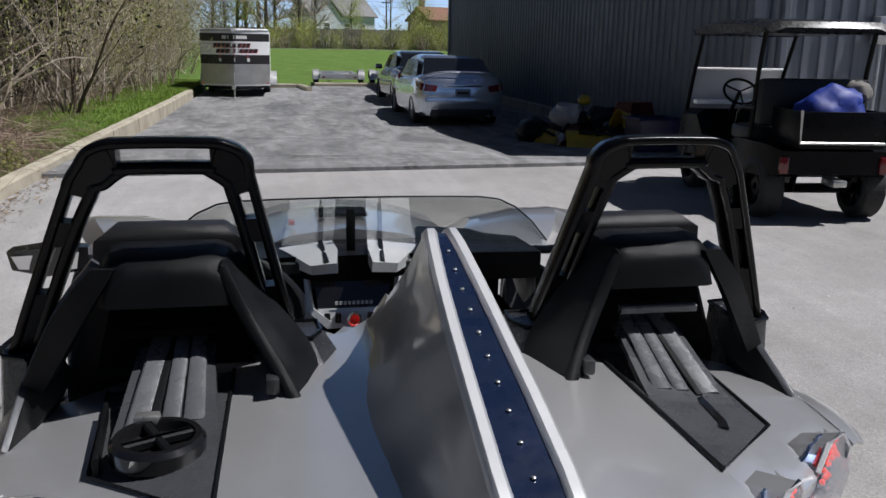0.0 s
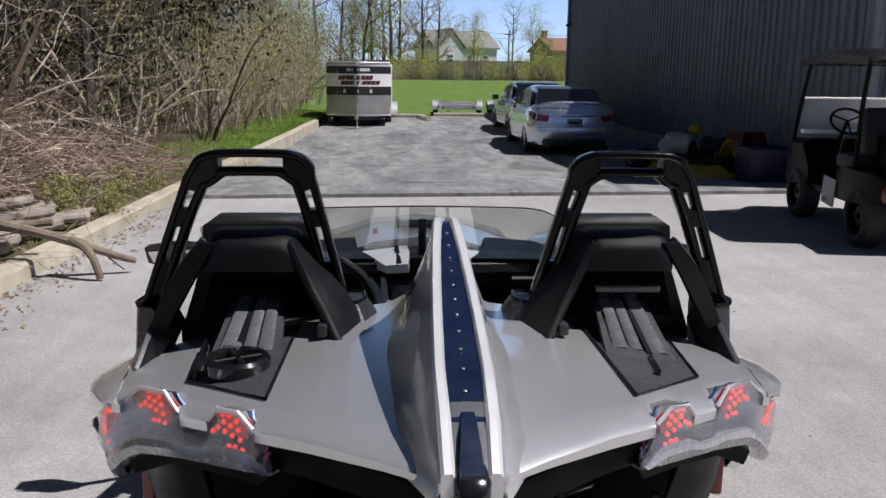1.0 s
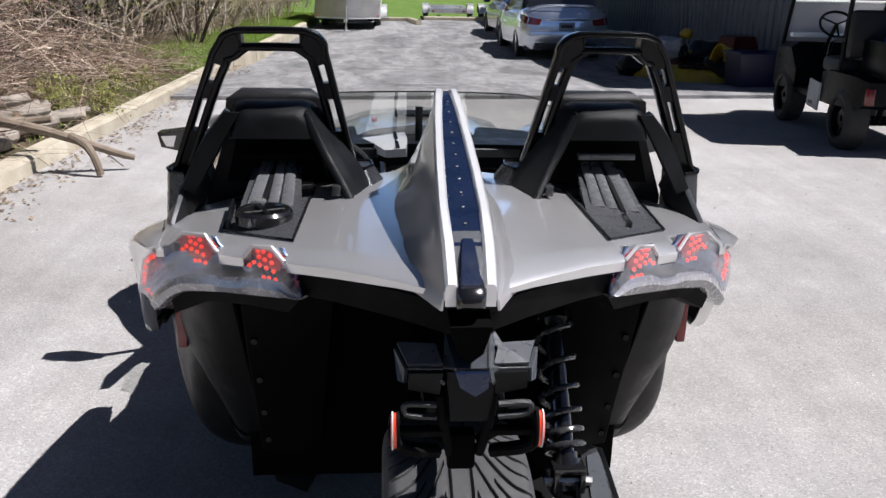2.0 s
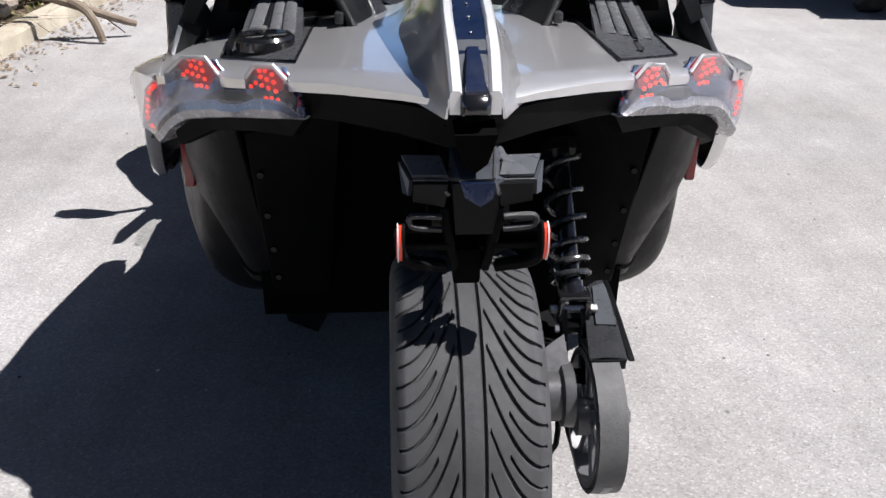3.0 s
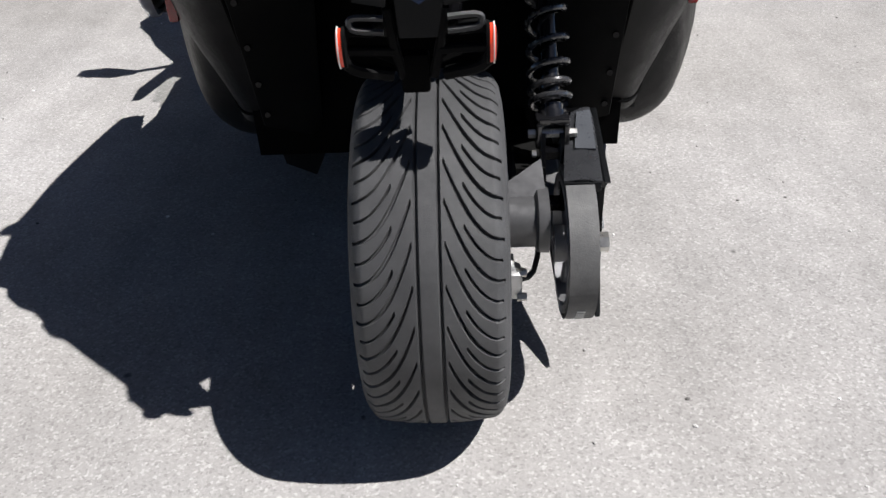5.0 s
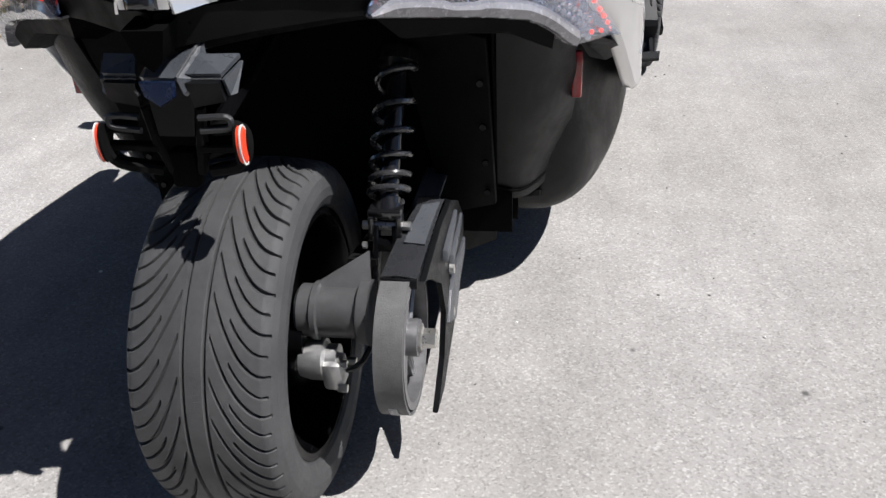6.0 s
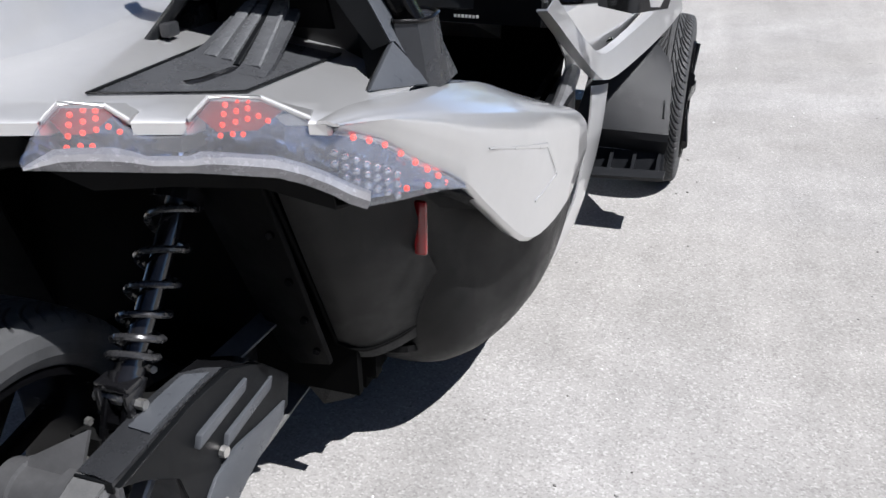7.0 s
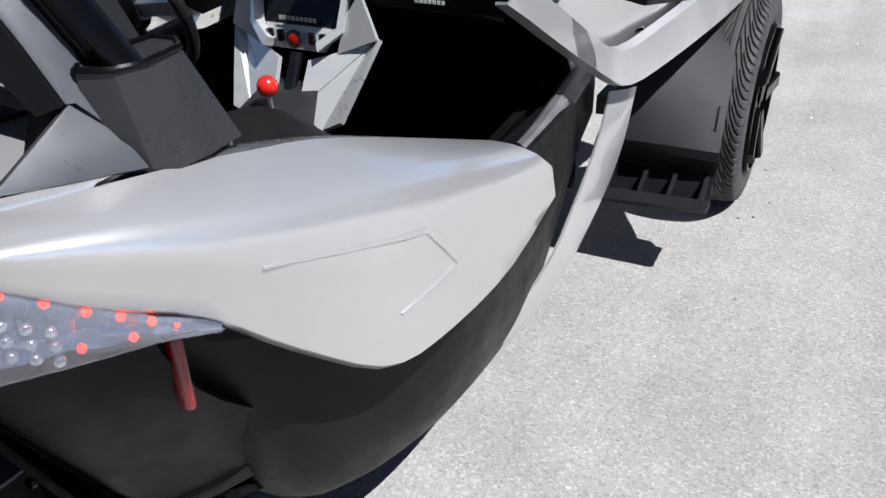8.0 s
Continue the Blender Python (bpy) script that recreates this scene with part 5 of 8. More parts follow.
def build_pile():
    """Spare fairings, bags and tubs heaped against the hall's wall."""
    def lump(name, c, s, mat, label, category, seed, rough=0.25, sub=3, turn=0.0):
        bm = bmesh.new()
        bmesh.ops.create_icosphere(bm, subdivisions=sub, radius=1.0)
        for q in bm.verts:
            d = q.co.copy()
            k = 1 + rough * noise.noise(d * 1.7 + Vector((seed, 0, 0))) + rough * 0.5 * noise.noise(d * 4 + Vector((0, seed, 0)))
            q.co = Vector((s[0] * d.x * k, s[1] * d.y * k, s[2] * d.z * k))
        lo = min(q.co.z for q in bm.verts)
        for q in bm.verts:
            q.co.z = max(q.co.z, lo * 0.8)
        solid(name, bm, mat, label, category, "heap by the wall", at=lot_pose(c[0], c[1], c[2] - lo * 0.8 + dip(c[1]), turn), sharp=45)

    # colours of the heap are dimmed: part of the hall's shade is put in
    yel = varied("yellow_plastic", (0.22, 0.15, 0.008), (0.42, 0.30, 0.012), 5, 0.35)
    wht = varied("shade_dimmed_white_plastic", (0.24, 0.25, 0.26), (0.36, 0.36, 0.36), 5, 0.5)
    blu = varied("blue_tub_plastic", (0.003, 0.004, 0.03), (0.006, 0.008, 0.055), 5, 0.4)
    red = varied("shade_dimmed_red_plastic", (0.05, 0.004, 0.003), (0.09, 0.007, 0.005), 5, 0.4)
    blk = BLACK_PLASTIC

    def fairing(c, n, w, h, mat, turn, tilt, label):
        bm = bmesh.new()
        rows = []
        for i in range(7):
            f = i / 6
            y = n * (f - 0.5)
            ww = w * (0.35 + 0.65 * math.sin(math.pi * (0.15 + 0.75 * f)))
            rows.append([(ww * math.cos(a), y, h * math.sin(a) * (0.5 + 0.5 * f)) for a in [math.pi * k / 8 for k in range(9)]])
        sheet(bm, rows, 0.012)
        for i in range(2):
            bar(bm, [(w * 0.5 * (1 - 2 * i), -n * 0.25, h * 0.62), (w * 0.45 * (1 - 2 * i), n * 0.3, h * 0.85)], 0.05, 0.04, (1, 0, 0), mi=1)
        solid("fairing", bm, [mat, blk], label, "fairing", "heap by the wall", at=lot_pose(c[0], c[1], c[2] + dip(c[1]), turn) @ pose(0, 0, 0, tilt, 0, 0), sharp=35)

    fairing((4.5, 11.55, 0.02), 1.0, 0.30, 0.34, yel, 70, -8, "yellow plastic fairing with black trim")
    fairing((4.95, 11.3, 0.30), 0.9, 0.26, 0.25, yel, 115, 12, "yellow plastic fairing lying on the heap")
    fairing((4.05, 12.6, 0.02), 0.9, 0.28, 0.30, yel, 20, 4, "yellow plastic fairing on the ground")
    fairing((4.25, 12.0, 0.02), 0.8, 0.3, 0.42, red, -30, 5, "dark red plastic fairing")
    lump("white_bag", (4.2, 12.25, 0.32), (0.27, 0.22, 0.20), wht, "white bag on the heap, dimmed for shade", "bag", 2, 0.35)
    lump("sack", (4.9, 12.4, 0.0), (0.42, 0.5, 0.34), blk, "black sack at the wall", "sack", 5)
    lump("sack", (4.85, 11.6, 0.0), (0.35, 0.4, 0.26), blk, "black sack under yellow fairings", "sack", 9)
    lump("helmet", (4.5, 12.4, 0.66), (0.10, 0.12, 0.09), yel, "round yellow helmet on top of the heap", "helmet", 4, 0.1)
    lump("sack", (3.85, 12.95, 0.0), (0.3, 0.4, 0.24), blk, "black sack at the end of the heap", "sack", 15)
    rnd = random.Random(12)
    for k in range(14):
        mat, name, label = ((yel, "fairing_scrap", "broken yellow fairing scrap on the heap"), (blk, "fairing_scrap", "broken black fairing scrap on the heap"), (wht, "rag", "pale rag on the heap, dimmed for shade"), (red, "fairing_scrap", "broken dark red fairing scrap"))[(0, 1, 0, 2, 1, 3, 1)[k % 7]]
        u, v = rnd.uniform(3.9, 5.2), rnd.uniform(11.2, 12.9)
        lump(name, (u, v, rnd.uniform(0.0, 0.5) * max(0.1, 1 - abs(u - 4.55))), (rnd.uniform(0.10, 0.22), rnd.uniform(0.06, 0.14), rnd.uniform(0.05, 0.12)), mat, label, "scrap", 20 + k, 0.7, 3, rnd.uniform(0, 180))
    tub = thing("plastic_tub", "dark blue plastic tub with a rim", "tub", lot_pose(5.0, 10.85, dip(10.9), 8))
    bm = bmesh.new()
    loft(bm, [[(x * k, y * k * 0.8, z) for x, y in ((-0.34, -0.3), (0.34, -0.3), (0.34, 0.3), (-0.34, 0.3))] for z, k in ((0.0, 0.85), (0.52, 1.0), (0.52, 0.93), (0.06, 0.8))])
    part("tub_body", bm, blu, tub)
    part("rim", tube(bmesh.new(), [(-0.35, -0.25, 0.52), (0.35, -0.25, 0.52), (0.35, 0.25, 0.52), (-0.35, 0.25, 0.52), (-0.35, -0.25, 0.52)], 0.02, 6), blu, tub)
    bm = bmesh.new()
    loft(bm, [[(x, y, z) for x, y in ((-0.25 * k, -0.2 * k), (0.25 * k, -0.2 * k), (0.25 * k, 0.2 * k), (-0.25 * k, 0.2 * k))] for z, k in ((0.0, 0.9), (0.55, 1.0), (0.72, 0.8), (0.74, 0.4))])
    solid("red_can", bm, red, "dark red plastic box standing by the wall", "box", "heap by the wall", at=lot_pose(5.15, 11.9, dip(11.9), 20))


# ---------------------------------------------------------------- the three-wheeled roadster
# Its own axes: x to its right, y ahead, z up; the rear axle is over the origin.


def deck_z(x, y):
    z = float(np.interp(abs(x), (0.0, 0.1, 0.2, 0.28, 0.36, 0.42, 0.53, 0.56, 0.60), (1.0, 0.999, 0.992, 0.980, 0.967, 0.957, 0.938, 0.930, 0.912)))
    return z - 0.10 * max(0.0, y - 0.36) ** 2


def lip(x):
    """Where the deck's rear edge lies: a V with its point at the tail."""
    x = abs(x)
    return -0.20 + 0.78 * x if x < 0.27 else 0.0106 + (x - 0.27) * 0.84


def build_rear_body(car):
    for s in (-1, 1):
        # deck: from the fin outwards to the shoulder
        xs = [0.035, 0.06, 0.10, 0.15, 0.20, 0.25, 0.278, 0.284, 0.31, 0.349, 0.357, 0.38, 0.406, 0.413, 0.45, 0.49, 0.515, 0.526, 0.545, 0.558, 0.572, 0.582]
        bm = bmesh.new()
        rows = []
        for x in xs:
            y0 = lip(x) + (0.040 if 0.28 < x < 0.352 or 0.41 < x < 0.52 else 0.0)
            y1 = 0.575 + 0.32 * max(0.0, 0.22 - x) - 0.6 * max(0.0, x - 0.40) if x < 0.55 else 0.65
            if x > 0.55:
                y0 = float(np.interp(x, (0.548, 0.575, 0.590), (0.325, 0.42, 0.50)))
            thick = float(np.interp(x, (0.03, 0.20), (0.014, 0.022)))
            row = [(s * x, y0 + 0.014, deck_z(x, y0) - thick - 0.004), (s * x, y0 + 0.002, deck_z(x, y0) - thick), (s * x, y0, deck_z(x, y0) - 0.006), (s * x, y0 + 0.012, deck_z(x, y0))]
            for k in range(1, 9):
                y = y0 + 0.012 + (y1 - y0 - 0.012) * k / 8
                flare = 0.055 * max(0.0, 1 - (x - 0.035) / 0.06) ** 2 * min(1.0, max(0.0, (y + 0.12) / 0.25))
                row.append((s * x, y, deck_z(x, y) + flare))
            row.append((s * x, y1 + 0.02, deck_z(x, y1) - 0.05))
            rows.append(row)
        sheet(bm, rows, 0.006)
        part("rear_deck", bm, SILVER, car, "glossy silver metallic rear deck", sharp=40)

        # tail panel under the lip
        bm = bmesh.new()
        rows = []
        for x in (0.0, 0.1, 0.2, 0.25, 0.285, 0.36, 0.45, 0.53):
            y0, z = lip(x) + 0.018, deck_z(x, lip(x)) - 0.024
            if x > 0.26:
                y0, z = lip(x) + 0.045, float(np.interp(x, (0.25, 0.37, 0.47, 0.55), (0.915, 0.893, 0.867, 0.807)))
            rows.append([(s * x, y0, z), (s * x, y0 + 0.015, z - 0.035 - 0.04 * max(0.0, 0.4 - x)), (s * x, y0 + 0.08, z - 0.055 - 0.05 * max(0.0, 0.4 - x)), (s * x, y0 + 0.28, z - 0.07)])
        sheet(bm, rows, 0.006)
        part("tail_panel", bm, TAIL_BLACK, car)

        # side panel: shoulder, flank and pointed lower edge
        n = 27
        top = spline([(0.536, 0.232, 0.935), (0.549, 0.31, 0.936), (0.573, 0.41, 0.924), (0.590, 0.50, 0.912), (0.603, 0.63, 0.887), (0.613, 0.78, 0.849), (0.626, 0.95, 0.787), (0.650, 1.13, 0.718), (0.668, 1.20, 0.692)], n)
        brow = spline([(0.556, 0.240, 0.931), (0.592, 0.322, 0.924), (0.628, 0.42, 0.906), (0.654, 0.50, 0.884), (0.682, 0.63, 0.848), (0.703, 0.78, 0.808), (0.716, 0.95, 0.758), (0.722, 1.14, 0.700), (0.726, 1.225, 0.674)], n)
        mid = spline([(0.560, 0.250, 0.926), (0.606, 0.330, 0.910), (0.645, 0.42, 0.880), (0.674, 0.50, 0.846), (0.706, 0.63, 0.808), (0.730, 0.78, 0.762), (0.742, 0.92, 0.720), (0.750, 1.13, 0.664), (0.748, 1.283, 0.622)], n)
        low = spline([(0.556, 0.256, 0.920), (0.592, 0.322, 0.890), (0.624, 0.400, 0.832), (0.656, 0.495, 0.772), (0.690, 0.60, 0.668), (0.724, 0.735, 0.557), (0.746, 0.86, 0.535), (0.752, 1.08, 0.521), (0.750, 1.302, 0.556)], n)
        rows = []
        for a, b, c, d in zip(top, brow, mid, low):
            ring = [a, a.lerp(b, 0.5) + Vector((0.0, 0, 0.003)), b.lerp(a, 0.14) + Vector((0, 0, 0.001)), b.lerp(c, 0.05), b.lerp(c, 0.25) + Vector((0.004, 0, 0.001)), b.lerp(c, 0.6) + Vector((0.005, 0, 0)), c, c.lerp(d, 0.35), c.lerp(d, 0.7), d, d + Vector((-0.012, 0.004, -0.012)), d + Vector((-0.03, 0.008, -0.008))]
            rows.append([(s * q.x, q.y, q.z) for q in ring])
        bm = bmesh.new()
        sheet(bm, rows, 0.005)
        side = part("side_panel", bm, SILVER, car, "silver metallic side panel, pointed below", sharp=45)
        # pressed chevron
        bm = bmesh.new()
        skin = [Vector((abs(q[0]), q[1], q[2])) for row in rows for q in row]

        def on_panel(y, z):
            near = sorted(skin, key=lambda q: (q.y - y) ** 2 + (q.z - z) ** 2)[:3]
            w = [1 / (math.hypot(q.y - y, q.z - z) + 0.004) for q in near]
            return (sum(q.x * k for q, k in zip(near, w)) / sum(w) + 0.0006, y, z)

        chev = [on_panel(y, z) for y, z in ((0.56, 0.800), (0.60, 0.788), (0.66, 0.770), (0.72, 0.752), (0.78, 0.734), (0.832, 0.719), (0.872, 0.674), (0.910, 0.629), (0.862, 0.628), (0.815, 0.626), (0.765, 0.624))]
        for k, (a, b) in enumerate(zip(chev, chev[1:])):
            bar(bm, both([a, b], s), 0.002 + 0.008 * min(1.0, (k + 1) / 5, (len(chev) - 1 - k) / 4), 0.005, (0, 0, 1) if k not in (5, 6) else (0, 1, 0))
        part("chevron_crease", bm, SILVER, side)
        part("front_edge", bar(bmesh.new(), both(spline([(0.690, 1.235, 0.672), (0.726, 1.295, 0.60), (0.730, 1.25, 0.535), (0.728, 1.05, 0.515), (0.722, 0.86, 0.525)], 14), s), 0.03, 0.012, (1, 0, 0)), BLACK_PLASTIC, side)

        # tail lamp: housing, lens, brows and lit diodes
        lamp = part("tail_light", bmesh.new(), BLACK_PLASTIC, car, "clear-lensed tail light with lit red diodes")
        # stations along the lamp: upper edge with its two peaks, then the lower edge
        upper = [(0.252, 0.004, 0.926), (0.266, 0.008, 0.950), (0.280, 0.016, 0.972), (0.301, 0.026, 0.993), (0.336, 0.062, 0.985), (0.352, 0.078, 0.955), (0.362, 0.086, 0.942), (0.400, 0.120, 0.936), (0.410, 0.128, 0.952), (0.432, 0.143, 0.980), (0.480, 0.184, 0.972), (0.508, 0.218, 0.945), (0.536, 0.248, 0.920), (0.566, 0.272, 0.906), (0.592, 0.322, 0.882), (0.616, 0.382, 0.836), (0.640, 0.448, 0.789), (0.659, 0.515, 0.749)]
        lower = [(0.254, 0.008, 0.919), (0.272, 0.024, 0.915), (0.288, 0.038, 0.911), (0.306, 0.054, 0.907), (0.336, 0.080, 0.900), (0.352, 0.095, 0.896), (0.366, 0.106, 0.893), (0.402, 0.140, 0.884), (0.416, 0.152, 0.880), (0.436, 0.170, 0.874), (0.481, 0.210, 0.860), (0.508, 0.236, 0.843), (0.530, 0.262, 0.822), (0.550, 0.287, 0.798), (0.566, 0.309, 0.783), (0.596, 0.372, 0.772), (0.630, 0.448, 0.760), (0.658, 0.517, 0.744)]
        out = Vector((0.64, -0.77, 0.0))
        back, lensr, under = [], [], []
        for k, (p, q) in enumerate(zip(upper, lower)):
            p, q = Vector(p), Vector(q)
            deep = 0.026 * min(1.0, k / 2, (len(upper) - 1 - k) / 2)
            back.append(both([tuple(p.lerp(q, f) - out * deep) for f in (0.03, 0.5, 0.98)], s))
            lensr.append(both([tuple(v) for v in (p + Vector((0, 0.008, 0.001)), p + out * 0.002, p.lerp(q, 0.35) + out * 0.010, p.lerp(q, 0.7) + out * 0.012, q + out * 0.004)], s))
            h = min(0.034, 0.5 * (p.z - q.z)) * min(1.0, (len(upper) - k) / 5)
            under.append(both([tuple(v) for v in (q.lerp(p, h / max(0.004, p.z - q.z)) + out * 0.008, q.lerp(p, 0.5 * h / max(0.004, p.z - q.z)) + out * 0.016, q + out * 0.012, q + out * 0.002 - Vector((0, 0, 0.004)), q - out * 0.05)], s))
        under = under[:-3]
        # mirror facets of the bowl: many small tilted planes
        rng = random.Random(41)
        facets = []
        for i in range(len(back) * 3 - 2):
            k, f = min(i // 3, len(back) - 2), i / 3 - min(i // 3, len(back) - 2)
            up = Vector(back[k][0]).lerp(Vector(back[k + 1][0]), f)
            dn = Vector(back[k][2]).lerp(Vector(back[k + 1][2]), f)
            row = []
            for j in range(7):
                q = up.lerp(dn, j / 6) + Vector((s * 0.62, -0.78, 0)) * rng.uniform(-0.004, 0.004) + Vector((s * 0.78, 0.62, 0)) * rng.uniform(-0.003, 0.003)
                q.z += rng.uniform(-0.004, 0.004) if 0 < j < 6 else 0.0
                row.append((q.x, q.y, q.z))
            facets.append(row)
        part("reflector_bowl", sheet(bmesh.new(), facets, 0.003), BOWL, lamp, "faceted reflector with the sky's blue painted in", sharp=3)
        lens = part("lens", sheet(bmesh.new(), lensr, 0.003), LENS, lamp, "clear plastic lens", sharp=20)
        part("lower_trim", sheet(bmesh.new(), under, 0.004), LAMP_TRIM, lamp, "frosted grey lower rim")
        leds = []
        for cx, cy, cz in ((0.318, 0.046, 0.966), (0.456, 0.166, 0.956)):
            for f, h in ((-0.75, -0.012), (-0.62, 0.002), (-0.5, 0.014), (-0.1, -0.010), (0.0, 0.004), (0.1, 0.018), (0.5, -0.008), (0.56, 0.006), (0.62, 0.016), (1.05, -0.006), (1.5, -0.014), (-0.3, -0.026), (0.2, -0.028), (-0.9, -0.026)):
                leds.append((cx + 0.020 * f, cy + 0.017 * f, cz + h))
        edge = spline([(0.566, 0.281, 0.898), (0.592, 0.333, 0.872), (0.617, 0.392, 0.826), (0.636, 0.446, 0.786)], 7)
        leds += [(q.x, q.y, q.z) for q in edge]
        leds += [(0.604, 0.386, 0.784), (0.624, 0.430, 0.774), (0.640, 0.470, 0.766)]
        mesh = to_mesh("diode", ball(bmesh.new(), (0, 0, 0), 0.0038, 8), LED)
        for x, y, z in leds:
            o = new("diode", mesh)
            o.parent = lamp
            o.location = (s * (x - 0.002), y + 0.004, z)
            if x > 0.55:
                o.scale = (1.35, 1.35, 1.35)
        mesh = to_mesh("bead", ball(bmesh.new(), (0, 0, 0), 0.0058, 8, squash=(1, 1, 0.8)), BOWL)
        for k in range(54):
            f, row = (k % 18) / 17, k // 18
            q = Vector((0.385, 0.128, 0.903)).lerp(Vector((0.560, 0.300, 0.868)), f)
            o = new("reflector_bead", mesh)
            o.parent = lamp
            o.location = (s * (q.x - 0.010), q.y + 0.010, q.z + row * 0.015 + 0.010 * math.sin(math.pi * f))
        mesh = to_mesh("clear_bead", ball(bmesh.new(), (0, 0, 0), 0.0066, 10), BOWL_BRIGHT)
        for k in range(21):
            f, row = (k % 7) / 6, k // 7
            q = Vector((0.540, 0.272, 0.852)).lerp(Vector((0.598, 0.366, 0.790)), f)
            o = new("clear_bead", mesh)
            o.parent = lamp
            o.location = (s * (q.x - 0.004), q.y + 0.004, q.z + row * 0.017 - 0.010)
        # two scoops rising from the deck over the diode clusters, with bright rims and added glowing plates for the
        # diodes' red light
        for foot_a, top_a, top_b, foot_b in (
            ((0.280, 0.022, 0.976), (0.301, 0.032, 0.997), (0.337, 0.066, 0.989), (0.355, 0.084, 0.966)),
            ((0.408, 0.130, 0.958), (0.431, 0.147, 0.984), (0.480, 0.188, 0.976), (0.524, 0.236, 0.938)),
        ):
            fa, ta, tb, fb = (Vector(q) for q in (foot_a, top_a, top_b, foot_b))
            ahead = Vector((-0.22, 0.97, 0)) * 0.062
            na, nb = ta + ahead, tb + ahead
            na.z, nb.z = deck_z(na.x, na.y) - 0.001, deck_z(nb.x, nb.y) - 0.001
            fa2, fb2 = fa + ahead * 0.5, fb + ahead * 0.5
            fa2.z, fb2.z = deck_z(fa2.x, fa2.y) - 0.002, deck_z(fb2.x, fb2.y) - 0.002
            bm = bmesh.new()
            v = [bm.verts.new((s * q.x, q.y, q.z)) for q in (fa, ta, tb, fb, na, nb, fa2, fb2)]
            for f in ((1, 2, 5, 4), (0, 1, 4, 6), (2, 3, 7, 5)):
                bm.faces.new([v[i] for i in f])
            solid_up = bmesh.ops.extrude_face_region(bm, geom=list(bm.faces))
            for e in solid_up["geom"]:
                if isinstance(e, bmesh.types.BMVert):
                    e.co.z -= 0.006
            scoop = part("scoop", bm, SILVER, lamp, "silver scoop over the diodes", sharp=14)
            rim = [q + out * 0.001 for q in (fa, ta, tb, fb)]
            part("scoop_rim", bar(bmesh.new(), both([tuple(q) for q in rim], s), 0.0045, 0.006, (0.77, 0.64, 0)), SILVER_BRIGHT, scoop)
            low_a, low_b = fa.lerp(fb, 0.22) - Vector((0, 0, 0.020)), fa.lerp(fb, 0.55) - Vector((0, 0, 0.018))
            pts = [q - out * 0.008 for q in (fa.lerp(ta, 0.25), ta - Vector((0, 0, 0.006)), tb - Vector((0, 0, 0.006)), tb.lerp(fb, 0.55), low_b, low_a)]
            part("red_diffuser", poly(bmesh.new(), both([tuple(q) for q in pts], s), 0.003 * s), RED_GLOW, scoop, "glowing red plate added for the diodes' spread light")
        # shut line between the deck and the side panel
        part("shut_line", bar(bmesh.new(), both(spline([(0.537, 0.238, 0.924), (0.546, 0.30, 0.9315), (0.558, 0.36, 0.927), (0.567, 0.40, 0.921)], 8), s), 0.002, 0.003, (1, 0, 0)), INTERIOR, car)
        # red side reflector below the lamp
        bm = bmesh.new()
        box(bm, (s * 0.579, 0.516, 0.656), (0.024, 0.014, 0.105), 0.006)
        part("side_reflector", bm, RED_REFLECTOR, car, "upright red reflector")
        # black bracket behind it
        bm = bmesh.new()
        poly(bm, both([(0.56, 0.50, 0.775), (0.645, 0.53, 0.745), (0.675, 0.60, 0.70), (0.64, 0.66, 0.66), (0.60, 0.56, 0.70)], s), 0.02 * s)
        part("lamp_bracket", bm, BLACK_PLASTIC, car)

        # charcoal lower body
        st = []
        for y, pts in (
            (0.50, ((0.43, 0.64), (0.48, 0.64), (0.515, 0.66), (0.540, 0.70), (0.555, 0.74), (0.56, 0.80), (0.43, 0.82))),
            (0.60, ((0.42, 0.47), (0.48, 0.475), (0.530, 0.52), (0.563, 0.57), (0.581, 0.64), (0.585, 0.79), (0.42, 0.82))),
            (0.70, ((0.40, 0.245), (0.50, 0.250), (0.572, 0.295), (0.606, 0.365), (0.619, 0.48), (0.618, 0.79), (0.42, 0.83))),
            (0.80, ((0.39, 0.190), (0.53, 0.193), (0.607, 0.240), (0.647, 0.325), (0.657, 0.45), (0.657, 0.78), (0.42, 0.84))),
            (0.95, ((0.39, 0.145), (0.55, 0.148), (0.645, 0.225), (0.696, 0.340), (0.712, 0.48), (0.69, 0.70), (0.42, 0.80))),
            (1.10, ((0.39, 0.135), (0.56, 0.138), (0.665, 0.225), (0.712, 0.345), (0.726, 0.47), (0.70, 0.58), (0.44, 0.66))),
            (1.30, ((0.39, 0.135), (0.56, 0.138), (0.664, 0.220), (0.705, 0.34), (0.716, 0.43), (0.70, 0.50), (0.50, 0.52))),
            (1.60, ((0.36, 0.14), (0.52, 0.145), (0.62, 0.22), (0.65, 0.32), (0.665, 0.42), (0.66, 0.48), (0.52, 0.48))),
            (2.00, ((0.30, 0.15), (0.44, 0.155), (0.52, 0.23), (0.56, 0.32), (0.58, 0.42), (0.58, 0.48), (0.40, 0.48))),
        ):
            st.append([tuple(q) for q in spline([(s * x, y, z) for x, z in pts], 19)])
        st = [[tuple(q) for q in ring] for ring in zip(*[spline([ring[k] for ring in st], 33) for k in range(19)])]
        bm = bmesh.new()
        loft(bm, st)
        part("lower_body", bm, BODY_GREY, car, "matt charcoal lower body", sharp=50)
        # inner rear panel with its bolts, and the flap below it
        bm = bmesh.new()
        poly(bm, both([(0.28, 0.53, 0.30), (0.405, 0.47, 0.36), (0.405, 0.29, 0.80), (0.22, 0.33, 0.83)], s), 0.012 * s, 0.003)
        inner = part("inner_panel", bm, TAIL_BLACK, car)
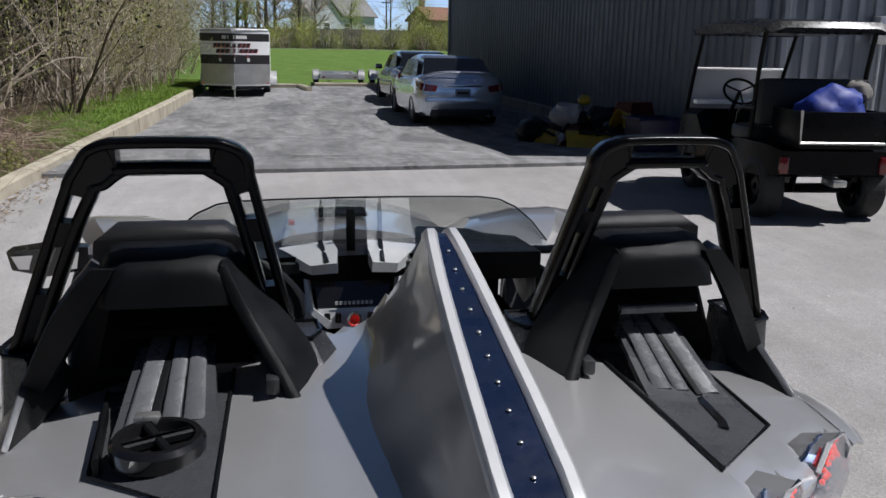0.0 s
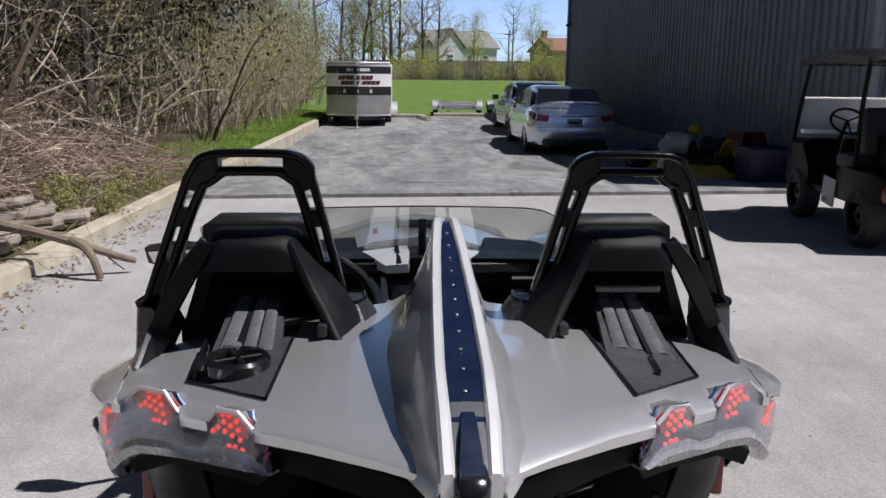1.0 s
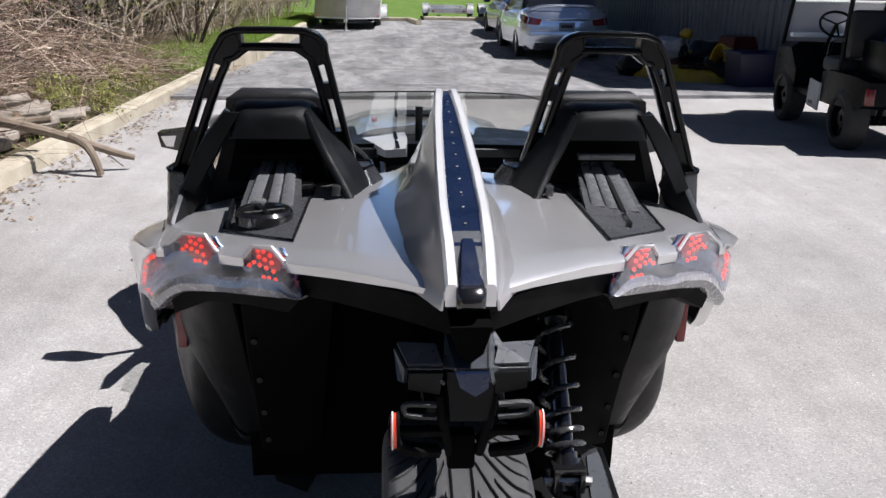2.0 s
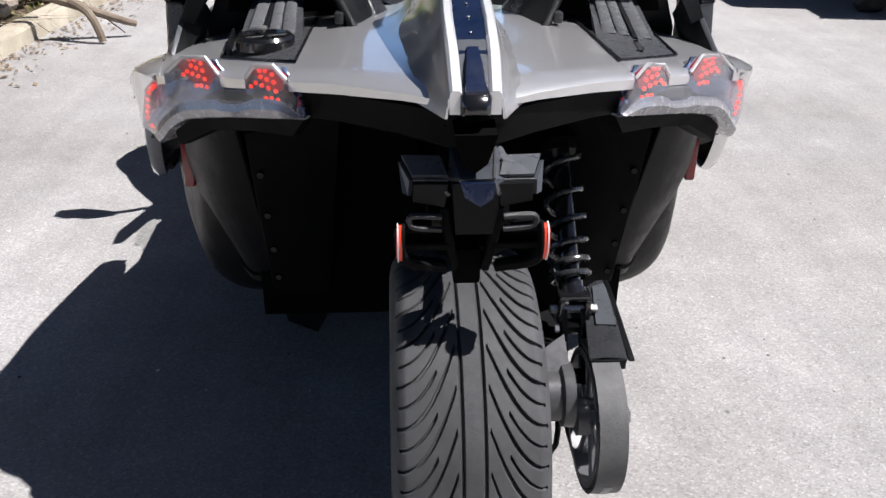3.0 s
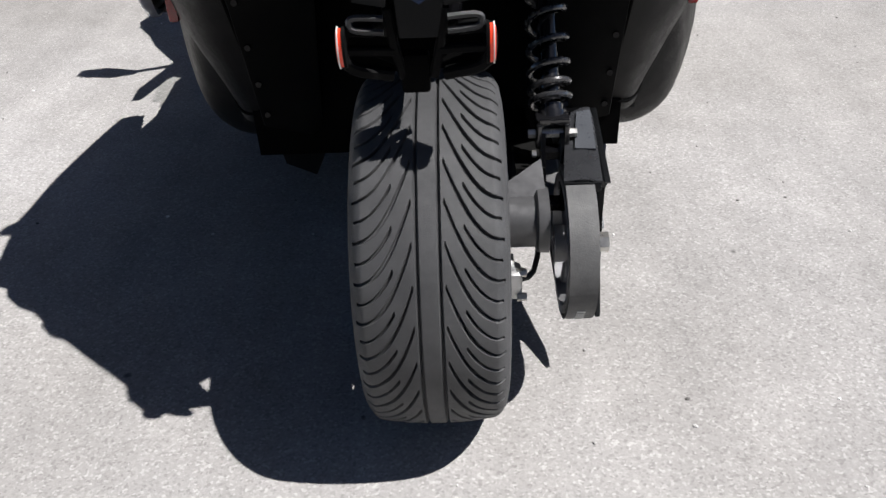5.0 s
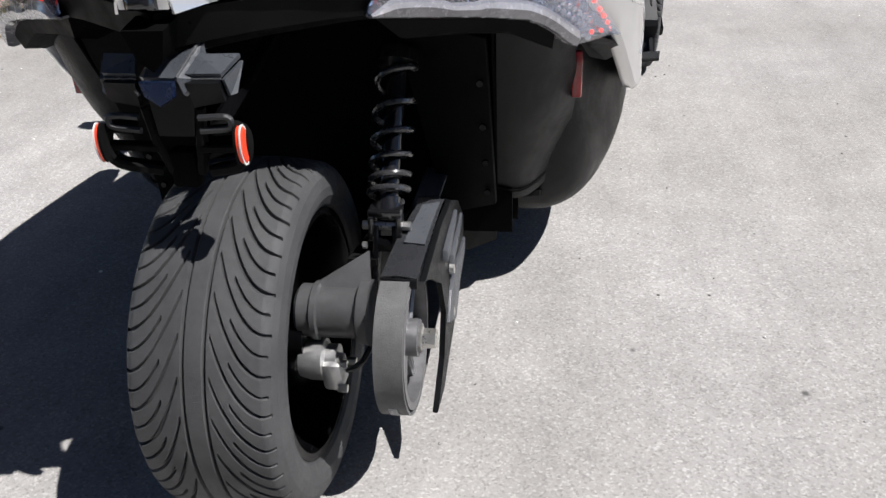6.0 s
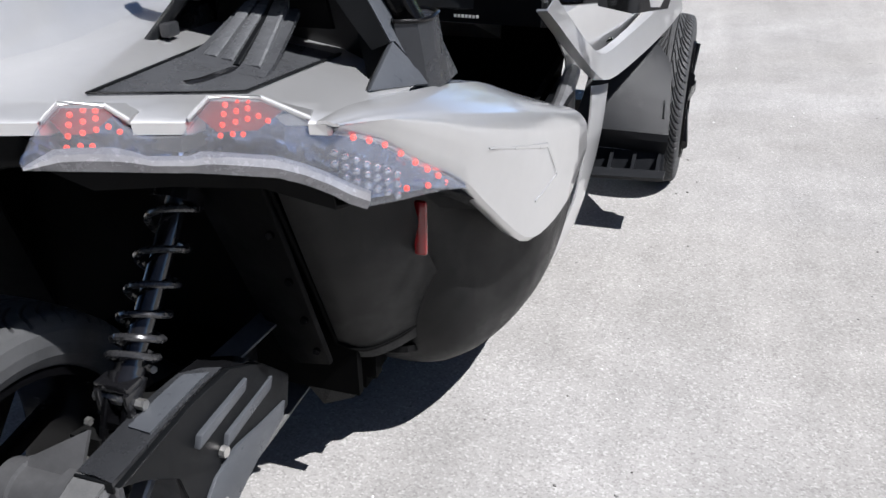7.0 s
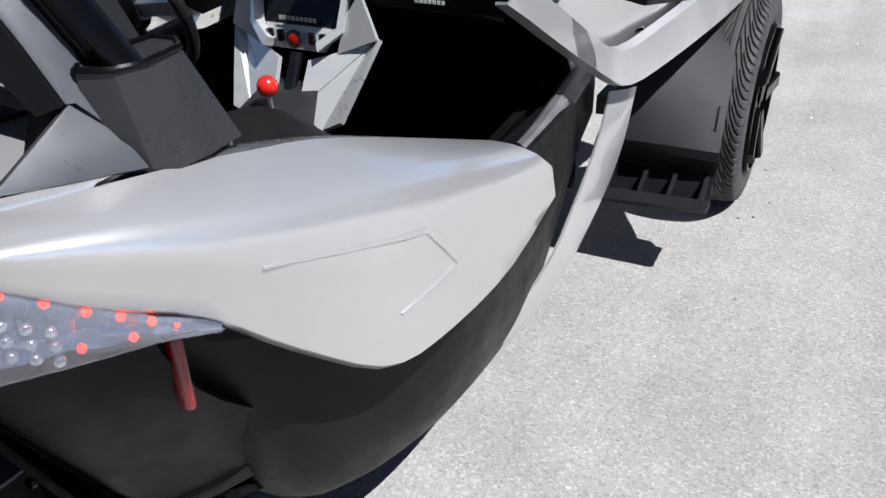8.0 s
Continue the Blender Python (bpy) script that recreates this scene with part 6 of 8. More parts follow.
        mesh = to_mesh("bolt", lathe(bmesh.new(), [(0.0, 0.0), (0.0, 0.008), (-0.006, 0.007), (-0.006, 0.0)], (0, 0, 0), "y", 8), BLACK_METAL)
        for z in (0.40, 0.49, 0.59, 0.70):
            o = new("bolt", mesh)
            o.parent = inner
            o.location = (s * 0.388, 0.470 - (z - 0.36) * 0.41, z)
        bm = bmesh.new()
        def smooth(rows, a, b):
            across = [spline(r, a) for r in rows]
            return [both([tuple(q) for q in col], s) for col in zip(*[spline([r[k] for r in across], b) for k in range(a)])]

        sheet(bm, smooth(([(0.425, 0.285, 0.83), (0.475, 0.30, 0.83), (0.53, 0.37, 0.81), (0.572, 0.47, 0.775)], [(0.416, 0.39, 0.62), (0.47, 0.40, 0.615), (0.53, 0.455, 0.605), (0.578, 0.555, 0.59)], [(0.407, 0.508, 0.392), (0.455, 0.530, 0.372), (0.50, 0.61, 0.366), (0.556, 0.79, 0.362)]), 9, 10), 0.008)
        part("corner_panel", bm, BODY_GREY, car, "matt charcoal rear corner panel", sharp=50)
        bm = bmesh.new()
        sheet(bm, smooth(([(0.407, 0.512, 0.386), (0.455, 0.533, 0.366), (0.50, 0.613, 0.360), (0.556, 0.79, 0.355)], [(0.41, 0.535, 0.352), (0.455, 0.545, 0.340), (0.50, 0.630, 0.330), (0.556, 0.80, 0.325)]), 9, 3), 0.008)
        part("corner_flap", bm, BODY_GREY, car, sharp=50)
        for line in (((0.418, 0.282, 0.82), (0.412, 0.386, 0.62), (0.404, 0.505, 0.390)), ((0.405, 0.506, 0.389), (0.455, 0.527, 0.369), (0.50, 0.607, 0.363), (0.522, 0.70, 0.361))):
            part("panel_seam", bar(bmesh.new(), both(spline(line, 13), s), 0.006, 0.006, (1, 0, 0)), INTERIOR, car)
        bm = bmesh.new()
        poly(bm, both([(0.32, 0.56, 0.34), (0.41, 0.56, 0.34), (0.395, 0.60, 0.20), (0.32, 0.60, 0.165), (0.29, 0.58, 0.23)], s), 0.01 * s)
        part("mud_flap", bm, BLACK_PLASTIC, car)
        part("under_pan", loft(bmesh.new(), [both(r, s) for r in ([(0.38, 0.56, 0.325), (0.50, 0.64, 0.30), (0.50, 0.64, 0.315), (0.38, 0.56, 0.345)], [(0.38, 0.80, 0.19), (0.53, 0.88, 0.185), (0.53, 0.88, 0.205), (0.38, 0.80, 0.21)])]), TAIL_BLACK, car)
        # bright skirt strip along the sill
        bm = bmesh.new()
        a = spline([(0.668, 1.0, 0.275), (0.706, 1.36, 0.335), (0.706, 1.55, 0.40), (0.690, 1.76, 0.478), (0.668, 1.91, 0.545)], 14)
        b = spline([(0.655, 1.02, 0.235), (0.703, 1.43, 0.250), (0.710, 1.71, 0.315), (0.710, 1.90, 0.405), (0.706, 2.01, 0.530)], 14)
        rows = [[(s * q.x, q.y, q.z) for q in (p, p.lerp(r, 0.5) + Vector((0.008, 0, 0)), r)] for p, r in zip(a, b)]
        sheet(bm, rows, 0.006)
        part("side_skirt", bm, SILVER, car, "silver sill strip", sharp=50)
        bm = bmesh.new()
        tube(bm, both(spline([(0.62, 1.25, 0.56), (0.632, 1.5, 0.57), (0.61, 1.85, 0.60)], 8), s), 0.026, 10)
        part("sill_tube", bm, PULLEY, car, "grey sill tube")
        bm = bmesh.new()
        loft(bm, [both(r, s) for r in ([(0.56, 1.22, 0.45), (0.66, 1.22, 0.46), (0.655, 1.22, 0.58), (0.56, 1.22, 0.56)], [(0.58, 1.6, 0.44), (0.668, 1.6, 0.45), (0.66, 1.6, 0.60), (0.58, 1.6, 0.58)], [(0.54, 2.0, 0.43), (0.60, 2.0, 0.45), (0.60, 2.0, 0.56), (0.54, 2.0, 0.54)])])
        part("sill", bm, BLACK_PLASTIC, car)


def build_fin(car):
    """The spine along the deck: two bright edges, a navy strip with studs, a dark cap at the tail."""
    ys = [-0.20, -0.14, -0.05, 0.05, 0.15, 0.25, 0.33, 0.36, 0.385, 0.45, 0.55, 0.66]
    zt = [1.012, 1.056, 1.088, 1.118, 1.146, 1.175, 1.200, 1.208, 1.200, 1.14, 1.06, 0.985]
    hw = [0.034, 0.036, 0.038, 0.036, 0.033, 0.029, 0.024, 0.021, 0.020, 0.03, 0.05, 0.07]
    fin = part("fin", bmesh.new(), SILVER, car, "silver spine along the rear deck")
    rows = []
    for y, z, w in zip(ys, zt, hw):
        zb = deck_z(0, y) - 0.01
        k = max(0.0, min(1.0, (z - zb) / 0.2))
        room = max(w + 0.004, (y + 0.19) / 0.78)
        half = [(w, z - 0.004), (w + 0.004, z - 0.02 * k - 0.004), (min(room, w + 0.006 + 0.02 * k), zb + (z - zb) * 0.55), (min(room, w + 0.012 + 0.035 * k), zb + (z - zb) * 0.2), (min(room + 0.002, w + 0.03 + 0.05 * k), zb + 0.004), (min(room + 0.004, w + 0.05 + 0.06 * k), zb - 0.012)]
        rows.append([(-x, y, q) for x, q in half[::-1]] + [(x, y, q) for x, q in half])
    part("fin_shell", sheet(bmesh.new(), rows, 0.004), SILVER, fin, sharp=40)
    for s in (-1, 1):
        pts = [(s * (w - 0.007), y, z + 0.002) for y, z, w in zip(ys, zt, hw)][:9]
        bm = bmesh.new()
        rings = []
        for (x, y, z), w in zip(pts, hw):
            e = 0.0085
            rings.append([(x + s * e, y, z - 0.03), (x + s * e, y, z - 0.002), (x + s * (e - 0.004), y, z + 0.003), (x - s * (e - 0.004), y, z + 0.003), (x - s * e, y, z - 0.002), (x - s * e, y, z - 0.03)])
        loft(bm, rings)
        part("fin_edge", bm, SILVER_BRIGHT, fin, "bright silver edge", sharp=40)
    rows = [[(-(w - 0.015), y, z - 0.002), (0, y, z - 0.0015), (w - 0.015, y, z - 0.002)] for y, z, w in zip(ys, zt, hw)][1:9]
    strip = part("navy_strip", sheet(bmesh.new(), rows, 0.006), NAVY, fin, "navy blue centre strip with studs", sharp=40)
    mesh = to_mesh("stud", ball(bmesh.new(), (0, 0, 0), 0.0026, 8, squash=(1, 1, 0.6)), STEEL)
    for k in range(11):
        y = -0.092 + 0.0405 * k
        o = new("stud", mesh)
        o.parent = strip
        o.location = (0.0, y, float(np.interp(y, ys, zt)) + 0.0)
    # tail: grey plate, a raised dark wedge on it and a rounded black end
    tail = sheet(bmesh.new(), [[(-w, y, z), (0, y, z + 0.0005), (w, y, z)] for w, y, z in ((0.020, -0.112, 1.067), (0.021, -0.15, 1.048), (0.021, -0.207, 1.006))], 0.008)
    cap = part("tail_plate", tail, ARM_GREY, fin, "grey plate at the tail of the spine")
    bm = bmesh.new()
    loft(bm, [[(-w, y, z - 0.006), (w, y, z - 0.006), (w * 0.8, y, z + h), (-w * 0.8, y, z + h)] for w, y, z, h in ((0.010, -0.128, 1.060, 0.001), (0.013, -0.16, 1.042, 0.008), (0.018, -0.206, 1.008, 0.010))])
    part("wedge", bm, NAVY, cap, "raised dark blue wedge")
    bm = bmesh.new()
    loft(bm, [[(-w, y, z0), (w, y, z0), (w, y, z1 - 0.005), (w * 0.75, y, z1), (-w * 0.75, y, z1), (-w, y, z1 - 0.005)] for w, y, z0, z1 in ((0.020, -0.186, 0.984, 1.022), (0.021, -0.205, 0.984, 1.014), (0.018, -0.216, 0.987, 1.006), (0.010, -0.220, 0.991, 0.999))])
    part("tail_end", bm, GLOSS_BLACK, cap, "rounded gloss black end", sharp=50)
    # black fillers under the tail stand for the shade there
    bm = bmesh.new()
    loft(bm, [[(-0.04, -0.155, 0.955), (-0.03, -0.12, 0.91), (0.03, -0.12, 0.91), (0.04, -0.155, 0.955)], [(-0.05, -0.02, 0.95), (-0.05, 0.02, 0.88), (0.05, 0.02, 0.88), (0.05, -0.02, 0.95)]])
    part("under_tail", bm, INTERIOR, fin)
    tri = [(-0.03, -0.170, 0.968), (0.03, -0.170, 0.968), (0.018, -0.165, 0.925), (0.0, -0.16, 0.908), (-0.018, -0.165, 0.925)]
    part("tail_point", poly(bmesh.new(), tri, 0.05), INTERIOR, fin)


def build_hoop(car, s):
    """Roll hoop: two rails with bridges between them, so that real slots stay open; a foot each side."""
    hoop = part("roll_hoop", bmesh.new(), BLACK_METAL, car, "black slotted roll hoop")

    def at(x, z):
        y = 0.445 + (1.315 - z) * 0.33
        return Vector((s * x, y, z))

    def rail(dx, dz):
        zs = (0.985, 1.05, 1.105, 1.175, 1.210, 1.250, 1.268)
        pts = [at(float(np.interp(z, (0.985, 1.13, 1.268), (0.580, 0.518, 0.457))) - dx, z - dz * 0.35 * max(0.0, (z - 1.2) / 0.068)) for z in zs]
        pts += [at(0.444 - dx, 1.287 - dz * 0.8), at(0.432 - dx, 1.303 - dz), at(0.413 - dx * 0.7, 1.311 - dz), at(0.398, 1.313 - dz), at(0.34, 1.314 - dz)]
        pts += [at(0.285, 1.313 - dz), at(0.270 + dx * 0.7, 1.311 - dz), at(0.251 + dx, 1.303 - dz), at(0.239 + dx, 1.287 - dz * 0.8)]
        pts += [at(float(np.interp(z, (0.985, 1.13, 1.268), (0.178, 0.208, 0.237))) + dx, z - dz * 0.35 * max(0.0, (z - 1.2) / 0.068)) for z in zs[::-1]]
        return pts

    bm = bmesh.new()
    fine = 4
    outer, inner = (spline(q, fine * (len(q) - 1) + 1) for q in (rail(0.0, 0.0), rail(0.027, 0.033)))
    bar(bm, outer, 0.036, 0.013, (0, 1, 0))
    part("outer_rail", bm, BLACK_METAL, hoop, sharp=50)
    bm = bmesh.new()
    bar(bm, inner, 0.036, 0.015, (0, 1, 0))
    part("inner_rail", bm, BLACK_METAL, hoop, sharp=50)
    # web between the rails, open where the slots are
    n = Vector((0, 0.0168, 0))
    last = len(outer) - 1
    ends = last // fine
    slots = {fine * k + j for k in (2, 4, 10, 11, ends - 3, ends - 5) for j in range(fine)}
    i = 0
    while i < last:
        if i in slots:
            i += 1
            continue
        k = i
        while k < last and k not in slots:
            k += 1
        bm = bmesh.new()
        loft(bm, [[outer[q] - n, outer[q] + n, inner[q] + n, inner[q] - n] for q in range(i, k + 1)])
        part("rail_web", bm, BLACK_METAL, hoop, sharp=50)
        i = k
    # sockets on the deck
    for name, lo, hi, za, zb in (
        ("outer_socket", ((0.550, 0.50), (0.592, 0.532), (0.602, 0.56), (0.606, 0.60), (0.603, 0.655), (0.545, 0.66), (0.535, 0.52)), ((0.545, 0.505), (0.578, 0.520), (0.590, 0.55), (0.584, 0.605), (0.560, 0.625), (0.530, 0.62), (0.525, 0.53)), 0.90, 1.012),
        ("inner_socket", ((0.205, 0.44), (0.135, 0.46), (0.108, 0.53), (0.12, 0.60), (0.20, 0.60)), ((0.205, 0.495), (0.160, 0.495), (0.145, 0.53), (0.15, 0.575), (0.20, 0.575)), 0.975, 1.025),
    ):
        bm = bmesh.new()
        loft(bm, [both([(x, y, za) for x, y in lo], s), both([(x, y, zb) for x, y in hi], s)])
        part(name, bm, GUARD_GREY, hoop, "dark grey plastic socket")
        bm = bmesh.new()
        tube(bm, both([(x, y, zb + 0.001) for x, y in hi] + [(hi[0][0], hi[0][1], zb + 0.001)], s), 0.004, 6)
        part("socket_rim", bm, BLACK_METAL, hoop)
    return hoop


def build_seat(car, s):
    """Seat back and headrest with the moulded cowl behind it."""
    seat = part("seat", bmesh.new(), SEAT, car, "black seat with a moulded cowl behind the headrest")
    bm = bmesh.new()
    loft(bm, [both(r, s) for r in (
        [(0.16, 0.62, 0.55), (0.52, 0.62, 0.55), (0.52, 0.74, 0.55), (0.16, 0.74, 0.55)],
        [(0.17, 0.56, 0.95), (0.51, 0.56, 0.95), (0.50, 0.66, 0.95), (0.18, 0.66, 0.95)],
        [(0.245, 0.555, 1.08), (0.465, 0.555, 1.08), (0.46, 0.63, 1.08), (0.25, 0.63, 1.08)],
        [(0.255, 0.545, 1.165), (0.455, 0.545, 1.165), (0.45, 0.61, 1.165), (0.26, 0.61, 1.165)],
        [(0.28, 0.555, 1.182), (0.43, 0.555, 1.182), (0.43, 0.60, 1.182), (0.28, 0.60, 1.182)])])
    part("backrest", bm, SEAT, seat, sharp=60)
    # cowl: top bar and two arms running down to the feet
    bm = bmesh.new()
    rings = []
    for y, xa, xb, zt, zb in ((0.432, 0.284, 0.406, 1.138, 1.10), (0.438, 0.274, 0.416, 1.150, 1.10), (0.455, 0.268, 0.424, 1.163, 1.10), (0.50, 0.264, 0.432, 1.169, 1.10), (0.535, 0.262, 0.438, 1.167, 1.10), (0.548, 0.266, 0.436, 1.155, 1.10)):
        rings.append(both([(xa - 0.012, y, zb), (xa - 0.004, y, zt - 0.022), (xa + 0.006, y, zt - 0.007), (xa + 0.024, y, zt), (xb - 0.024, y, zt), (xb - 0.006, y, zt - 0.007), (xb + 0.004, y, zt - 0.022), (xb + 0.012, y, zb)], s))
    loft(bm, rings)
    part("cowl_top", bm, BLACK_PLASTIC, seat)
    # inner arm: one broad moulded strip, painted black for the shade on it
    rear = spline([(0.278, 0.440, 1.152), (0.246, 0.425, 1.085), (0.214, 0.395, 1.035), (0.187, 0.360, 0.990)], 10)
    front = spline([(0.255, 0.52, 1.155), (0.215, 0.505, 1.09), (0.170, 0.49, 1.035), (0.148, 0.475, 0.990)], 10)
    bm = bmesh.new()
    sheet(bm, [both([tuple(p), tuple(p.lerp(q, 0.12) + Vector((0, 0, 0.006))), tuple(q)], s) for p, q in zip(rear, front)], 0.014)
    part("cowl_arm", bm, BLACK_PLASTIC, seat, "moulded cowl arm, blackened as its shaded side", sharp=40)
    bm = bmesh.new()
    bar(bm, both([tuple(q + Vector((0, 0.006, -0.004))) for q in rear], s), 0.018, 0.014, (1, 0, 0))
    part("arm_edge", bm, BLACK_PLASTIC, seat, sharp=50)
    # outer arm: back face painted black for shade, side face grey for sun, meeting in a rounded corner
    inner = spline([(0.408, 0.445, 1.152), (0.446, 0.452, 1.090), (0.484, 0.465, 1.025), (0.516, 0.480, 0.975)], 10)
    corner = spline([(0.444, 0.450, 1.152), (0.480, 0.460, 1.110), (0.510, 0.475, 1.064), (0.549, 0.487, 0.986)], 10)
    front = spline([(0.450, 0.505, 1.152), (0.488, 0.512, 1.105), (0.516, 0.520, 1.058), (0.570, 0.522, 0.945)], 10)
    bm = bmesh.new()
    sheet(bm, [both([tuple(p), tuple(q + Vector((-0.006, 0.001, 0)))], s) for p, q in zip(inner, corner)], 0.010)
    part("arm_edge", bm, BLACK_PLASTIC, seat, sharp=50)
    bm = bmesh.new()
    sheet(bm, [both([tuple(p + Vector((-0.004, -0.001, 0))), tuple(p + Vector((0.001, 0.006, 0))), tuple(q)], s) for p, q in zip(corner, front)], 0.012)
    part("cowl_arm", bm, ARM_GREY, seat, "moulded cowl arm, greyed as its sunlit side", sharp=50)
    # splayed foot of the outer arm in the sunlit grey, and the web behind it in the shade's black
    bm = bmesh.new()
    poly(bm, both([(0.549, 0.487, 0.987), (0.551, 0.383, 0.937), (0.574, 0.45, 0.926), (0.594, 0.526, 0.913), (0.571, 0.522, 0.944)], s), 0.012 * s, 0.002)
    part("cowl_foot", bm, ARM_GREY, seat, "plastic foot of the cowl, greyed as its sunlit side", sharp=30)
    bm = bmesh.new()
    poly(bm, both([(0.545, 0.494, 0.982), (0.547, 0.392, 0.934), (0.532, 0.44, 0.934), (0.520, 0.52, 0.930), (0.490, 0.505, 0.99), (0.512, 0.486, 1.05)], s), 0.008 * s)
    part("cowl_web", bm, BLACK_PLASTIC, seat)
    bm = bmesh.new()
    bar(bm, both(spline([(0.580, 0.55, 0.896), (0.592, 0.63, 0.884), (0.604, 0.78, 0.842), (0.617, 0.95, 0.778), (0.642, 1.13, 0.706)], 18), s), 0.022, 0.014, (1, 0, 0))
    part("rim_trim", bm, COWL_GREY, seat, "grey plastic trim along the cockpit edge", sharp=50)
    bm = bmesh.new()
    box(bm, (s * 0.216, 0.385, 1.006), (0.018, 0.03, 0.022), 0.004)
    part("lug", bm, GREY_PLASTIC, seat)
    # black sheet stands for the shaded hollow under the cowl
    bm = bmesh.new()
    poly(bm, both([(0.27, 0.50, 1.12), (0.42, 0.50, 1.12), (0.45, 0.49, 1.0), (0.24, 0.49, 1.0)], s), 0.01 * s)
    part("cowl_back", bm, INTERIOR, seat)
    # right bar grey, left bar black: sun and shade are put into the material
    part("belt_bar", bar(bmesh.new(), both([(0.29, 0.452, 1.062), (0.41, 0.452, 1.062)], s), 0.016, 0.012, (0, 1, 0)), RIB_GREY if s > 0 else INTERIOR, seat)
    # ramp and ribs down to the deck
    bm = bmesh.new()
    sheet(bm, [both(r, s) for r in ([(0.280, 0.31, 0.981), (0.345, 0.31, 0.971), (0.412, 0.32, 0.961)], [(0.286, 0.36, 0.990), (0.345, 0.36, 0.982), (0.408, 0.365, 0.974)], [(0.295, 0.50, 1.040), (0.345, 0.50, 1.040), (0.392, 0.50, 1.036)])], 0.01)
    part("ramp", bm, COWL_GREY, seat, "grey plastic ramp under the ribs", sharp=50)
    for xt, wt, xb, wb, zb in ((0.3135, 0.018, 0.312, 0.026, 0.984), (0.334, 0.018, 0.341, 0.022, 0.980), (0.361, 0.026, 0.381, 0.032, 0.973)):
        bm = bmesh.new()
        rings = []
        for x, w, y, z in ((xb, wb, 0.338, zb), (xt, wt, 0.497, 1.050)):
            rings.append(both([(x - w / 2, y, z - 0.012), (x - w / 2, y, z - 0.002), (x - w / 2 + 0.003, y, z), (x + w / 2 - 0.003, y, z), (x + w / 2, y, z - 0.002), (x + w / 2, y, z - 0.012)], s))
        loft(bm, rings)
        part("rib", bm, RIB_GREY, seat, "grey moulded rib")
    part("rib_gap", bar(bmesh.new(), both([(0.362, 0.33, 0.973), (0.348, 0.497, 1.043)], s), 0.010, 0.006, (1, 0, 0)), BLACK_PLASTIC, seat)
    return seat


def build_well(car, s):
    bm = bmesh.new()
    o = 0.002
    left = [Vector((0.276 - 0.006 * k / 8, 0.112 + 0.388 * k / 8, 0)) for k in range(9)]
    right = [Vector((0.421 + 0.024 * k / 8, 0.252 + 0.262 * k / 8, 0)) for k in range(9)]
    rows = []
    for a, b in zip(left, right):
        row = [a.lerp(b, f) for f in (0.0, 0.25, 0.5, 0.75, 1.0)]
        rows.append([(s * q.x, q.y, deck_z(q.x, q.y) + o) for q in row])
    sheet(bm, rows, 0.004)
    well = part("deck_plate", bm, COWL_GREY, car, "dark grey textured plate let into the deck")
    bm = bmesh.new()
    bar(bm, [(s * x, y, deck_z(x, y) + o + 0.001) for x, y in ((0.362, 0.335), (0.352, 0.25), (0.343, 0.228))], 0.012, 0.005, (1, 0, 0))
    part("plate_groove", bm, GLOSS_BLACK, well)
    bm = bmesh.new()
    bar(bm, [(s * x, y, deck_z(x, y) + o + 0.002) for x, y in ((0.270, 0.50), (0.276, 0.112), (0.421, 0.252), (0.445, 0.514))], 0.005, 0.004, (0.7, 0.7, 0))
    part("plate_edge", bm, BLACK_PLASTIC, well)
    if s < 0:
        c = Vector((-0.346, 0.272, deck_z(0.346, 0.272) + 0.004))
        cap = part("fuel_cap", lathe(bmesh.new(), [(0.0, 0.054), (0.018, 0.054), (0.024, 0.049), (0.024, 0.042), (0.010, 0.039), (0.010, 0.0)], c, "z", 32), GLOSS_BLACK, well, "black round fuel cap with a spoked grip")
        bm = bmesh.new()
        for a in (0.4, 2.0, 3.6):
            d = Vector((math.cos(a), math.sin(a), 0))
            bar(bm, [c - d * 0.040 + Vector((0, 0, 0.017)), c + d * 0.040 + Vector((0, 0, 0.017))], 0.011, 0.012, (-d.y, d.x, 0))
        part("grip", bm, BLACK_PLASTIC, cap)
        bm = bmesh.new()
        box(bm, c + Vector((-0.018, 0.050, 0.022)), (0.03, 0.02, 0.014), 0.004)
        part("catch", bm, STEEL, cap)
        wb = part("well_wall", bar(bmesh.new(), [(s * x, y, deck_z(x, y) + 0.012) for x, y in ((0.412, 0.25), (0.430, 0.42))], 0.006, 0.024, (1, 0, 0)), BLACK_PLASTIC, well)


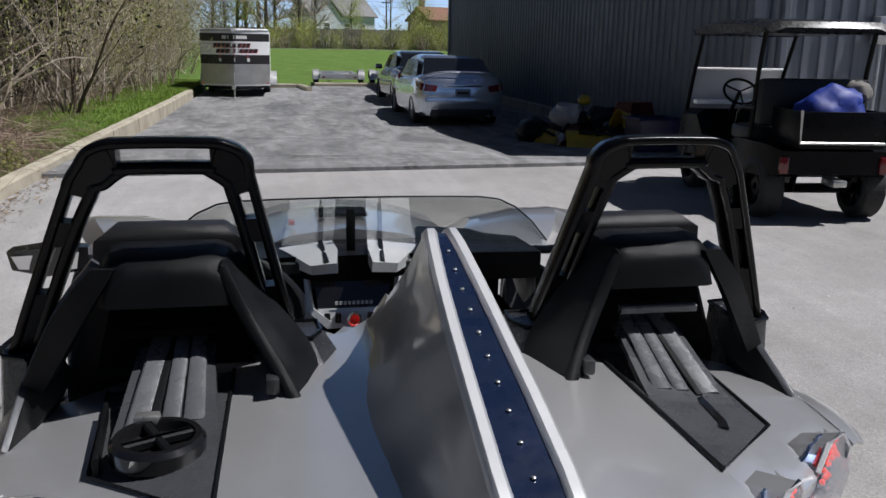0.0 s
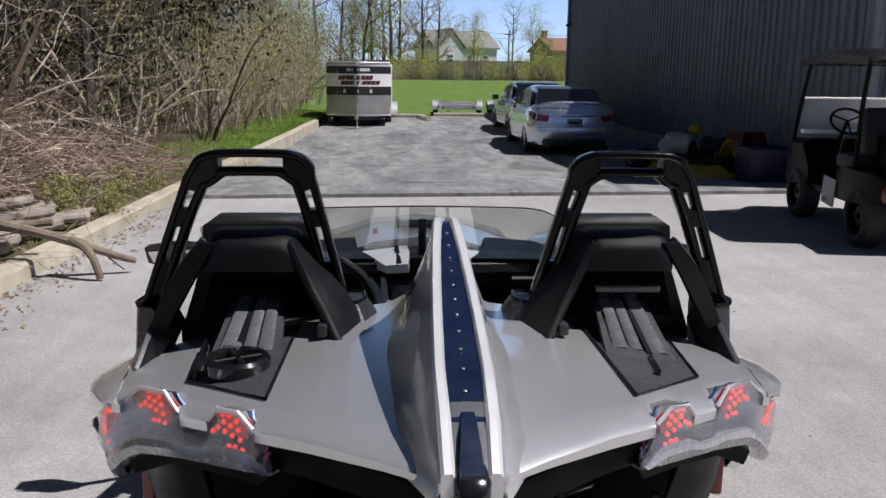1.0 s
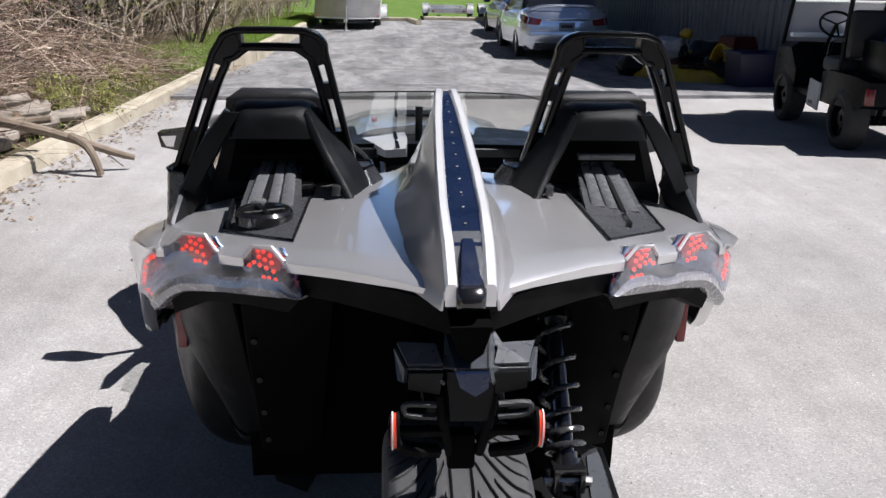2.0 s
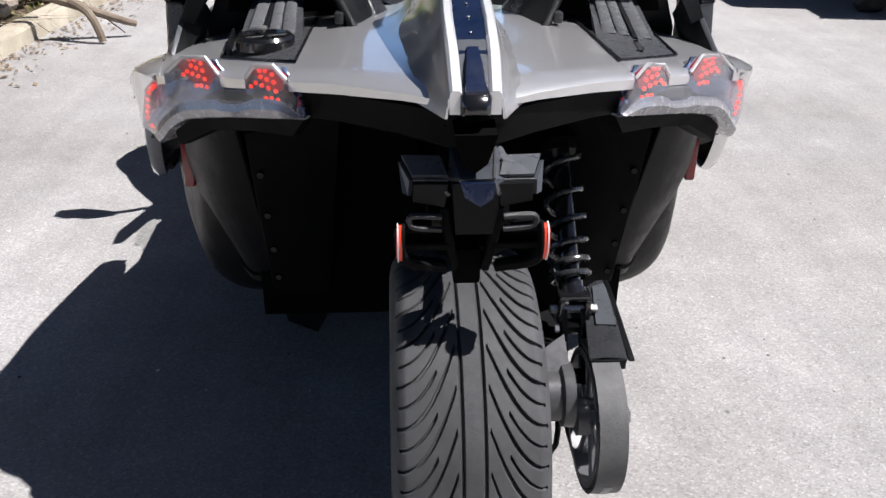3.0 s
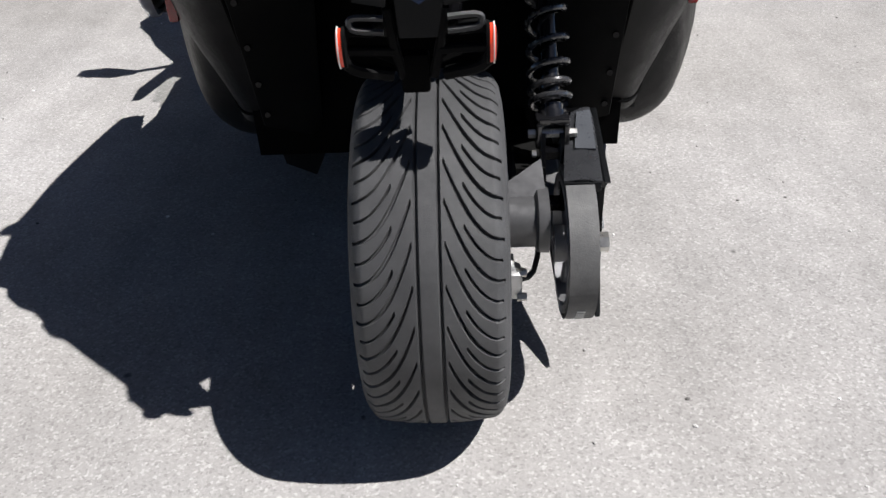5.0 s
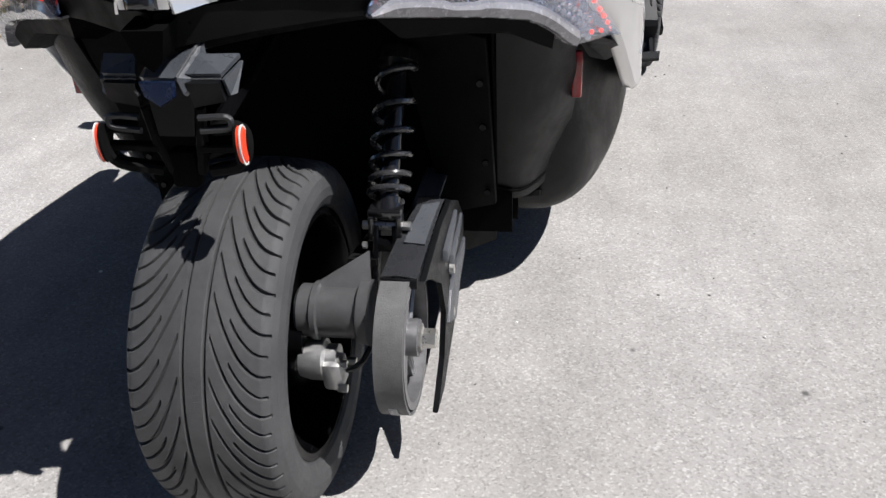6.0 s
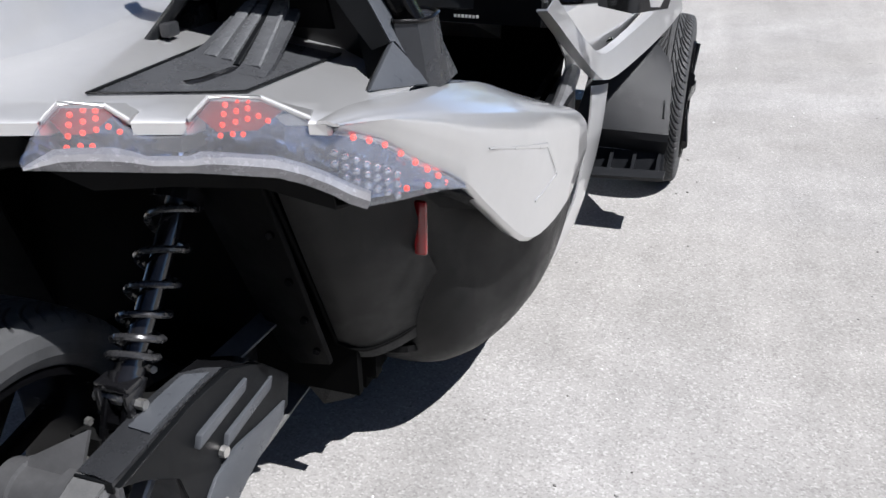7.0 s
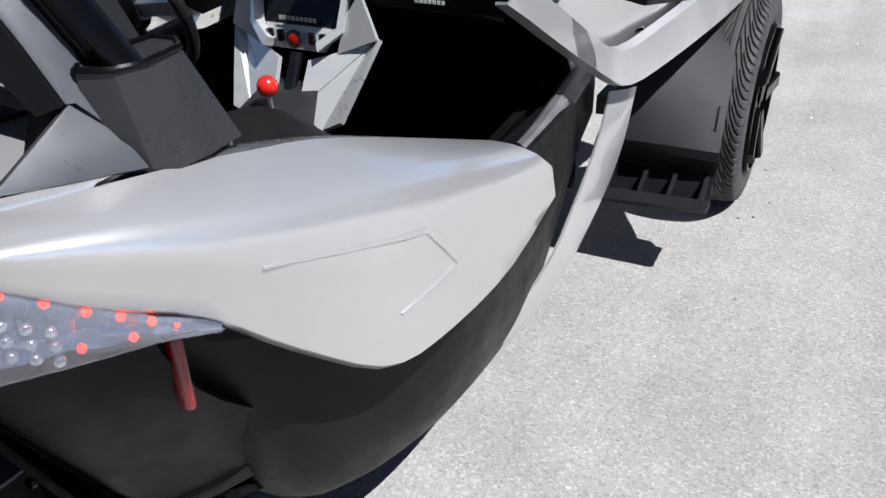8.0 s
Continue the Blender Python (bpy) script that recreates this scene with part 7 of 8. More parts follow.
def tyre_mesh(name, R, W, pitch_n, nt, nx, crown=0.011, groove=0.0075):
    """Tread with two straight grooves and swept side grooves, cut into the surface; then shoulders and sidewalls."""
    P = 2 * math.pi * R / pitch_n
    tw = W * 0.47
    xs = np.linspace(-tw, tw, nx)
    th = np.linspace(0, 2 * math.pi, nt, endpoint=False)
    X, T = np.meshgrid(xs, th)
    A = np.abs(X)
    k = W / 0.265
    G = 0.15 * np.clip((0.118 * k - A) / (0.098 * k), 0, 1) ** 2
    dG = 2 * 0.15 * np.clip((0.118 * k - A) / (0.098 * k), 0, 1) / (0.098 * k)
    S = T * R
    # along the rear face the arc runs upwards
    ph = (S - G) / P
    d = np.abs(ph - np.round(ph)) * P / np.sqrt(1 + dG**2)
    def cut(dist, half):
        return np.clip((half - dist) / 0.0012 + 0.5, 0, 1)

    deep = cut(d, 0.0011 + 0.0014 * np.clip((A - 0.02) / 0.04, 0, 1)) * (A > 0.027 * k)
    ph2 = ph + 0.5
    d2 = np.abs(ph2 - np.round(ph2)) * P / np.sqrt(1 + dG**2)
    deep = np.maximum(deep, cut(d2, 0.0017) * (A > 0.058 * k) * (A < 0.121 * k))
    deep = np.maximum(deep, cut(np.abs(A - 0.0185 * k), 0.0022))
    Rr = R - crown * (X / tw) ** 2 - 0.010 * np.clip((A - tw * 0.86) / (tw * 0.14), 0, 1) ** 2 - groove * deep
    V = np.stack([X, -Rr * np.cos(T), Rr * np.sin(T)], -1).reshape(-1, 3)
    faces = []
    idx = np.arange(nt * nx).reshape(nt, nx)
    nxt = np.roll(idx, -1, axis=0)
    q = np.stack([idx[:, :-1], nxt[:, :-1], nxt[:, 1:], idx[:, 1:]], -1).reshape(-1, 4)
    faces = [q]
    verts = [V]
    base = len(V)
    rim_r = R - (R * 0.28 if W > 0.25 else R * 0.31)
    prof = [(tw, R - crown - 0.010), (W * 0.495, R - 0.032), (W * 0.512, R - 0.052), (W * 0.508, R - 0.07), (W * 0.47, rim_r + 0.006), (W * 0.43, rim_r)]
    m = 96
    for sg in (-1, 1):
        ang = np.linspace(0, 2 * math.pi, m, endpoint=False)
        ring = np.array([[(sg * x, -r * math.cos(a), r * math.sin(a)) for x, r in prof] for a in ang]).reshape(-1, 3)
        verts.append(ring)
        id2 = np.arange(m * len(prof)).reshape(m, len(prof)) + base
        n2 = np.roll(id2, -1, axis=0)
        f2 = np.stack([id2[:, :-1], id2[:, 1:], n2[:, 1:], n2[:, :-1]], -1).reshape(-1, 4)
        faces.append(f2 if sg > 0 else f2[:, ::-1])
        base += len(ring)
    V = np.concatenate(verts)
    F = np.concatenate(faces)
    me = bpy.data.meshes.new(name)
    me.from_pydata(V.tolist(), [], F.tolist())
    me.materials.append(RUBBER)
    return me, rim_r


def build_rear_wheel(car):
    wh = part("rear_wheel", lathe(bmesh.new(), [(-0.08, 0.03), (0.09, 0.03), (0.09, 0.06), (-0.08, 0.06)], (0, 0, 0.321), "x", 24, closed=True), BLACK_METAL, car, "wide rear wheel with a patterned tyre")
    me, rim = tyre_mesh("tyre", 0.332, 0.251, 31, 1240, 150)
    o = new("tyre", me)
    o.parent = wh
    o.location = (0.003, 0, 0.321)
    tagged(o, "wide grey tyre with swept grooves")
    bm = bmesh.new()
    lathe(bm, [(-0.115, rim), (-0.115, rim - 0.014), (-0.10, rim - 0.02), (0.10, rim - 0.02), (0.115, rim - 0.014), (0.115, rim), (0.10, rim - 0.006), (-0.10, rim - 0.006)], (0, 0, 0.321), "x", 64, closed=True)
    for k in range(10):
        a = 2 * math.pi * k / 10
        d = Vector((0, math.cos(a), math.sin(a)))
        bar(bm, [Vector((-0.03, 0, 0.321)) + d * 0.05, Vector((-0.06, 0, 0.321)) + d * (rim - 0.015)], 0.035, 0.03, d.cross(Vector((1, 0, 0))))
    part("rim", bm, BLACK_METAL, wh, "black alloy rim")
    return wh


def build_drive(car):
    """Swing arm, hub, belt pulley with its guard, brake and shock absorber on the right of the rear wheel."""
    arm = part("swing_arm", bmesh.new(), GREY_PLASTIC, car, "dark grey swing arm with a round hub carrier")
    bm = bmesh.new()
    loft(bm, [[(0.16, y, z) for y, z in ((0.06, 0.45), (0.06, 0.36), (0.55, 0.24), (0.55, 0.34))], [(0.215, y, z) for y, z in ((0.06, 0.45), (0.06, 0.36), (0.55, 0.24), (0.55, 0.34))]])
    part("arm_beam", bm, BODY_GREY, arm)
    bm = bmesh.new()
    loft(bm, [[(-0.10, 0.42, 0.30), (-0.10, 0.56, 0.26), (-0.10, 0.56, 0.36), (-0.10, 0.42, 0.38)], [(0.21, 0.34, 0.30), (0.21, 0.56, 0.26), (0.21, 0.56, 0.36), (0.21, 0.34, 0.38)]])
    part("arm_cross", bm, BLACK_METAL, arm)
    bm = bmesh.new()
    prof = [(0.075, 0.0), (0.075, 0.042), (0.082, 0.050), (0.105, 0.050), (0.108, 0.056), (0.118, 0.056), (0.121, 0.050), (0.19, 0.050), (0.195, 0.060), (0.215, 0.062), (0.218, 0.0)]
    lathe(bm, prof, (0, 0.0, 0.372), "x", 32)
    part("hub_carrier", bm, HUB_GREY, arm, "ribbed grey hub carrier")
    bm = bmesh.new()
    lathe(bm, [(0.08, 0.0), (0.08, 0.035), (0.10, 0.04), (0.125, 0.04), (0.13, 0.03), (0.15, 0.03), (0.15, 0.0)], (0, -0.035, 0.285), "x", 20)
    box(bm, (0.145, -0.05, 0.27), (0.04, 0.05, 0.06), 0.01)
    cal = part("brake_caliper", bm, ALU, arm, "cast aluminium brake caliper")
    part("brake_hose", tube(bmesh.new(), spline([(0.15, -0.05, 0.27), (0.19, -0.02, 0.27), (0.21, 0.10, 0.30), (0.20, 0.25, 0.33)], 10), 0.006, 6), RUBBER_BLACK, cal)
    for y, z in ((-0.075, 0.25), (-0.06, 0.295), (0.0, 0.255)):
        part("caliper_bolt", lathe(bmesh.new(), [(0, 0.0), (0, 0.008), (0.018, 0.008), (0.018, 0.0)], (0.155, y, z), "x", 6), STEEL, cal)
    # upright bracket with a square window that takes the shock's foot
    bm = bmesh.new()
    for za, zb, ya, yb in ((0.375, 0.40, 0.035, 0.055), (0.465, 0.49, 0.075, 0.095)):
        bar(bm, [(0.212, ya + 0.02, za), (0.248, ya + 0.02, za)], 0.03, 0.024, (0, 1, 0))
    for x in (0.212, 0.248):
        bar(bm, [(x, 0.045, 0.365), (x, 0.105, 0.50)], 0.010, 0.03, (1, 0, 0))
    part("shock_bracket", bm, BLACK_METAL, arm)
    for z, y in ((0.36, 0.03), (0.42, 0.045), (0.475, 0.07)):
        part("bolt", lathe(bmesh.new(), [(0, 0.0), (0, 0.007), (-0.008, 0.007), (-0.008, 0.0)], (0.198, y, z), "x", 6), STEEL, arm)
    # pulley, belt and nut
    c = (0.0, 0.0, 0.319)
    bm = bmesh.new()
    lathe(bm, [(0.240, 0.134), (0.295, 0.134), (0.295, 0.120), (0.240, 0.120)], c, "x", 56, closed=True)
    lathe(bm, [(0.228, 0.036), (0.30, 0.036), (0.30, 0.014), (0.228, 0.014)], c, "x", 24, closed=True)
    pul = part("pulley", bm, PULLEY, arm, "dull grey spoked belt pulley")
    for k in range(7):
        a = 2 * math.pi * k / 7 + 0.2
        d = Vector((0, math.cos(a), math.sin(a)))
        t = Matrix.Rotation(0.35, 3, "X") @ d
        part("spoke", bar(bmesh.new(), [Vector(c) + Vector((0.265, 0, 0)) + d * 0.034, Vector(c) + Vector((0.265, 0, 0)) + t * 0.121], 0.018, 0.03, d.cross(Vector((1, 0, 0)))), PULLEY, pul)
    belt = part("belt", bmesh.new(), BELT, arm, "toothed drive belt with worn print")
    bm = bmesh.new()
    path = [(0.138 * math.cos(a), 0.319 + 0.138 * math.sin(a)) for a in [math.radians(v) for v in range(70, 292, 6)]]
    path += [(1.15, 0.319 - 0.085), (1.15, 0.319 + 0.07)]
    rings = []
    n = len(path)
    for i, (y, z) in enumerate(path):
        if y < 1.0:
            q = Vector((y, z - 0.319)).normalized()
        else:
            q = Vector((0.0, -1.0 if z < 0.3 else 1.0))
        rings.append([(0.242, y, z), (0.294, y, z), (0.294, y + q.x * 0.006, z + q.y * 0.006), (0.242, y + q.x * 0.006, z + q.y * 0.006)])
    rings.append(rings[0])
    loft(bm, rings, caps=False)
    part("belt_band", bm, BELT, belt)
    for k in range(6):
        a = math.radians(208 + 4.2 * k)
        p = Vector((0.268, 0.1445 * math.cos(a), 0.319 + 0.1445 * math.sin(a)))
        part("print_bar", box(bmesh.new(), (0, 0, 0), (0.016, 0.004, 0.0015), m=Matrix.Translation(p) @ Matrix.Rotation(a - math.pi / 2, 4, "X")), LETTER, belt)
    bm = bmesh.new()
    lathe(bm, [(0.30, 0.0), (0.30, 0.026), (0.306, 0.028), (0.308, 0.019), (0.332, 0.019), (0.334, 0.012), (0.334, 0.0)], c, "x", 6)
    part("axle_nut", bm, STEEL, pul, "bare steel axle nut")
    # guard over the belt: folded top plate with a raised inlay, drooping nose, ribbed outer cheek
    bm = bmesh.new()
    left = spline([(0.240, -0.018, 0.463), (0.252, 0.08, 0.482), (0.266, 0.15, 0.495), (0.276, 0.19, 0.501)], 8)
    right = spline([(0.308, -0.027, 0.467), (0.314, 0.08, 0.480), (0.319, 0.18, 0.489), (0.321, 0.246, 0.486)], 8)
    sheet(bm, [[tuple(a), tuple(a.lerp(b, 0.5) + Vector((0, 0, 0.004))), tuple(b)] for a, b in zip(left, right)], 0.010)
    guard = part("belt_guard", bm, GUARD_GREY, arm, "folded dark grey belt guard", sharp=20)
    bm = bmesh.new()
    sheet(bm, [[tuple(a.lerp(b, 0.30) + Vector((0, 0, 0.007))), tuple(a.lerp(b, 0.92) + Vector((0, 0, 0.006)))] for a, b in list(zip(left, right))[2:7]], 0.005)
    part("inlay", bm, ARM_GREY, guard, sharp=20)
    bm = bmesh.new()
    rows = [[(0.276, 0.19, 0.501), (0.30, 0.225, 0.495), (0.321, 0.246, 0.486)], [(0.262, 0.27, 0.478), (0.295, 0.32, 0.456), (0.321, 0.345, 0.434)], [(0.262, 0.38, 0.40), (0.295, 0.42, 0.372), (0.320, 0.435, 0.350)], [(0.262, 0.40, 0.32), (0.295, 0.43, 0.300), (0.318, 0.42, 0.285)]]
    sheet(bm, rows, 0.008)
    part("nose_plate", bm, GLOSS_BLACK, guard, sharp=40)
    bm = bmesh.new()
    cheek = [(0.311, -0.030, 0.463), (0.317, 0.15, 0.483), (0.323, 0.246, 0.484), (0.324, 0.345, 0.432), (0.323, 0.432, 0.350), (0.321, 0.420, 0.285), (0.324, 0.30, 0.262), (0.328, 0.19, 0.225), (0.322, 0.05, 0.155), (0.316, -0.005, 0.140), (0.322, 0.072, 0.22), (0.325, 0.102, 0.31), (0.322, 0.083, 0.39), (0.314, 0.02, 0.440)]
    poly(bm, cheek, 0.012, 0.002)
    part("cheek", bm, BLACK_PLASTIC, guard, sharp=20)
    # ribs and side plate in lighter grey: light on their faces is put in
    for a, b, w in (((0.13, 0.418), (0.275, 0.432), 0.020), ((0.20, 0.366), (0.355, 0.382), 0.022)):
        rib = [(0.329, a[0], a[1] - w / 2), (0.329, a[0] + 0.01, a[1] + w / 2), (0.329, b[0] + 0.01, b[1] + w / 2), (0.329, b[0], b[1] - w / 2)]
        part("guard_rib", poly(bmesh.new(), rib, 0.012, 0.0015), ARM_GREY, guard)
    part("side_plate", poly(bmesh.new(), [(0.331, 0.10, 0.285), (0.329, 0.16, 0.325), (0.329, 0.23, 0.335), (0.329, 0.40, 0.312), (0.329, 0.385, 0.282), (0.329, 0.29, 0.268), (0.332, 0.19, 0.232)], 0.012, 0.0015), ARM_GREY, guard, "side plate, greyed lighter as a lit face")
    for y, z in ((0.172, 0.262), (0.195, 0.352)):
        part("guard_bolt", lathe(bmesh.new(), [(0, 0.0), (0, 0.011), (0.010, 0.010), (0.012, 0.0)], (0.333, y, z), "x", 8), STEEL, guard)
    bm = bmesh.new()
    box(bm, (0.274, -0.024, 0.454), (0.066, 0.006, 0.020), 0.002)
    part("guard_lip", bm, BLACK_PLASTIC, guard)
    # plate between the wheel and the arm, over the hub
    part("hub_plate", poly(bmesh.new(), [(0.118, 0.02, 0.425), (0.205, 0.06, 0.468), (0.212, 0.02, 0.418), (0.212, 0.0, 0.405), (0.118, 0.0, 0.405)], 0.008), HUB_GREY, arm, "flat grey bracket over the hub")
    # shock absorber
    foot, head = Vector((0.230, 0.108, 0.50)), Vector((0.228, 0.335, 0.76))
    d = (head - foot).normalized()
    sh = part("shock_absorber", tube(bmesh.new(), [foot + d * 0.03, head], 0.019, 16), GLOSS_BLACK, car, "black shock absorber with a black coil spring")
    bm = bmesh.new()
    side = d.orthogonal().normalized()
    up = d.cross(side)
    pts = []
    L = (head - foot).length
    turns = 6.0
    for k in range(132):
        f = k / 131
        fy = 0.15 + 0.79 * (0.35 * f + 0.65 * f * f)
        a = 2 * math.pi * turns * f
        pts.append(foot + d * L * fy + 0.037 * (math.cos(a) * side + math.sin(a) * up))
    tube(bm, pts, 0.0062, 8)
    part("coil_spring", bm, SPRING, sh, "glossy black coil spring")
    for f, r in ((0.075, 0.030), (0.115, 0.024), (0.96, 0.042)):
        part("spring_seat", tube(bmesh.new(), [foot + d * (L * f - 0.012), foot + d * (L * f + 0.012)], r, 20), GLOSS_BLACK, sh)
    bm = bmesh.new()
    for x in (-0.026, 0.026):
        box(bm, foot + Vector((x, -0.005, 0.0)), (0.012, 0.035, 0.05), 0.004)
    box(bm, foot + Vector((0, 0.0, 0.028)), (0.064, 0.036, 0.016), 0.004)
    part("clevis", bm, GLOSS_BLACK, sh)
    part("clevis_bolt", tube(bmesh.new(), [foot + Vector((-0.045, -0.004, 0)), foot + Vector((0.047, -0.004, 0))], 0.009, 6), STEEL, sh)


def build_plate_holder(car):
    """The carrier over the rear wheel, without a number plate."""
    h = part("plate_holder", bmesh.new(), BLACK_PLASTIC, car, "black faceted plate holder, empty")
    y = -0.168
    for s in (-1, 1):
        part("wing", poly(bmesh.new(), both([(0.101, -0.147, 0.903), (0.086, -0.190, 0.888), (0.036, -0.192, 0.888), (0.046, -0.160, 0.906)], s), 0.008 * s), HOLDER_SKYLIT, h, sharp=10)
        part("wing_face", poly(bmesh.new(), both([(0.086, -0.191, 0.886), (0.101, -0.150, 0.900), (0.096, -0.176, 0.862), (0.088, -0.182, 0.860)], s), 0.006 * s), HOLDER_SKYLIT, h, sharp=10)
        part("lower_face", poly(bmesh.new(), both([(0.036, -0.193, 0.886), (0.084, -0.191, 0.886), (0.086, -0.182, 0.856), (0.040, -0.184, 0.848)], s), 0.010 * s), BLACK_PLASTIC, h, sharp=10)
        # lighter bars along the edges stand for the light they catch
        part("bevel", bar(bmesh.new(), both([(0.086, -0.192, 0.887), (0.036, -0.194, 0.887)], s), 0.004, 0.003, (0, 1, 0)), COWL_GREY, h)
        part("bevel", bar(bmesh.new(), both([(0.034, -0.200, 0.866), (0.060, -0.192, 0.887), (0.042, -0.162, 0.907)], s), 0.006, 0.003, (0, 0, 1)), COWL_GREY, h)
    # star-shaped crest: two swept horns over a blue lamp window
    v = {"hl": (-0.030, -0.130, 0.918), "hr": (0.038, -0.120, 0.926), "m": (0.000, -0.162, 0.906), "bl": (-0.020, -0.206, 0.893), "br": (0.028, -0.207, 0.893), "wl": (-0.036, -0.186, 0.888), "wr": (0.058, -0.162, 0.902), "er": (0.048, -0.192, 0.887), "k": (0.034, -0.204, 0.868)}
    for key in (("hl", "wl", "bl", "m"), ("m", "bl", "br"), ("m", "br", "hr"), ("hr", "br", "er", "wr"), ("br", "k", "er")):
        part("crest", poly(bmesh.new(), [v[k] for k in key], 0.006), HOLDER_SKYLIT, h, sharp=10)
    part("bevel", bar(bmesh.new(), [v["br"], v["hr"]], 0.004, 0.004, (1, 0, 0)), COWL_GREY, h)
    part("crest_core", loft(bmesh.new(), [[(-0.03, -0.15, 0.900), (0.045, -0.15, 0.900), (0.045, -0.19, 0.880), (-0.03, -0.19, 0.880)], [(-0.024, -0.15, 0.80), (0.030, -0.15, 0.80), (0.030, -0.19, 0.80), (-0.024, -0.19, 0.80)]]), BLACK_PLASTIC, h)
    part("lamp_window", poly(bmesh.new(), [(-0.020, -0.209, 0.890), (0.028, -0.210, 0.890), (0.026, -0.213, 0.869), (0.008, -0.215, 0.857), (-0.014, -0.212, 0.870)], 0.012), NAVY, h, "dark blue lamp window")
    for s in (-1, 1):
        bm = bmesh.new()
        ring = spline([(0.045, y - 0.03, 0.832), (0.085, y - 0.03, 0.834), (0.092, y - 0.03, 0.826), (0.085, y - 0.03, 0.816), (0.045, y - 0.03, 0.812)], 14)
        tube(bm, both(ring, s), 0.005, 6)
        part("slot_rim", bm, GREY_PLASTIC, h)
        bm = bmesh.new()
        lathe(bm, [(s * 0.111, 0.0), (s * 0.111, 0.018), (s * 0.108, 0.021), (s * 0.102, 0.021), (s * 0.102, 0.0)], (0, 0, 0), "x", 24)
        rf = part("side_reflector", bm, ORANGE_REFLECTOR, h, "oval orange-red reflector in a pale rim")
        rf.scale, rf.location = (1, 0.72, 1.35), (0, -0.205, 0.795)
        part("backing", lathe(bmesh.new(), [(s * 0.0985, 0.0), (s * 0.0985, 0.022), (s * 0.1025, 0.0225), (s * 0.1025, 0.0)], (0, 0, 0), "x", 24), TAIL_BLACK, rf, "black backing")
        part("pale_rim", lathe(bmesh.new(), [(s * 0.1095, 0.0205), (s * 0.1095, 0.0226), (s * 0.1075, 0.0226), (s * 0.1075, 0.0205)], (0, 0, 0), "x", 24, closed=True), LETTER, rf)
    for s in (-1, 1):
        bm = bmesh.new()
        bar(bm, both(spline([(0.060, y - 0.02, 0.812), (0.100, y - 0.02, 0.812), (0.106, y - 0.025, 0.785), (0.092, y - 0.02, 0.757), (0.040, y, 0.738)], 16), s), 0.022, 0.016, (0, 1, 0))
        bar(bm, both([(0.100, y - 0.02, 0.784), (0.034, y - 0.01, 0.778)], s), 0.018, 0.012, (0, 1, 0))
        bar(bm, both([(0.040, y - 0.01, 0.84), (0.034, y - 0.01, 0.790), (0.022, y, 0.735)], s), 0.018, 0.014, (0, 1, 0))
        part("carrier_frame", bm, TAIL_BLACK, h)
    bm = bmesh.new()
    box(bm, (-0.005, y + 0.005, 0.74), (0.042, 0.03, 0.06), 0.006)
    for s in (-1, 1):
        bar(bm, [(s * 0.02, y, 0.755), (s * 0.06, y + 0.02, 0.765)], 0.014, 0.014, (0, 1, 0))
    part("bracket", bm, INTERIOR, h)
    bm = bmesh.new()
    for s in (-1, 1):
        tube(bm, [(s * 0.05, y + 0.02, 0.80), (s * 0.06, 0.12, 0.86), (s * 0.06, 0.45, 0.80)], 0.014, 8)
    part("stay", bm, BLACK_METAL, h)


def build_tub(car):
    """Cockpit tub, wheel arch and floor that close the body; their shade is put into the black."""
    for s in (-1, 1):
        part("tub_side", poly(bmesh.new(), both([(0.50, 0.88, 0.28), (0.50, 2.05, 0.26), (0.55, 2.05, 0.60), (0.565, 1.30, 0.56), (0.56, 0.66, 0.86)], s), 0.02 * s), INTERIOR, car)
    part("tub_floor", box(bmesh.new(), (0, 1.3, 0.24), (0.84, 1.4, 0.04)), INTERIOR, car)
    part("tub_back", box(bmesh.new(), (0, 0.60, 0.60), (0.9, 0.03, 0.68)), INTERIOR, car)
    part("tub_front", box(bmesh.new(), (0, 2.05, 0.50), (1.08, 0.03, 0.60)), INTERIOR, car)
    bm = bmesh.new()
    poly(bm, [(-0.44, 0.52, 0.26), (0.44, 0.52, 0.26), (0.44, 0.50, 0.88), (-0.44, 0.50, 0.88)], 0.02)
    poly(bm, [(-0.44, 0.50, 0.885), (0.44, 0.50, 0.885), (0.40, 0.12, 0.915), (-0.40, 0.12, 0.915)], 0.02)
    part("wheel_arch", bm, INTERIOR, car)


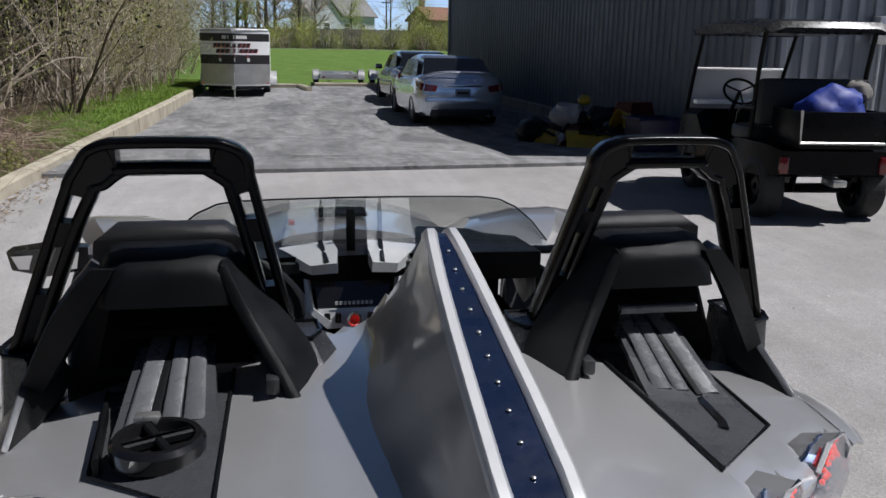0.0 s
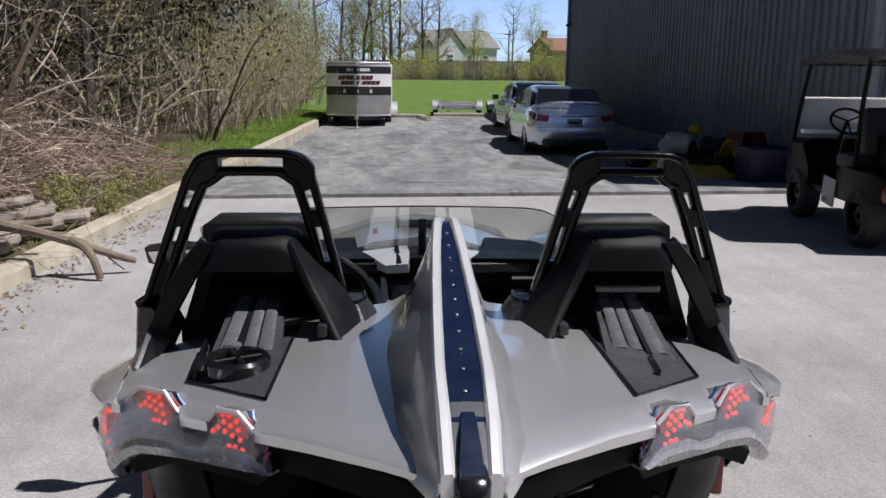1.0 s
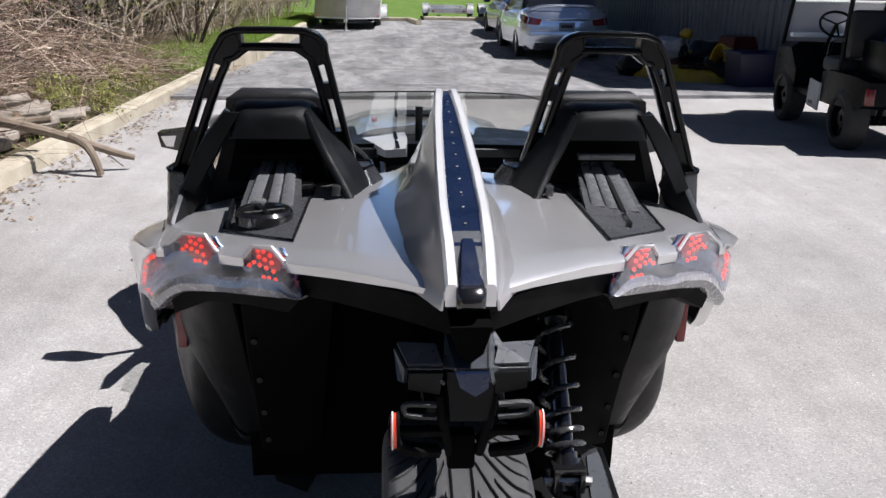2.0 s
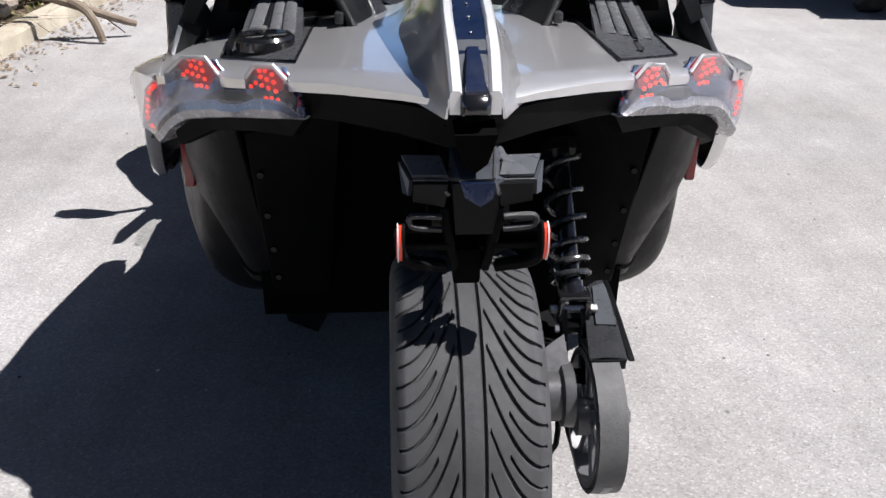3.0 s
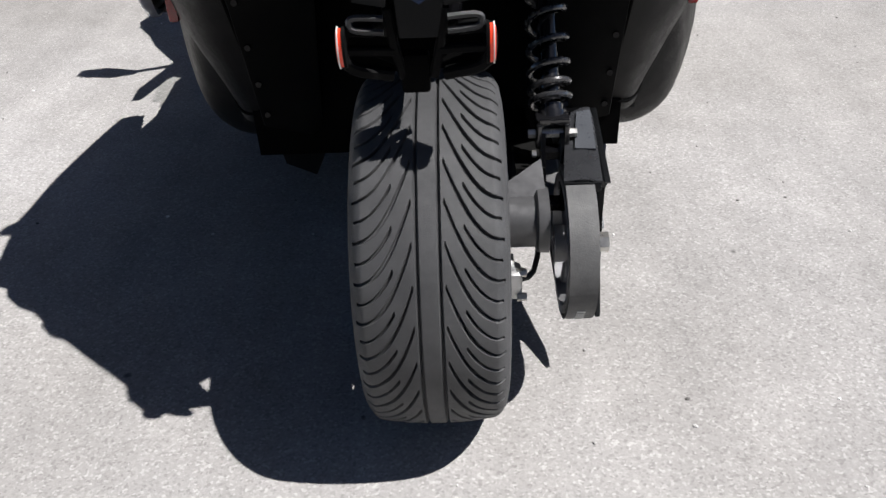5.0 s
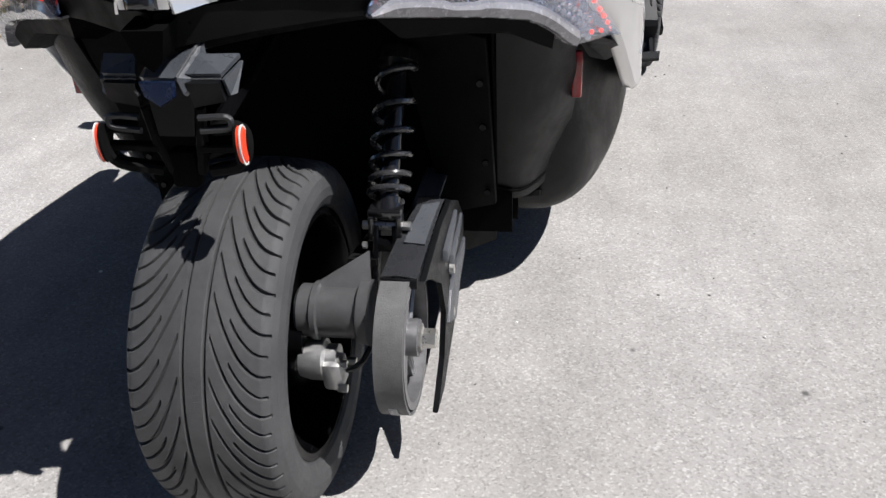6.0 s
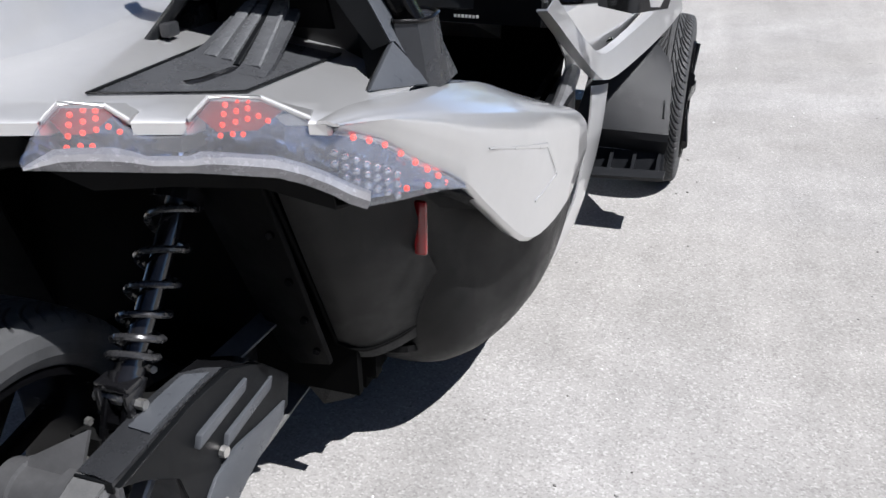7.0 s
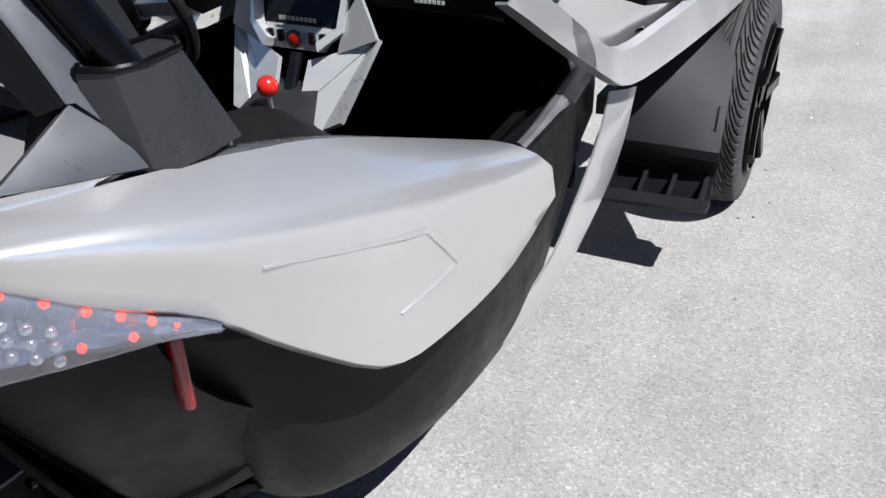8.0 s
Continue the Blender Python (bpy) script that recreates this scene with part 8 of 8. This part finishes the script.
def build_cockpit(car):
    # centre console and tunnel between the seats
    bm = bmesh.new()
    loft(bm, [[(-0.06, 0.70, 0.5), (0.06, 0.70, 0.5), (0.05, 0.70, 0.80), (-0.05, 0.70, 0.80)], [(-0.07, 1.2, 0.4), (0.07, 1.2, 0.4), (0.05, 1.2, 0.52), (-0.05, 1.2, 0.52)], [(-0.10, 1.55, 0.35), (0.10, 1.55, 0.35), (0.08, 1.55, 0.60), (-0.08, 1.55, 0.60)]])
    part("tunnel", bm, GREY_PLASTIC, car)
    con = part("console", bmesh.new(), DASH_SILVER, car, "silver-framed console with switches")
    bm = bmesh.new()
    for s in (-1, 1):
        poly(bm, both([(0.06, 1.50, 0.665), (0.108, 1.52, 0.70), (0.118, 1.54, 0.775), (0.128, 1.55, 0.775), (0.122, 1.52, 0.69), (0.07, 1.49, 0.648)], s), 0.03 * s)
    poly(bm, [(-0.07, 1.492, 0.648), (0.07, 1.492, 0.648), (0.10, 1.512, 0.70), (-0.10, 1.512, 0.70)], 0.02, 0.002)
    part("frame", bm, SILVER_BRIGHT, con)
    bm = bmesh.new()
    poly(bm, [(-0.10, 1.515, 0.702), (0.10, 1.515, 0.702), (0.108, 1.56, 0.79), (-0.108, 1.56, 0.79)], 0.02)
    part("face", bm, GLOSS_BLACK, con)
    for x in (-0.075, -0.045, 0.045, 0.075):
        part("switch", box(bmesh.new(), (x, 1.494, 0.677), (0.017, 0.012, 0.028), 0.003), GLOSS_BLACK, con)
    part("start_ring", lathe(bmesh.new(), [(0, 0.0), (0, 0.021), (-0.006, 0.021), (-0.006, 0.014), (0.0, 0.014)], (0, 1.488, 0.675), "y", 24), CHROME, con)
    part("start_button", lathe(bmesh.new(), [(0.0, 0.014), (-0.006, 0.013), (-0.008, 0.0)], (0, 1.488, 0.675), "y", 20), RED_KNOB, con, "red start button")
    for k in range(9):
        part("name_shape", box(bmesh.new(), (-0.048 + 0.012 * k, 1.506, 0.716), (0.008, 0.002, 0.010)), LETTER, con)
    for k in (-1, 1):
        cheek = part("console_cheek", poly(bmesh.new(), both([(0.040, 1.483, 0.626), (0.185, 1.545, 0.666), (0.034, 1.428, 0.523)], k), 0.012 * k), SILVER_BRIGHT, con, "bright silver faceted cheek")
        part("facet", poly(bmesh.new(), both([(0.185, 1.544, 0.664), (0.102, 1.425, 0.478), (0.034, 1.426, 0.521)], k), 0.012 * k), SILVER_BRIGHT, cheek)
        part("facet", poly(bmesh.new(), both([(0.187, 1.546, 0.667), (0.212, 1.535, 0.678), (0.160, 1.425, 0.506), (0.104, 1.425, 0.479)], k), 0.012 * k), DASH_SILVER, cheek)
        part("facet", poly(bmesh.new(), both([(0.126, 1.53, 0.730), (0.168, 1.53, 0.785), (0.206, 1.53, 0.682), (0.108, 1.51, 0.645)], k), 0.012 * k), SILVER_BRIGHT, cheek)
    bm = bmesh.new()
    bar(bm, [(0.0, 1.49, 0.64), (0.0, 1.38, 0.45)], 0.03, 0.02, (1, 0, 0))
    part("console_spine", bm, GLOSS_BLACK, con)
    con.location = (0.0, 0.072, 0.024)
    sh = part("gear_lever", tube(bmesh.new(), [(0.006, 1.440, 0.515), (0.006, 1.43, 0.610)], 0.008, 8), CHROME, car, "chrome gear lever with a red ball knob")
    part("knob", ball(bmesh.new(), (0.006, 1.43, 0.625), 0.025, 20), RED_KNOB, sh, "glossy red ball knob")
    # steering wheel in front of the left seat
    c = Vector((-0.33, 1.38, 0.78))
    tilt = Matrix.Rotation(radians(22), 3, "X")
    bm = bmesh.new()
    tube(bm, [c + tilt @ Vector((0.175 * math.cos(a), 0, 0.175 * math.sin(a))) for a in [2 * math.pi * k / 36 for k in range(37)]], 0.015, 10, caps=False)
    sw = part("steering_wheel", bm, SEAT, car, "black flat-spoked steering wheel")
    for a in (0.15, 3.0, 4.71):
        bm = bmesh.new()
        bar(bm, [c, c + tilt @ Vector((0.17 * math.cos(a), 0, 0.17 * math.sin(a)))], 0.04, 0.014, tilt @ Vector((-math.sin(a), 0, math.cos(a))))
        part("spoke", bm, ALU if a < 4 else GLOSS_BLACK, sw)
    part("hub", lathe(bmesh.new(), [(-0.02, 0.0), (-0.02, 0.05), (0.02, 0.055), (0.02, 0.0)], c, "y", 20), GLOSS_BLACK, sw)
    # dash shelf and silver brows
    bm = bmesh.new()
    loft(bm, [[(-0.55, 1.62, 0.78), (0.55, 1.62, 0.78), (0.55, 1.62, 0.86), (0.15, 1.60, 0.87), (-0.15, 1.60, 0.87), (-0.55, 1.62, 0.86)], [(-0.55, 2.0, 0.70), (0.55, 2.0, 0.70), (0.55, 2.0, 0.84), (0.15, 2.0, 0.87), (-0.15, 2.0, 0.87), (-0.55, 2.0, 0.84)]])
    part("dashboard", bm, BLACK_PLASTIC, car)
    for s in (-1, 1):
        bm = bmesh.new()
        loft(bm, [both(r, s) for r in ([(0.045, 1.535, 0.838), (0.115, 1.545, 0.832), (0.120, 1.545, 0.858), (0.048, 1.535, 0.866)], [(0.042, 1.60, 0.846), (0.165, 1.615, 0.838), (0.165, 1.615, 0.872), (0.042, 1.60, 0.888)], [(0.05, 1.70, 0.85), (0.215, 1.72, 0.84), (0.20, 1.72, 0.868), (0.05, 1.70, 0.892)])])
        part("dash_brow", bm, SILVER_BRIGHT, car, "angular silver dash brow")
        bm = bmesh.new()
        bar(bm, both([(0.075, 1.542, 0.866), (0.085, 1.68, 0.892)], s), 0.014, 0.010, (1, 0, 0))
        part("dash_inlay", bm, GLOSS_BLACK, car)
        bm = bmesh.new()
        bar(bm, both([(0.145, 1.60, 0.838), (0.56, 1.66, 0.83)], s), 0.02, 0.035, (0, 1, 0))
        part("dash_edge", bm, GREY_PLASTIC, car)
    for k in range(7):
        part("name_shape", box(bmesh.new(), (0.30 + 0.011 * k, 1.615, 0.80), (0.007, 0.003, 0.008)), LETTER, car)
    bm = bmesh.new()
    box(bm, (0.0, 1.66, 0.925), (0.026, 0.012, 0.13), 0.004)
    part("aerial", bm, BLACK_PLASTIC, car, "short flat black upright stalk")
    # windscreen
    n = 21
    top, low = [], []
    for i in range(n):
        f = -1 + 2 * i / (n - 1)
        a = abs(f)
        top.append((f * 0.485, 1.28 + 0.10 * a**2, 1.090 - 0.03 * a**2 - 0.11 * (max(0.0, a - 0.62) / 0.38) ** 2))
        low.append((f * 0.56, 1.70 - 0.06 * a**2, 0.885 - 0.01 * a))
    bm = bmesh.new()
    rows = [top, [tuple(Vector(p).lerp(Vector(q), 0.35) + Vector((0, 0.01, 0.012))) for p, q in zip(top, low)], [tuple(Vector(p).lerp(Vector(q), 0.7) + Vector((0, 0.01, 0.010))) for p, q in zip(top, low)], low]
    sheet(bm, rows, 0.004)
    o = part("windscreen", bm, SCREEN, car, "low clear curved windscreen", sharp=60)
    bm = bmesh.new()
    tube(bm, top, 0.0022, 6)
    part("screen_edge", bm, GREY_PLASTIC, o)


def build_front(car):
    """Hood, front fenders, side arms, mudguards and front wheels."""
    bm = bmesh.new()
    rings = []
    for y, w, z0, z1 in ((1.80, 0.30, 0.74, 0.885), (2.1, 0.34, 0.62, 0.885), (2.5, 0.36, 0.50, 0.85), (2.85, 0.30, 0.42, 0.72), (3.0, 0.18, 0.40, 0.58)):
        rings.append([(-w, y, z0), (-w, y, z1 - 0.05), (-w * 0.55, y, z1), (0, y, z1 + 0.02), (w * 0.55, y, z1), (w, y, z1 - 0.05), (w, y, z0)])
    loft(bm, rings)
    hood = part("hood", bm, SILVER, car, "silver metallic hood")
    bm = bmesh.new()
    for k in range(6):
        box(bm, (0, 1.95 + 0.03 * k, 0.915 - 0.002 * k), (0.16, 0.014, 0.012), 0.002)
    part("hood_vent", bm, BLACK_PLASTIC, hood)
    part("hood_badge", box(bmesh.new(), (-0.16, 1.9, 0.905), (0.02, 0.05, 0.012), 0.003), RED_REFLECTOR, hood)
    for s in (-1, 1):
        # fender top that rises outwards to a point
        n = 9
        a = spline([(0.28, 1.78, 0.835), (0.42, 2.05, 0.845), (0.52, 2.45, 0.80), (0.50, 2.8, 0.68)], n)
        b = spline([(0.56, 1.70, 0.78), (0.74, 2.05, 0.865), (0.80, 2.35, 0.85), (0.74, 2.75, 0.70)], n)
        c = spline([(0.60, 1.78, 0.66), (0.80, 2.12, 0.80), (0.87, 2.32, 0.845), (0.82, 2.72, 0.68)], n)
        d = spline([(0.60, 1.84, 0.575), (0.72, 2.15, 0.665), (0.80, 2.42, 0.74), (0.78, 2.70, 0.64)], n)
        rows = [[(s * q.x, q.y, q.z) for q in (p, p.lerp(r, 0.5) + Vector((0, 0, 0.012)), r, u, v)] for p, r, u, v in zip(a, b, c, d)]
        bm = bmesh.new()
        sheet(bm, rows, 0.006)
        fen = part("front_fender", bm, SILVER, car, "sharp-edged silver front fender", sharp=35)
        # arm: a bent band, down from the cockpit rim to its elbow and up along the fender
        bm = bmesh.new()
        up = [(0.600, 1.50, 0.885), (0.628, 1.68, 0.775), (0.658, 1.82, 0.685), (0.690, 1.90, 0.650), (0.745, 2.06, 0.680), (0.82, 2.30, 0.735), (0.86, 2.50, 0.775)]
        dn = [(0.602, 1.40, 0.875), (0.640, 1.62, 0.735), (0.676, 1.82, 0.615), (0.709, 1.90, 0.577), (0.765, 2.06, 0.600), (0.84, 2.32, 0.650), (0.88, 2.52, 0.690)]
        rows = [[(s * (p[0] - 0.012), p[1], p[2] + 0.006), (s * (p[0] + 0.008), p[1] - 0.004, p[2]), (s * (q[0] + 0.008), q[1] - 0.004, q[2]), (s * (q[0] - 0.02), q[1] + 0.006, q[2] - 0.004)] for p, q in zip(spline(up, 19), spline(dn, 19))]
        sheet(bm, rows, 0.006)
        part("side_arm", bm, SILVER, car, "bent silver side arm", sharp=40)
        bm = bmesh.new()
        poly(bm, both([(0.585, 1.60, 0.80), (0.60, 1.90, 0.62), (0.62, 2.06, 0.62), (0.56, 2.05, 0.80), (0.54, 1.75, 0.82)], s), 0.01 * s)
        part("arm_infill", bm, BLACK_PLASTIC, car)
        bm = bmesh.new()
        bar(bm, both([(0.63, 1.97, 0.62), (0.665, 2.0, 0.70), (0.66, 2.03, 0.80)], s), 0.03, 0.03, (1, 0, 0))
        for z in (0.66, 0.72, 0.77):
            bar(bm, both([(0.64, 1.985, z), (0.70, 2.04, z + 0.01)], s), 0.012, 0.012, (0, 0, 1))
        part("hinge", bm, BLACK_METAL, car)
        bm = bmesh.new()
        poly(bm, both([(0.60, 1.86, 0.70), (0.66, 1.97, 0.66), (0.70, 2.06, 0.80), (0.62, 1.95, 0.83)], s), 0.01 * s)
        part("lamp_glass", bm, LENS, car)
        # mirror
        bm = bmesh.new()
        loft(bm, [both(r, s) for r in ([(0.70, 1.66, 0.90), (0.70, 1.70, 0.90), (0.70, 1.70, 0.84), (0.70, 1.66, 0.84)], [(0.80, 1.63, 0.905), (0.80, 1.73, 0.905), (0.80, 1.73, 0.83), (0.80, 1.63, 0.83)], [(0.90, 1.65, 0.895), (0.90, 1.71, 0.895), (0.89, 1.70, 0.845), (0.89, 1.65, 0.845)])])
        mir = part("mirror", bm, GLOSS_BLACK, car, "pointed black wing mirror")
        bm = bmesh.new()
        poly(bm, both([(0.72, 1.648, 0.892), (0.885, 1.640, 0.886), (0.87, 1.644, 0.85), (0.73, 1.652, 0.845)], s), 0.006 * s)
        part("mirror_glass", bm, CHROME, mir)
        part("mirror_stalk", tube(bmesh.new(), both(spline([(0.71, 1.68, 0.86), (0.62, 1.72, 0.84), (0.55, 1.76, 0.83)], 6), s), 0.014, 8), GLOSS_BLACK, mir)
        # mudguard: apron, slotted lower tray
        bm = bmesh.new()
        rows = [both(r, s) for r in (
            [(0.64, 2.30, 0.63), (0.76, 2.40, 0.615), (0.872, 2.52, 0.56)],
            [(0.62, 2.22, 0.54), (0.74, 2.29, 0.535), (0.884, 2.38, 0.525)],
            [(0.60, 2.15, 0.42), (0.74, 2.19, 0.42), (0.900, 2.25, 0.415)],
            [(0.58, 2.12, 0.335), (0.74, 2.125, 0.335), (0.910, 2.15, 0.325)],
            [(0.57, 2.13, 0.305), (0.74, 2.13, 0.305), (0.913, 2.14, 0.302)],
            [(0.56, 2.16, 0.255), (0.74, 2.16, 0.255), (0.905, 2.16, 0.250)])]
        sheet(bm, rows, 0.006)
        mg = part("front_mudguard", bm, MUD_GREY, car, "dark grey plastic mudguard", sharp=30)
        bm = bmesh.new()
        poly(bm, both([(0.58, 2.06, 0.200), (0.919, 2.06, 0.215), (0.915, 2.035, 0.195), (0.58, 2.03, 0.180)], s), 0.02 * s)
        part("tray", bm, MUD_GREY, mg)
        part("tray_floor", poly(bmesh.new(), both([(0.57, 2.05, 0.186), (0.912, 2.05, 0.200), (0.905, 2.15, 0.190), (0.57, 2.15, 0.180)], s), 0.006 * s), MUD_GREY, mg)
        bm = bmesh.new()
        poly(bm, both([(0.56, 2.17, 0.25), (0.905, 2.165, 0.25), (0.905, 2.13, 0.185), (0.56, 2.13, 0.175)], s), 0.006 * s)
        part("tray_back", bm, MUD_GREY, mg)
        for x in (0.64, 0.73, 0.81, 0.895):
            bm = bmesh.new()
            poly(bm, both([(x, 2.155, 0.255), (x, 2.12, 0.235), (x, 2.045, 0.205), (x, 2.13, 0.19)], s), 0.012 * s)
            part("tray_rib", bm, MUD_GREY, mg)
        bm = bmesh.new()
        bar(bm, both([(0.70, 2.255, 0.508), (0.865, 2.36, 0.512)], s), 0.010, 0.006, (0, 0, 1))
        bar(bm, both([(0.865, 2.36, 0.512), (0.885, 2.19, 0.37)], s), 0.006, 0.006, (1, 0, 0))
        part("mudguard_crease", bm, BLACK_PLASTIC, mg)
        bm = bmesh.new()
        loft(bm, [both(r, s) for r in ([(0.50, 2.36, 0.30), (0.50, 2.5, 0.30), (0.50, 2.5, 0.36), (0.50, 2.36, 0.36)], [(0.80, 2.60, 0.24), (0.80, 2.74, 0.24), (0.80, 2.74, 0.30), (0.80, 2.60, 0.30)])])
        part("wishbone", bm, BLACK_METAL, car)
    me, rim = tyre_mesh("tyre", 0.330, 0.150, 40, 560, 64)
    for s in (-1, 1):
        c = Vector((s * 0.868, 2.630, 0.318))
        wh = part("front_wheel", lathe(bmesh.new(), [(-0.06, 0.03), (0.07, 0.03), (0.07, 0.065), (-0.06, 0.065)], c, "x", 20, closed=True), BLACK_METAL, car, "front wheel with a black alloy rim")
        o = new("tyre", me)
        o.parent = wh
        o.location = c
        bm = bmesh.new()
        lathe(bm, [(-0.085, rim), (-0.085, rim - 0.012), (0.085, rim - 0.012), (0.085, rim)], c, "x", 40, closed=True)
        for k in range(5):
            a = 2 * math.pi * k / 5
            d = Vector((0, math.cos(a), math.sin(a)))
            bar(bm, [c + Vector((s * 0.07, 0, 0)) + d * 0.05, c + Vector((s * 0.085, 0, 0)) + d * (rim - 0.01)], 0.05, 0.03, d.cross(Vector((1, 0, 0))))
        part("rim", bm, BLACK_METAL, wh, "black five-spoke rim")


HUB_GREY = varied("hub_casting_grey", (0.06, 0.06, 0.062), (0.10, 0.10, 0.103), 14, 0.4, 0.3)
# almost no gloss, near zero: shade under the tail is put into the black
TAIL_BLACK = varied("black_tail_with_shade", (0.004, 0.004, 0.004), (0.008, 0.008, 0.008), 6, 0.55, spec=0.03)
# blue of the reflected sky is put into the mirror's colour
BOWL = varied("sky_tinted_lamp_bowl", (0.07, 0.115, 0.22), (0.28, 0.36, 0.54), 60, 0.22, 0.9)
BOWL_BRIGHT = varied("bright_lamp_mirror", (0.62, 0.62, 0.66), (0.82, 0.82, 0.84), 60, 0.12, 0.85)
RED_GLOW = glowing("red_glow", (0.24, 0.013, 0.014), 0.22)
LAMP_TRIM = varied("frosted_lamp_trim", (0.20, 0.195, 0.205), (0.31, 0.305, 0.315), 20, 0.25, 0.1, 0.5)


def build_roadster():
    car = thing("roadster", "silver three-wheeled open roadster with black roll hoops", "roadster")
    build_tub(car)
    build_rear_body(car)
    build_fin(car)
    for s in (-1, 1):
        build_hoop(car, s)
        build_seat(car, s)
        build_well(car, s)
    build_rear_wheel(car)
    build_drive(car)
    build_plate_holder(car)
    build_cockpit(car)
    build_front(car)
    # a part that only gathers pieces takes over the first of them
    for ob in list(car.children):
        if ob.type == "MESH" and not ob.data.vertices:
            first = next(c for c in ob.children if not c.children and c.matrix_local == Matrix.Identity(4))
            ob.data = first.data
            bpy.data.objects.remove(first)


# ---------------------------------------------------------------- put it together
build_ground()
build_paving()
build_building()
build_unseen_wall()
build_roadster()
build_cart()
build_enclosed_trailer()
build_flat_trailer(1.72, 32.7, 0)
build_flat_trailer(3.85, 32.9, 0)
# silver made lighter and bluer: sky light on the rear is put into the paint
SILVER_CAR = varied("sky_tinted_car_paint", (0.60, 0.65, 0.73), (0.66, 0.71, 0.79), 3, 0.24, 0.9, 0.8, rr=0.05)
DARK_CAR = varied("dark_car_paint", (0.02, 0.022, 0.025), (0.035, 0.037, 0.04), 3, 0.25, 0.3, 0.9, rr=0.05)
build_sedan(3.32, 16.35, 0.5, SILVER_CAR, "silver saloon car parked along the hall")
build_sedan(3.55, 21.6, 1.5, DARK_CAR, "dark saloon car parked ahead of the silver one", spoiler=False)
build_pile()
build_distance()
build_brushwood()
build_thicket()
build_kerb()
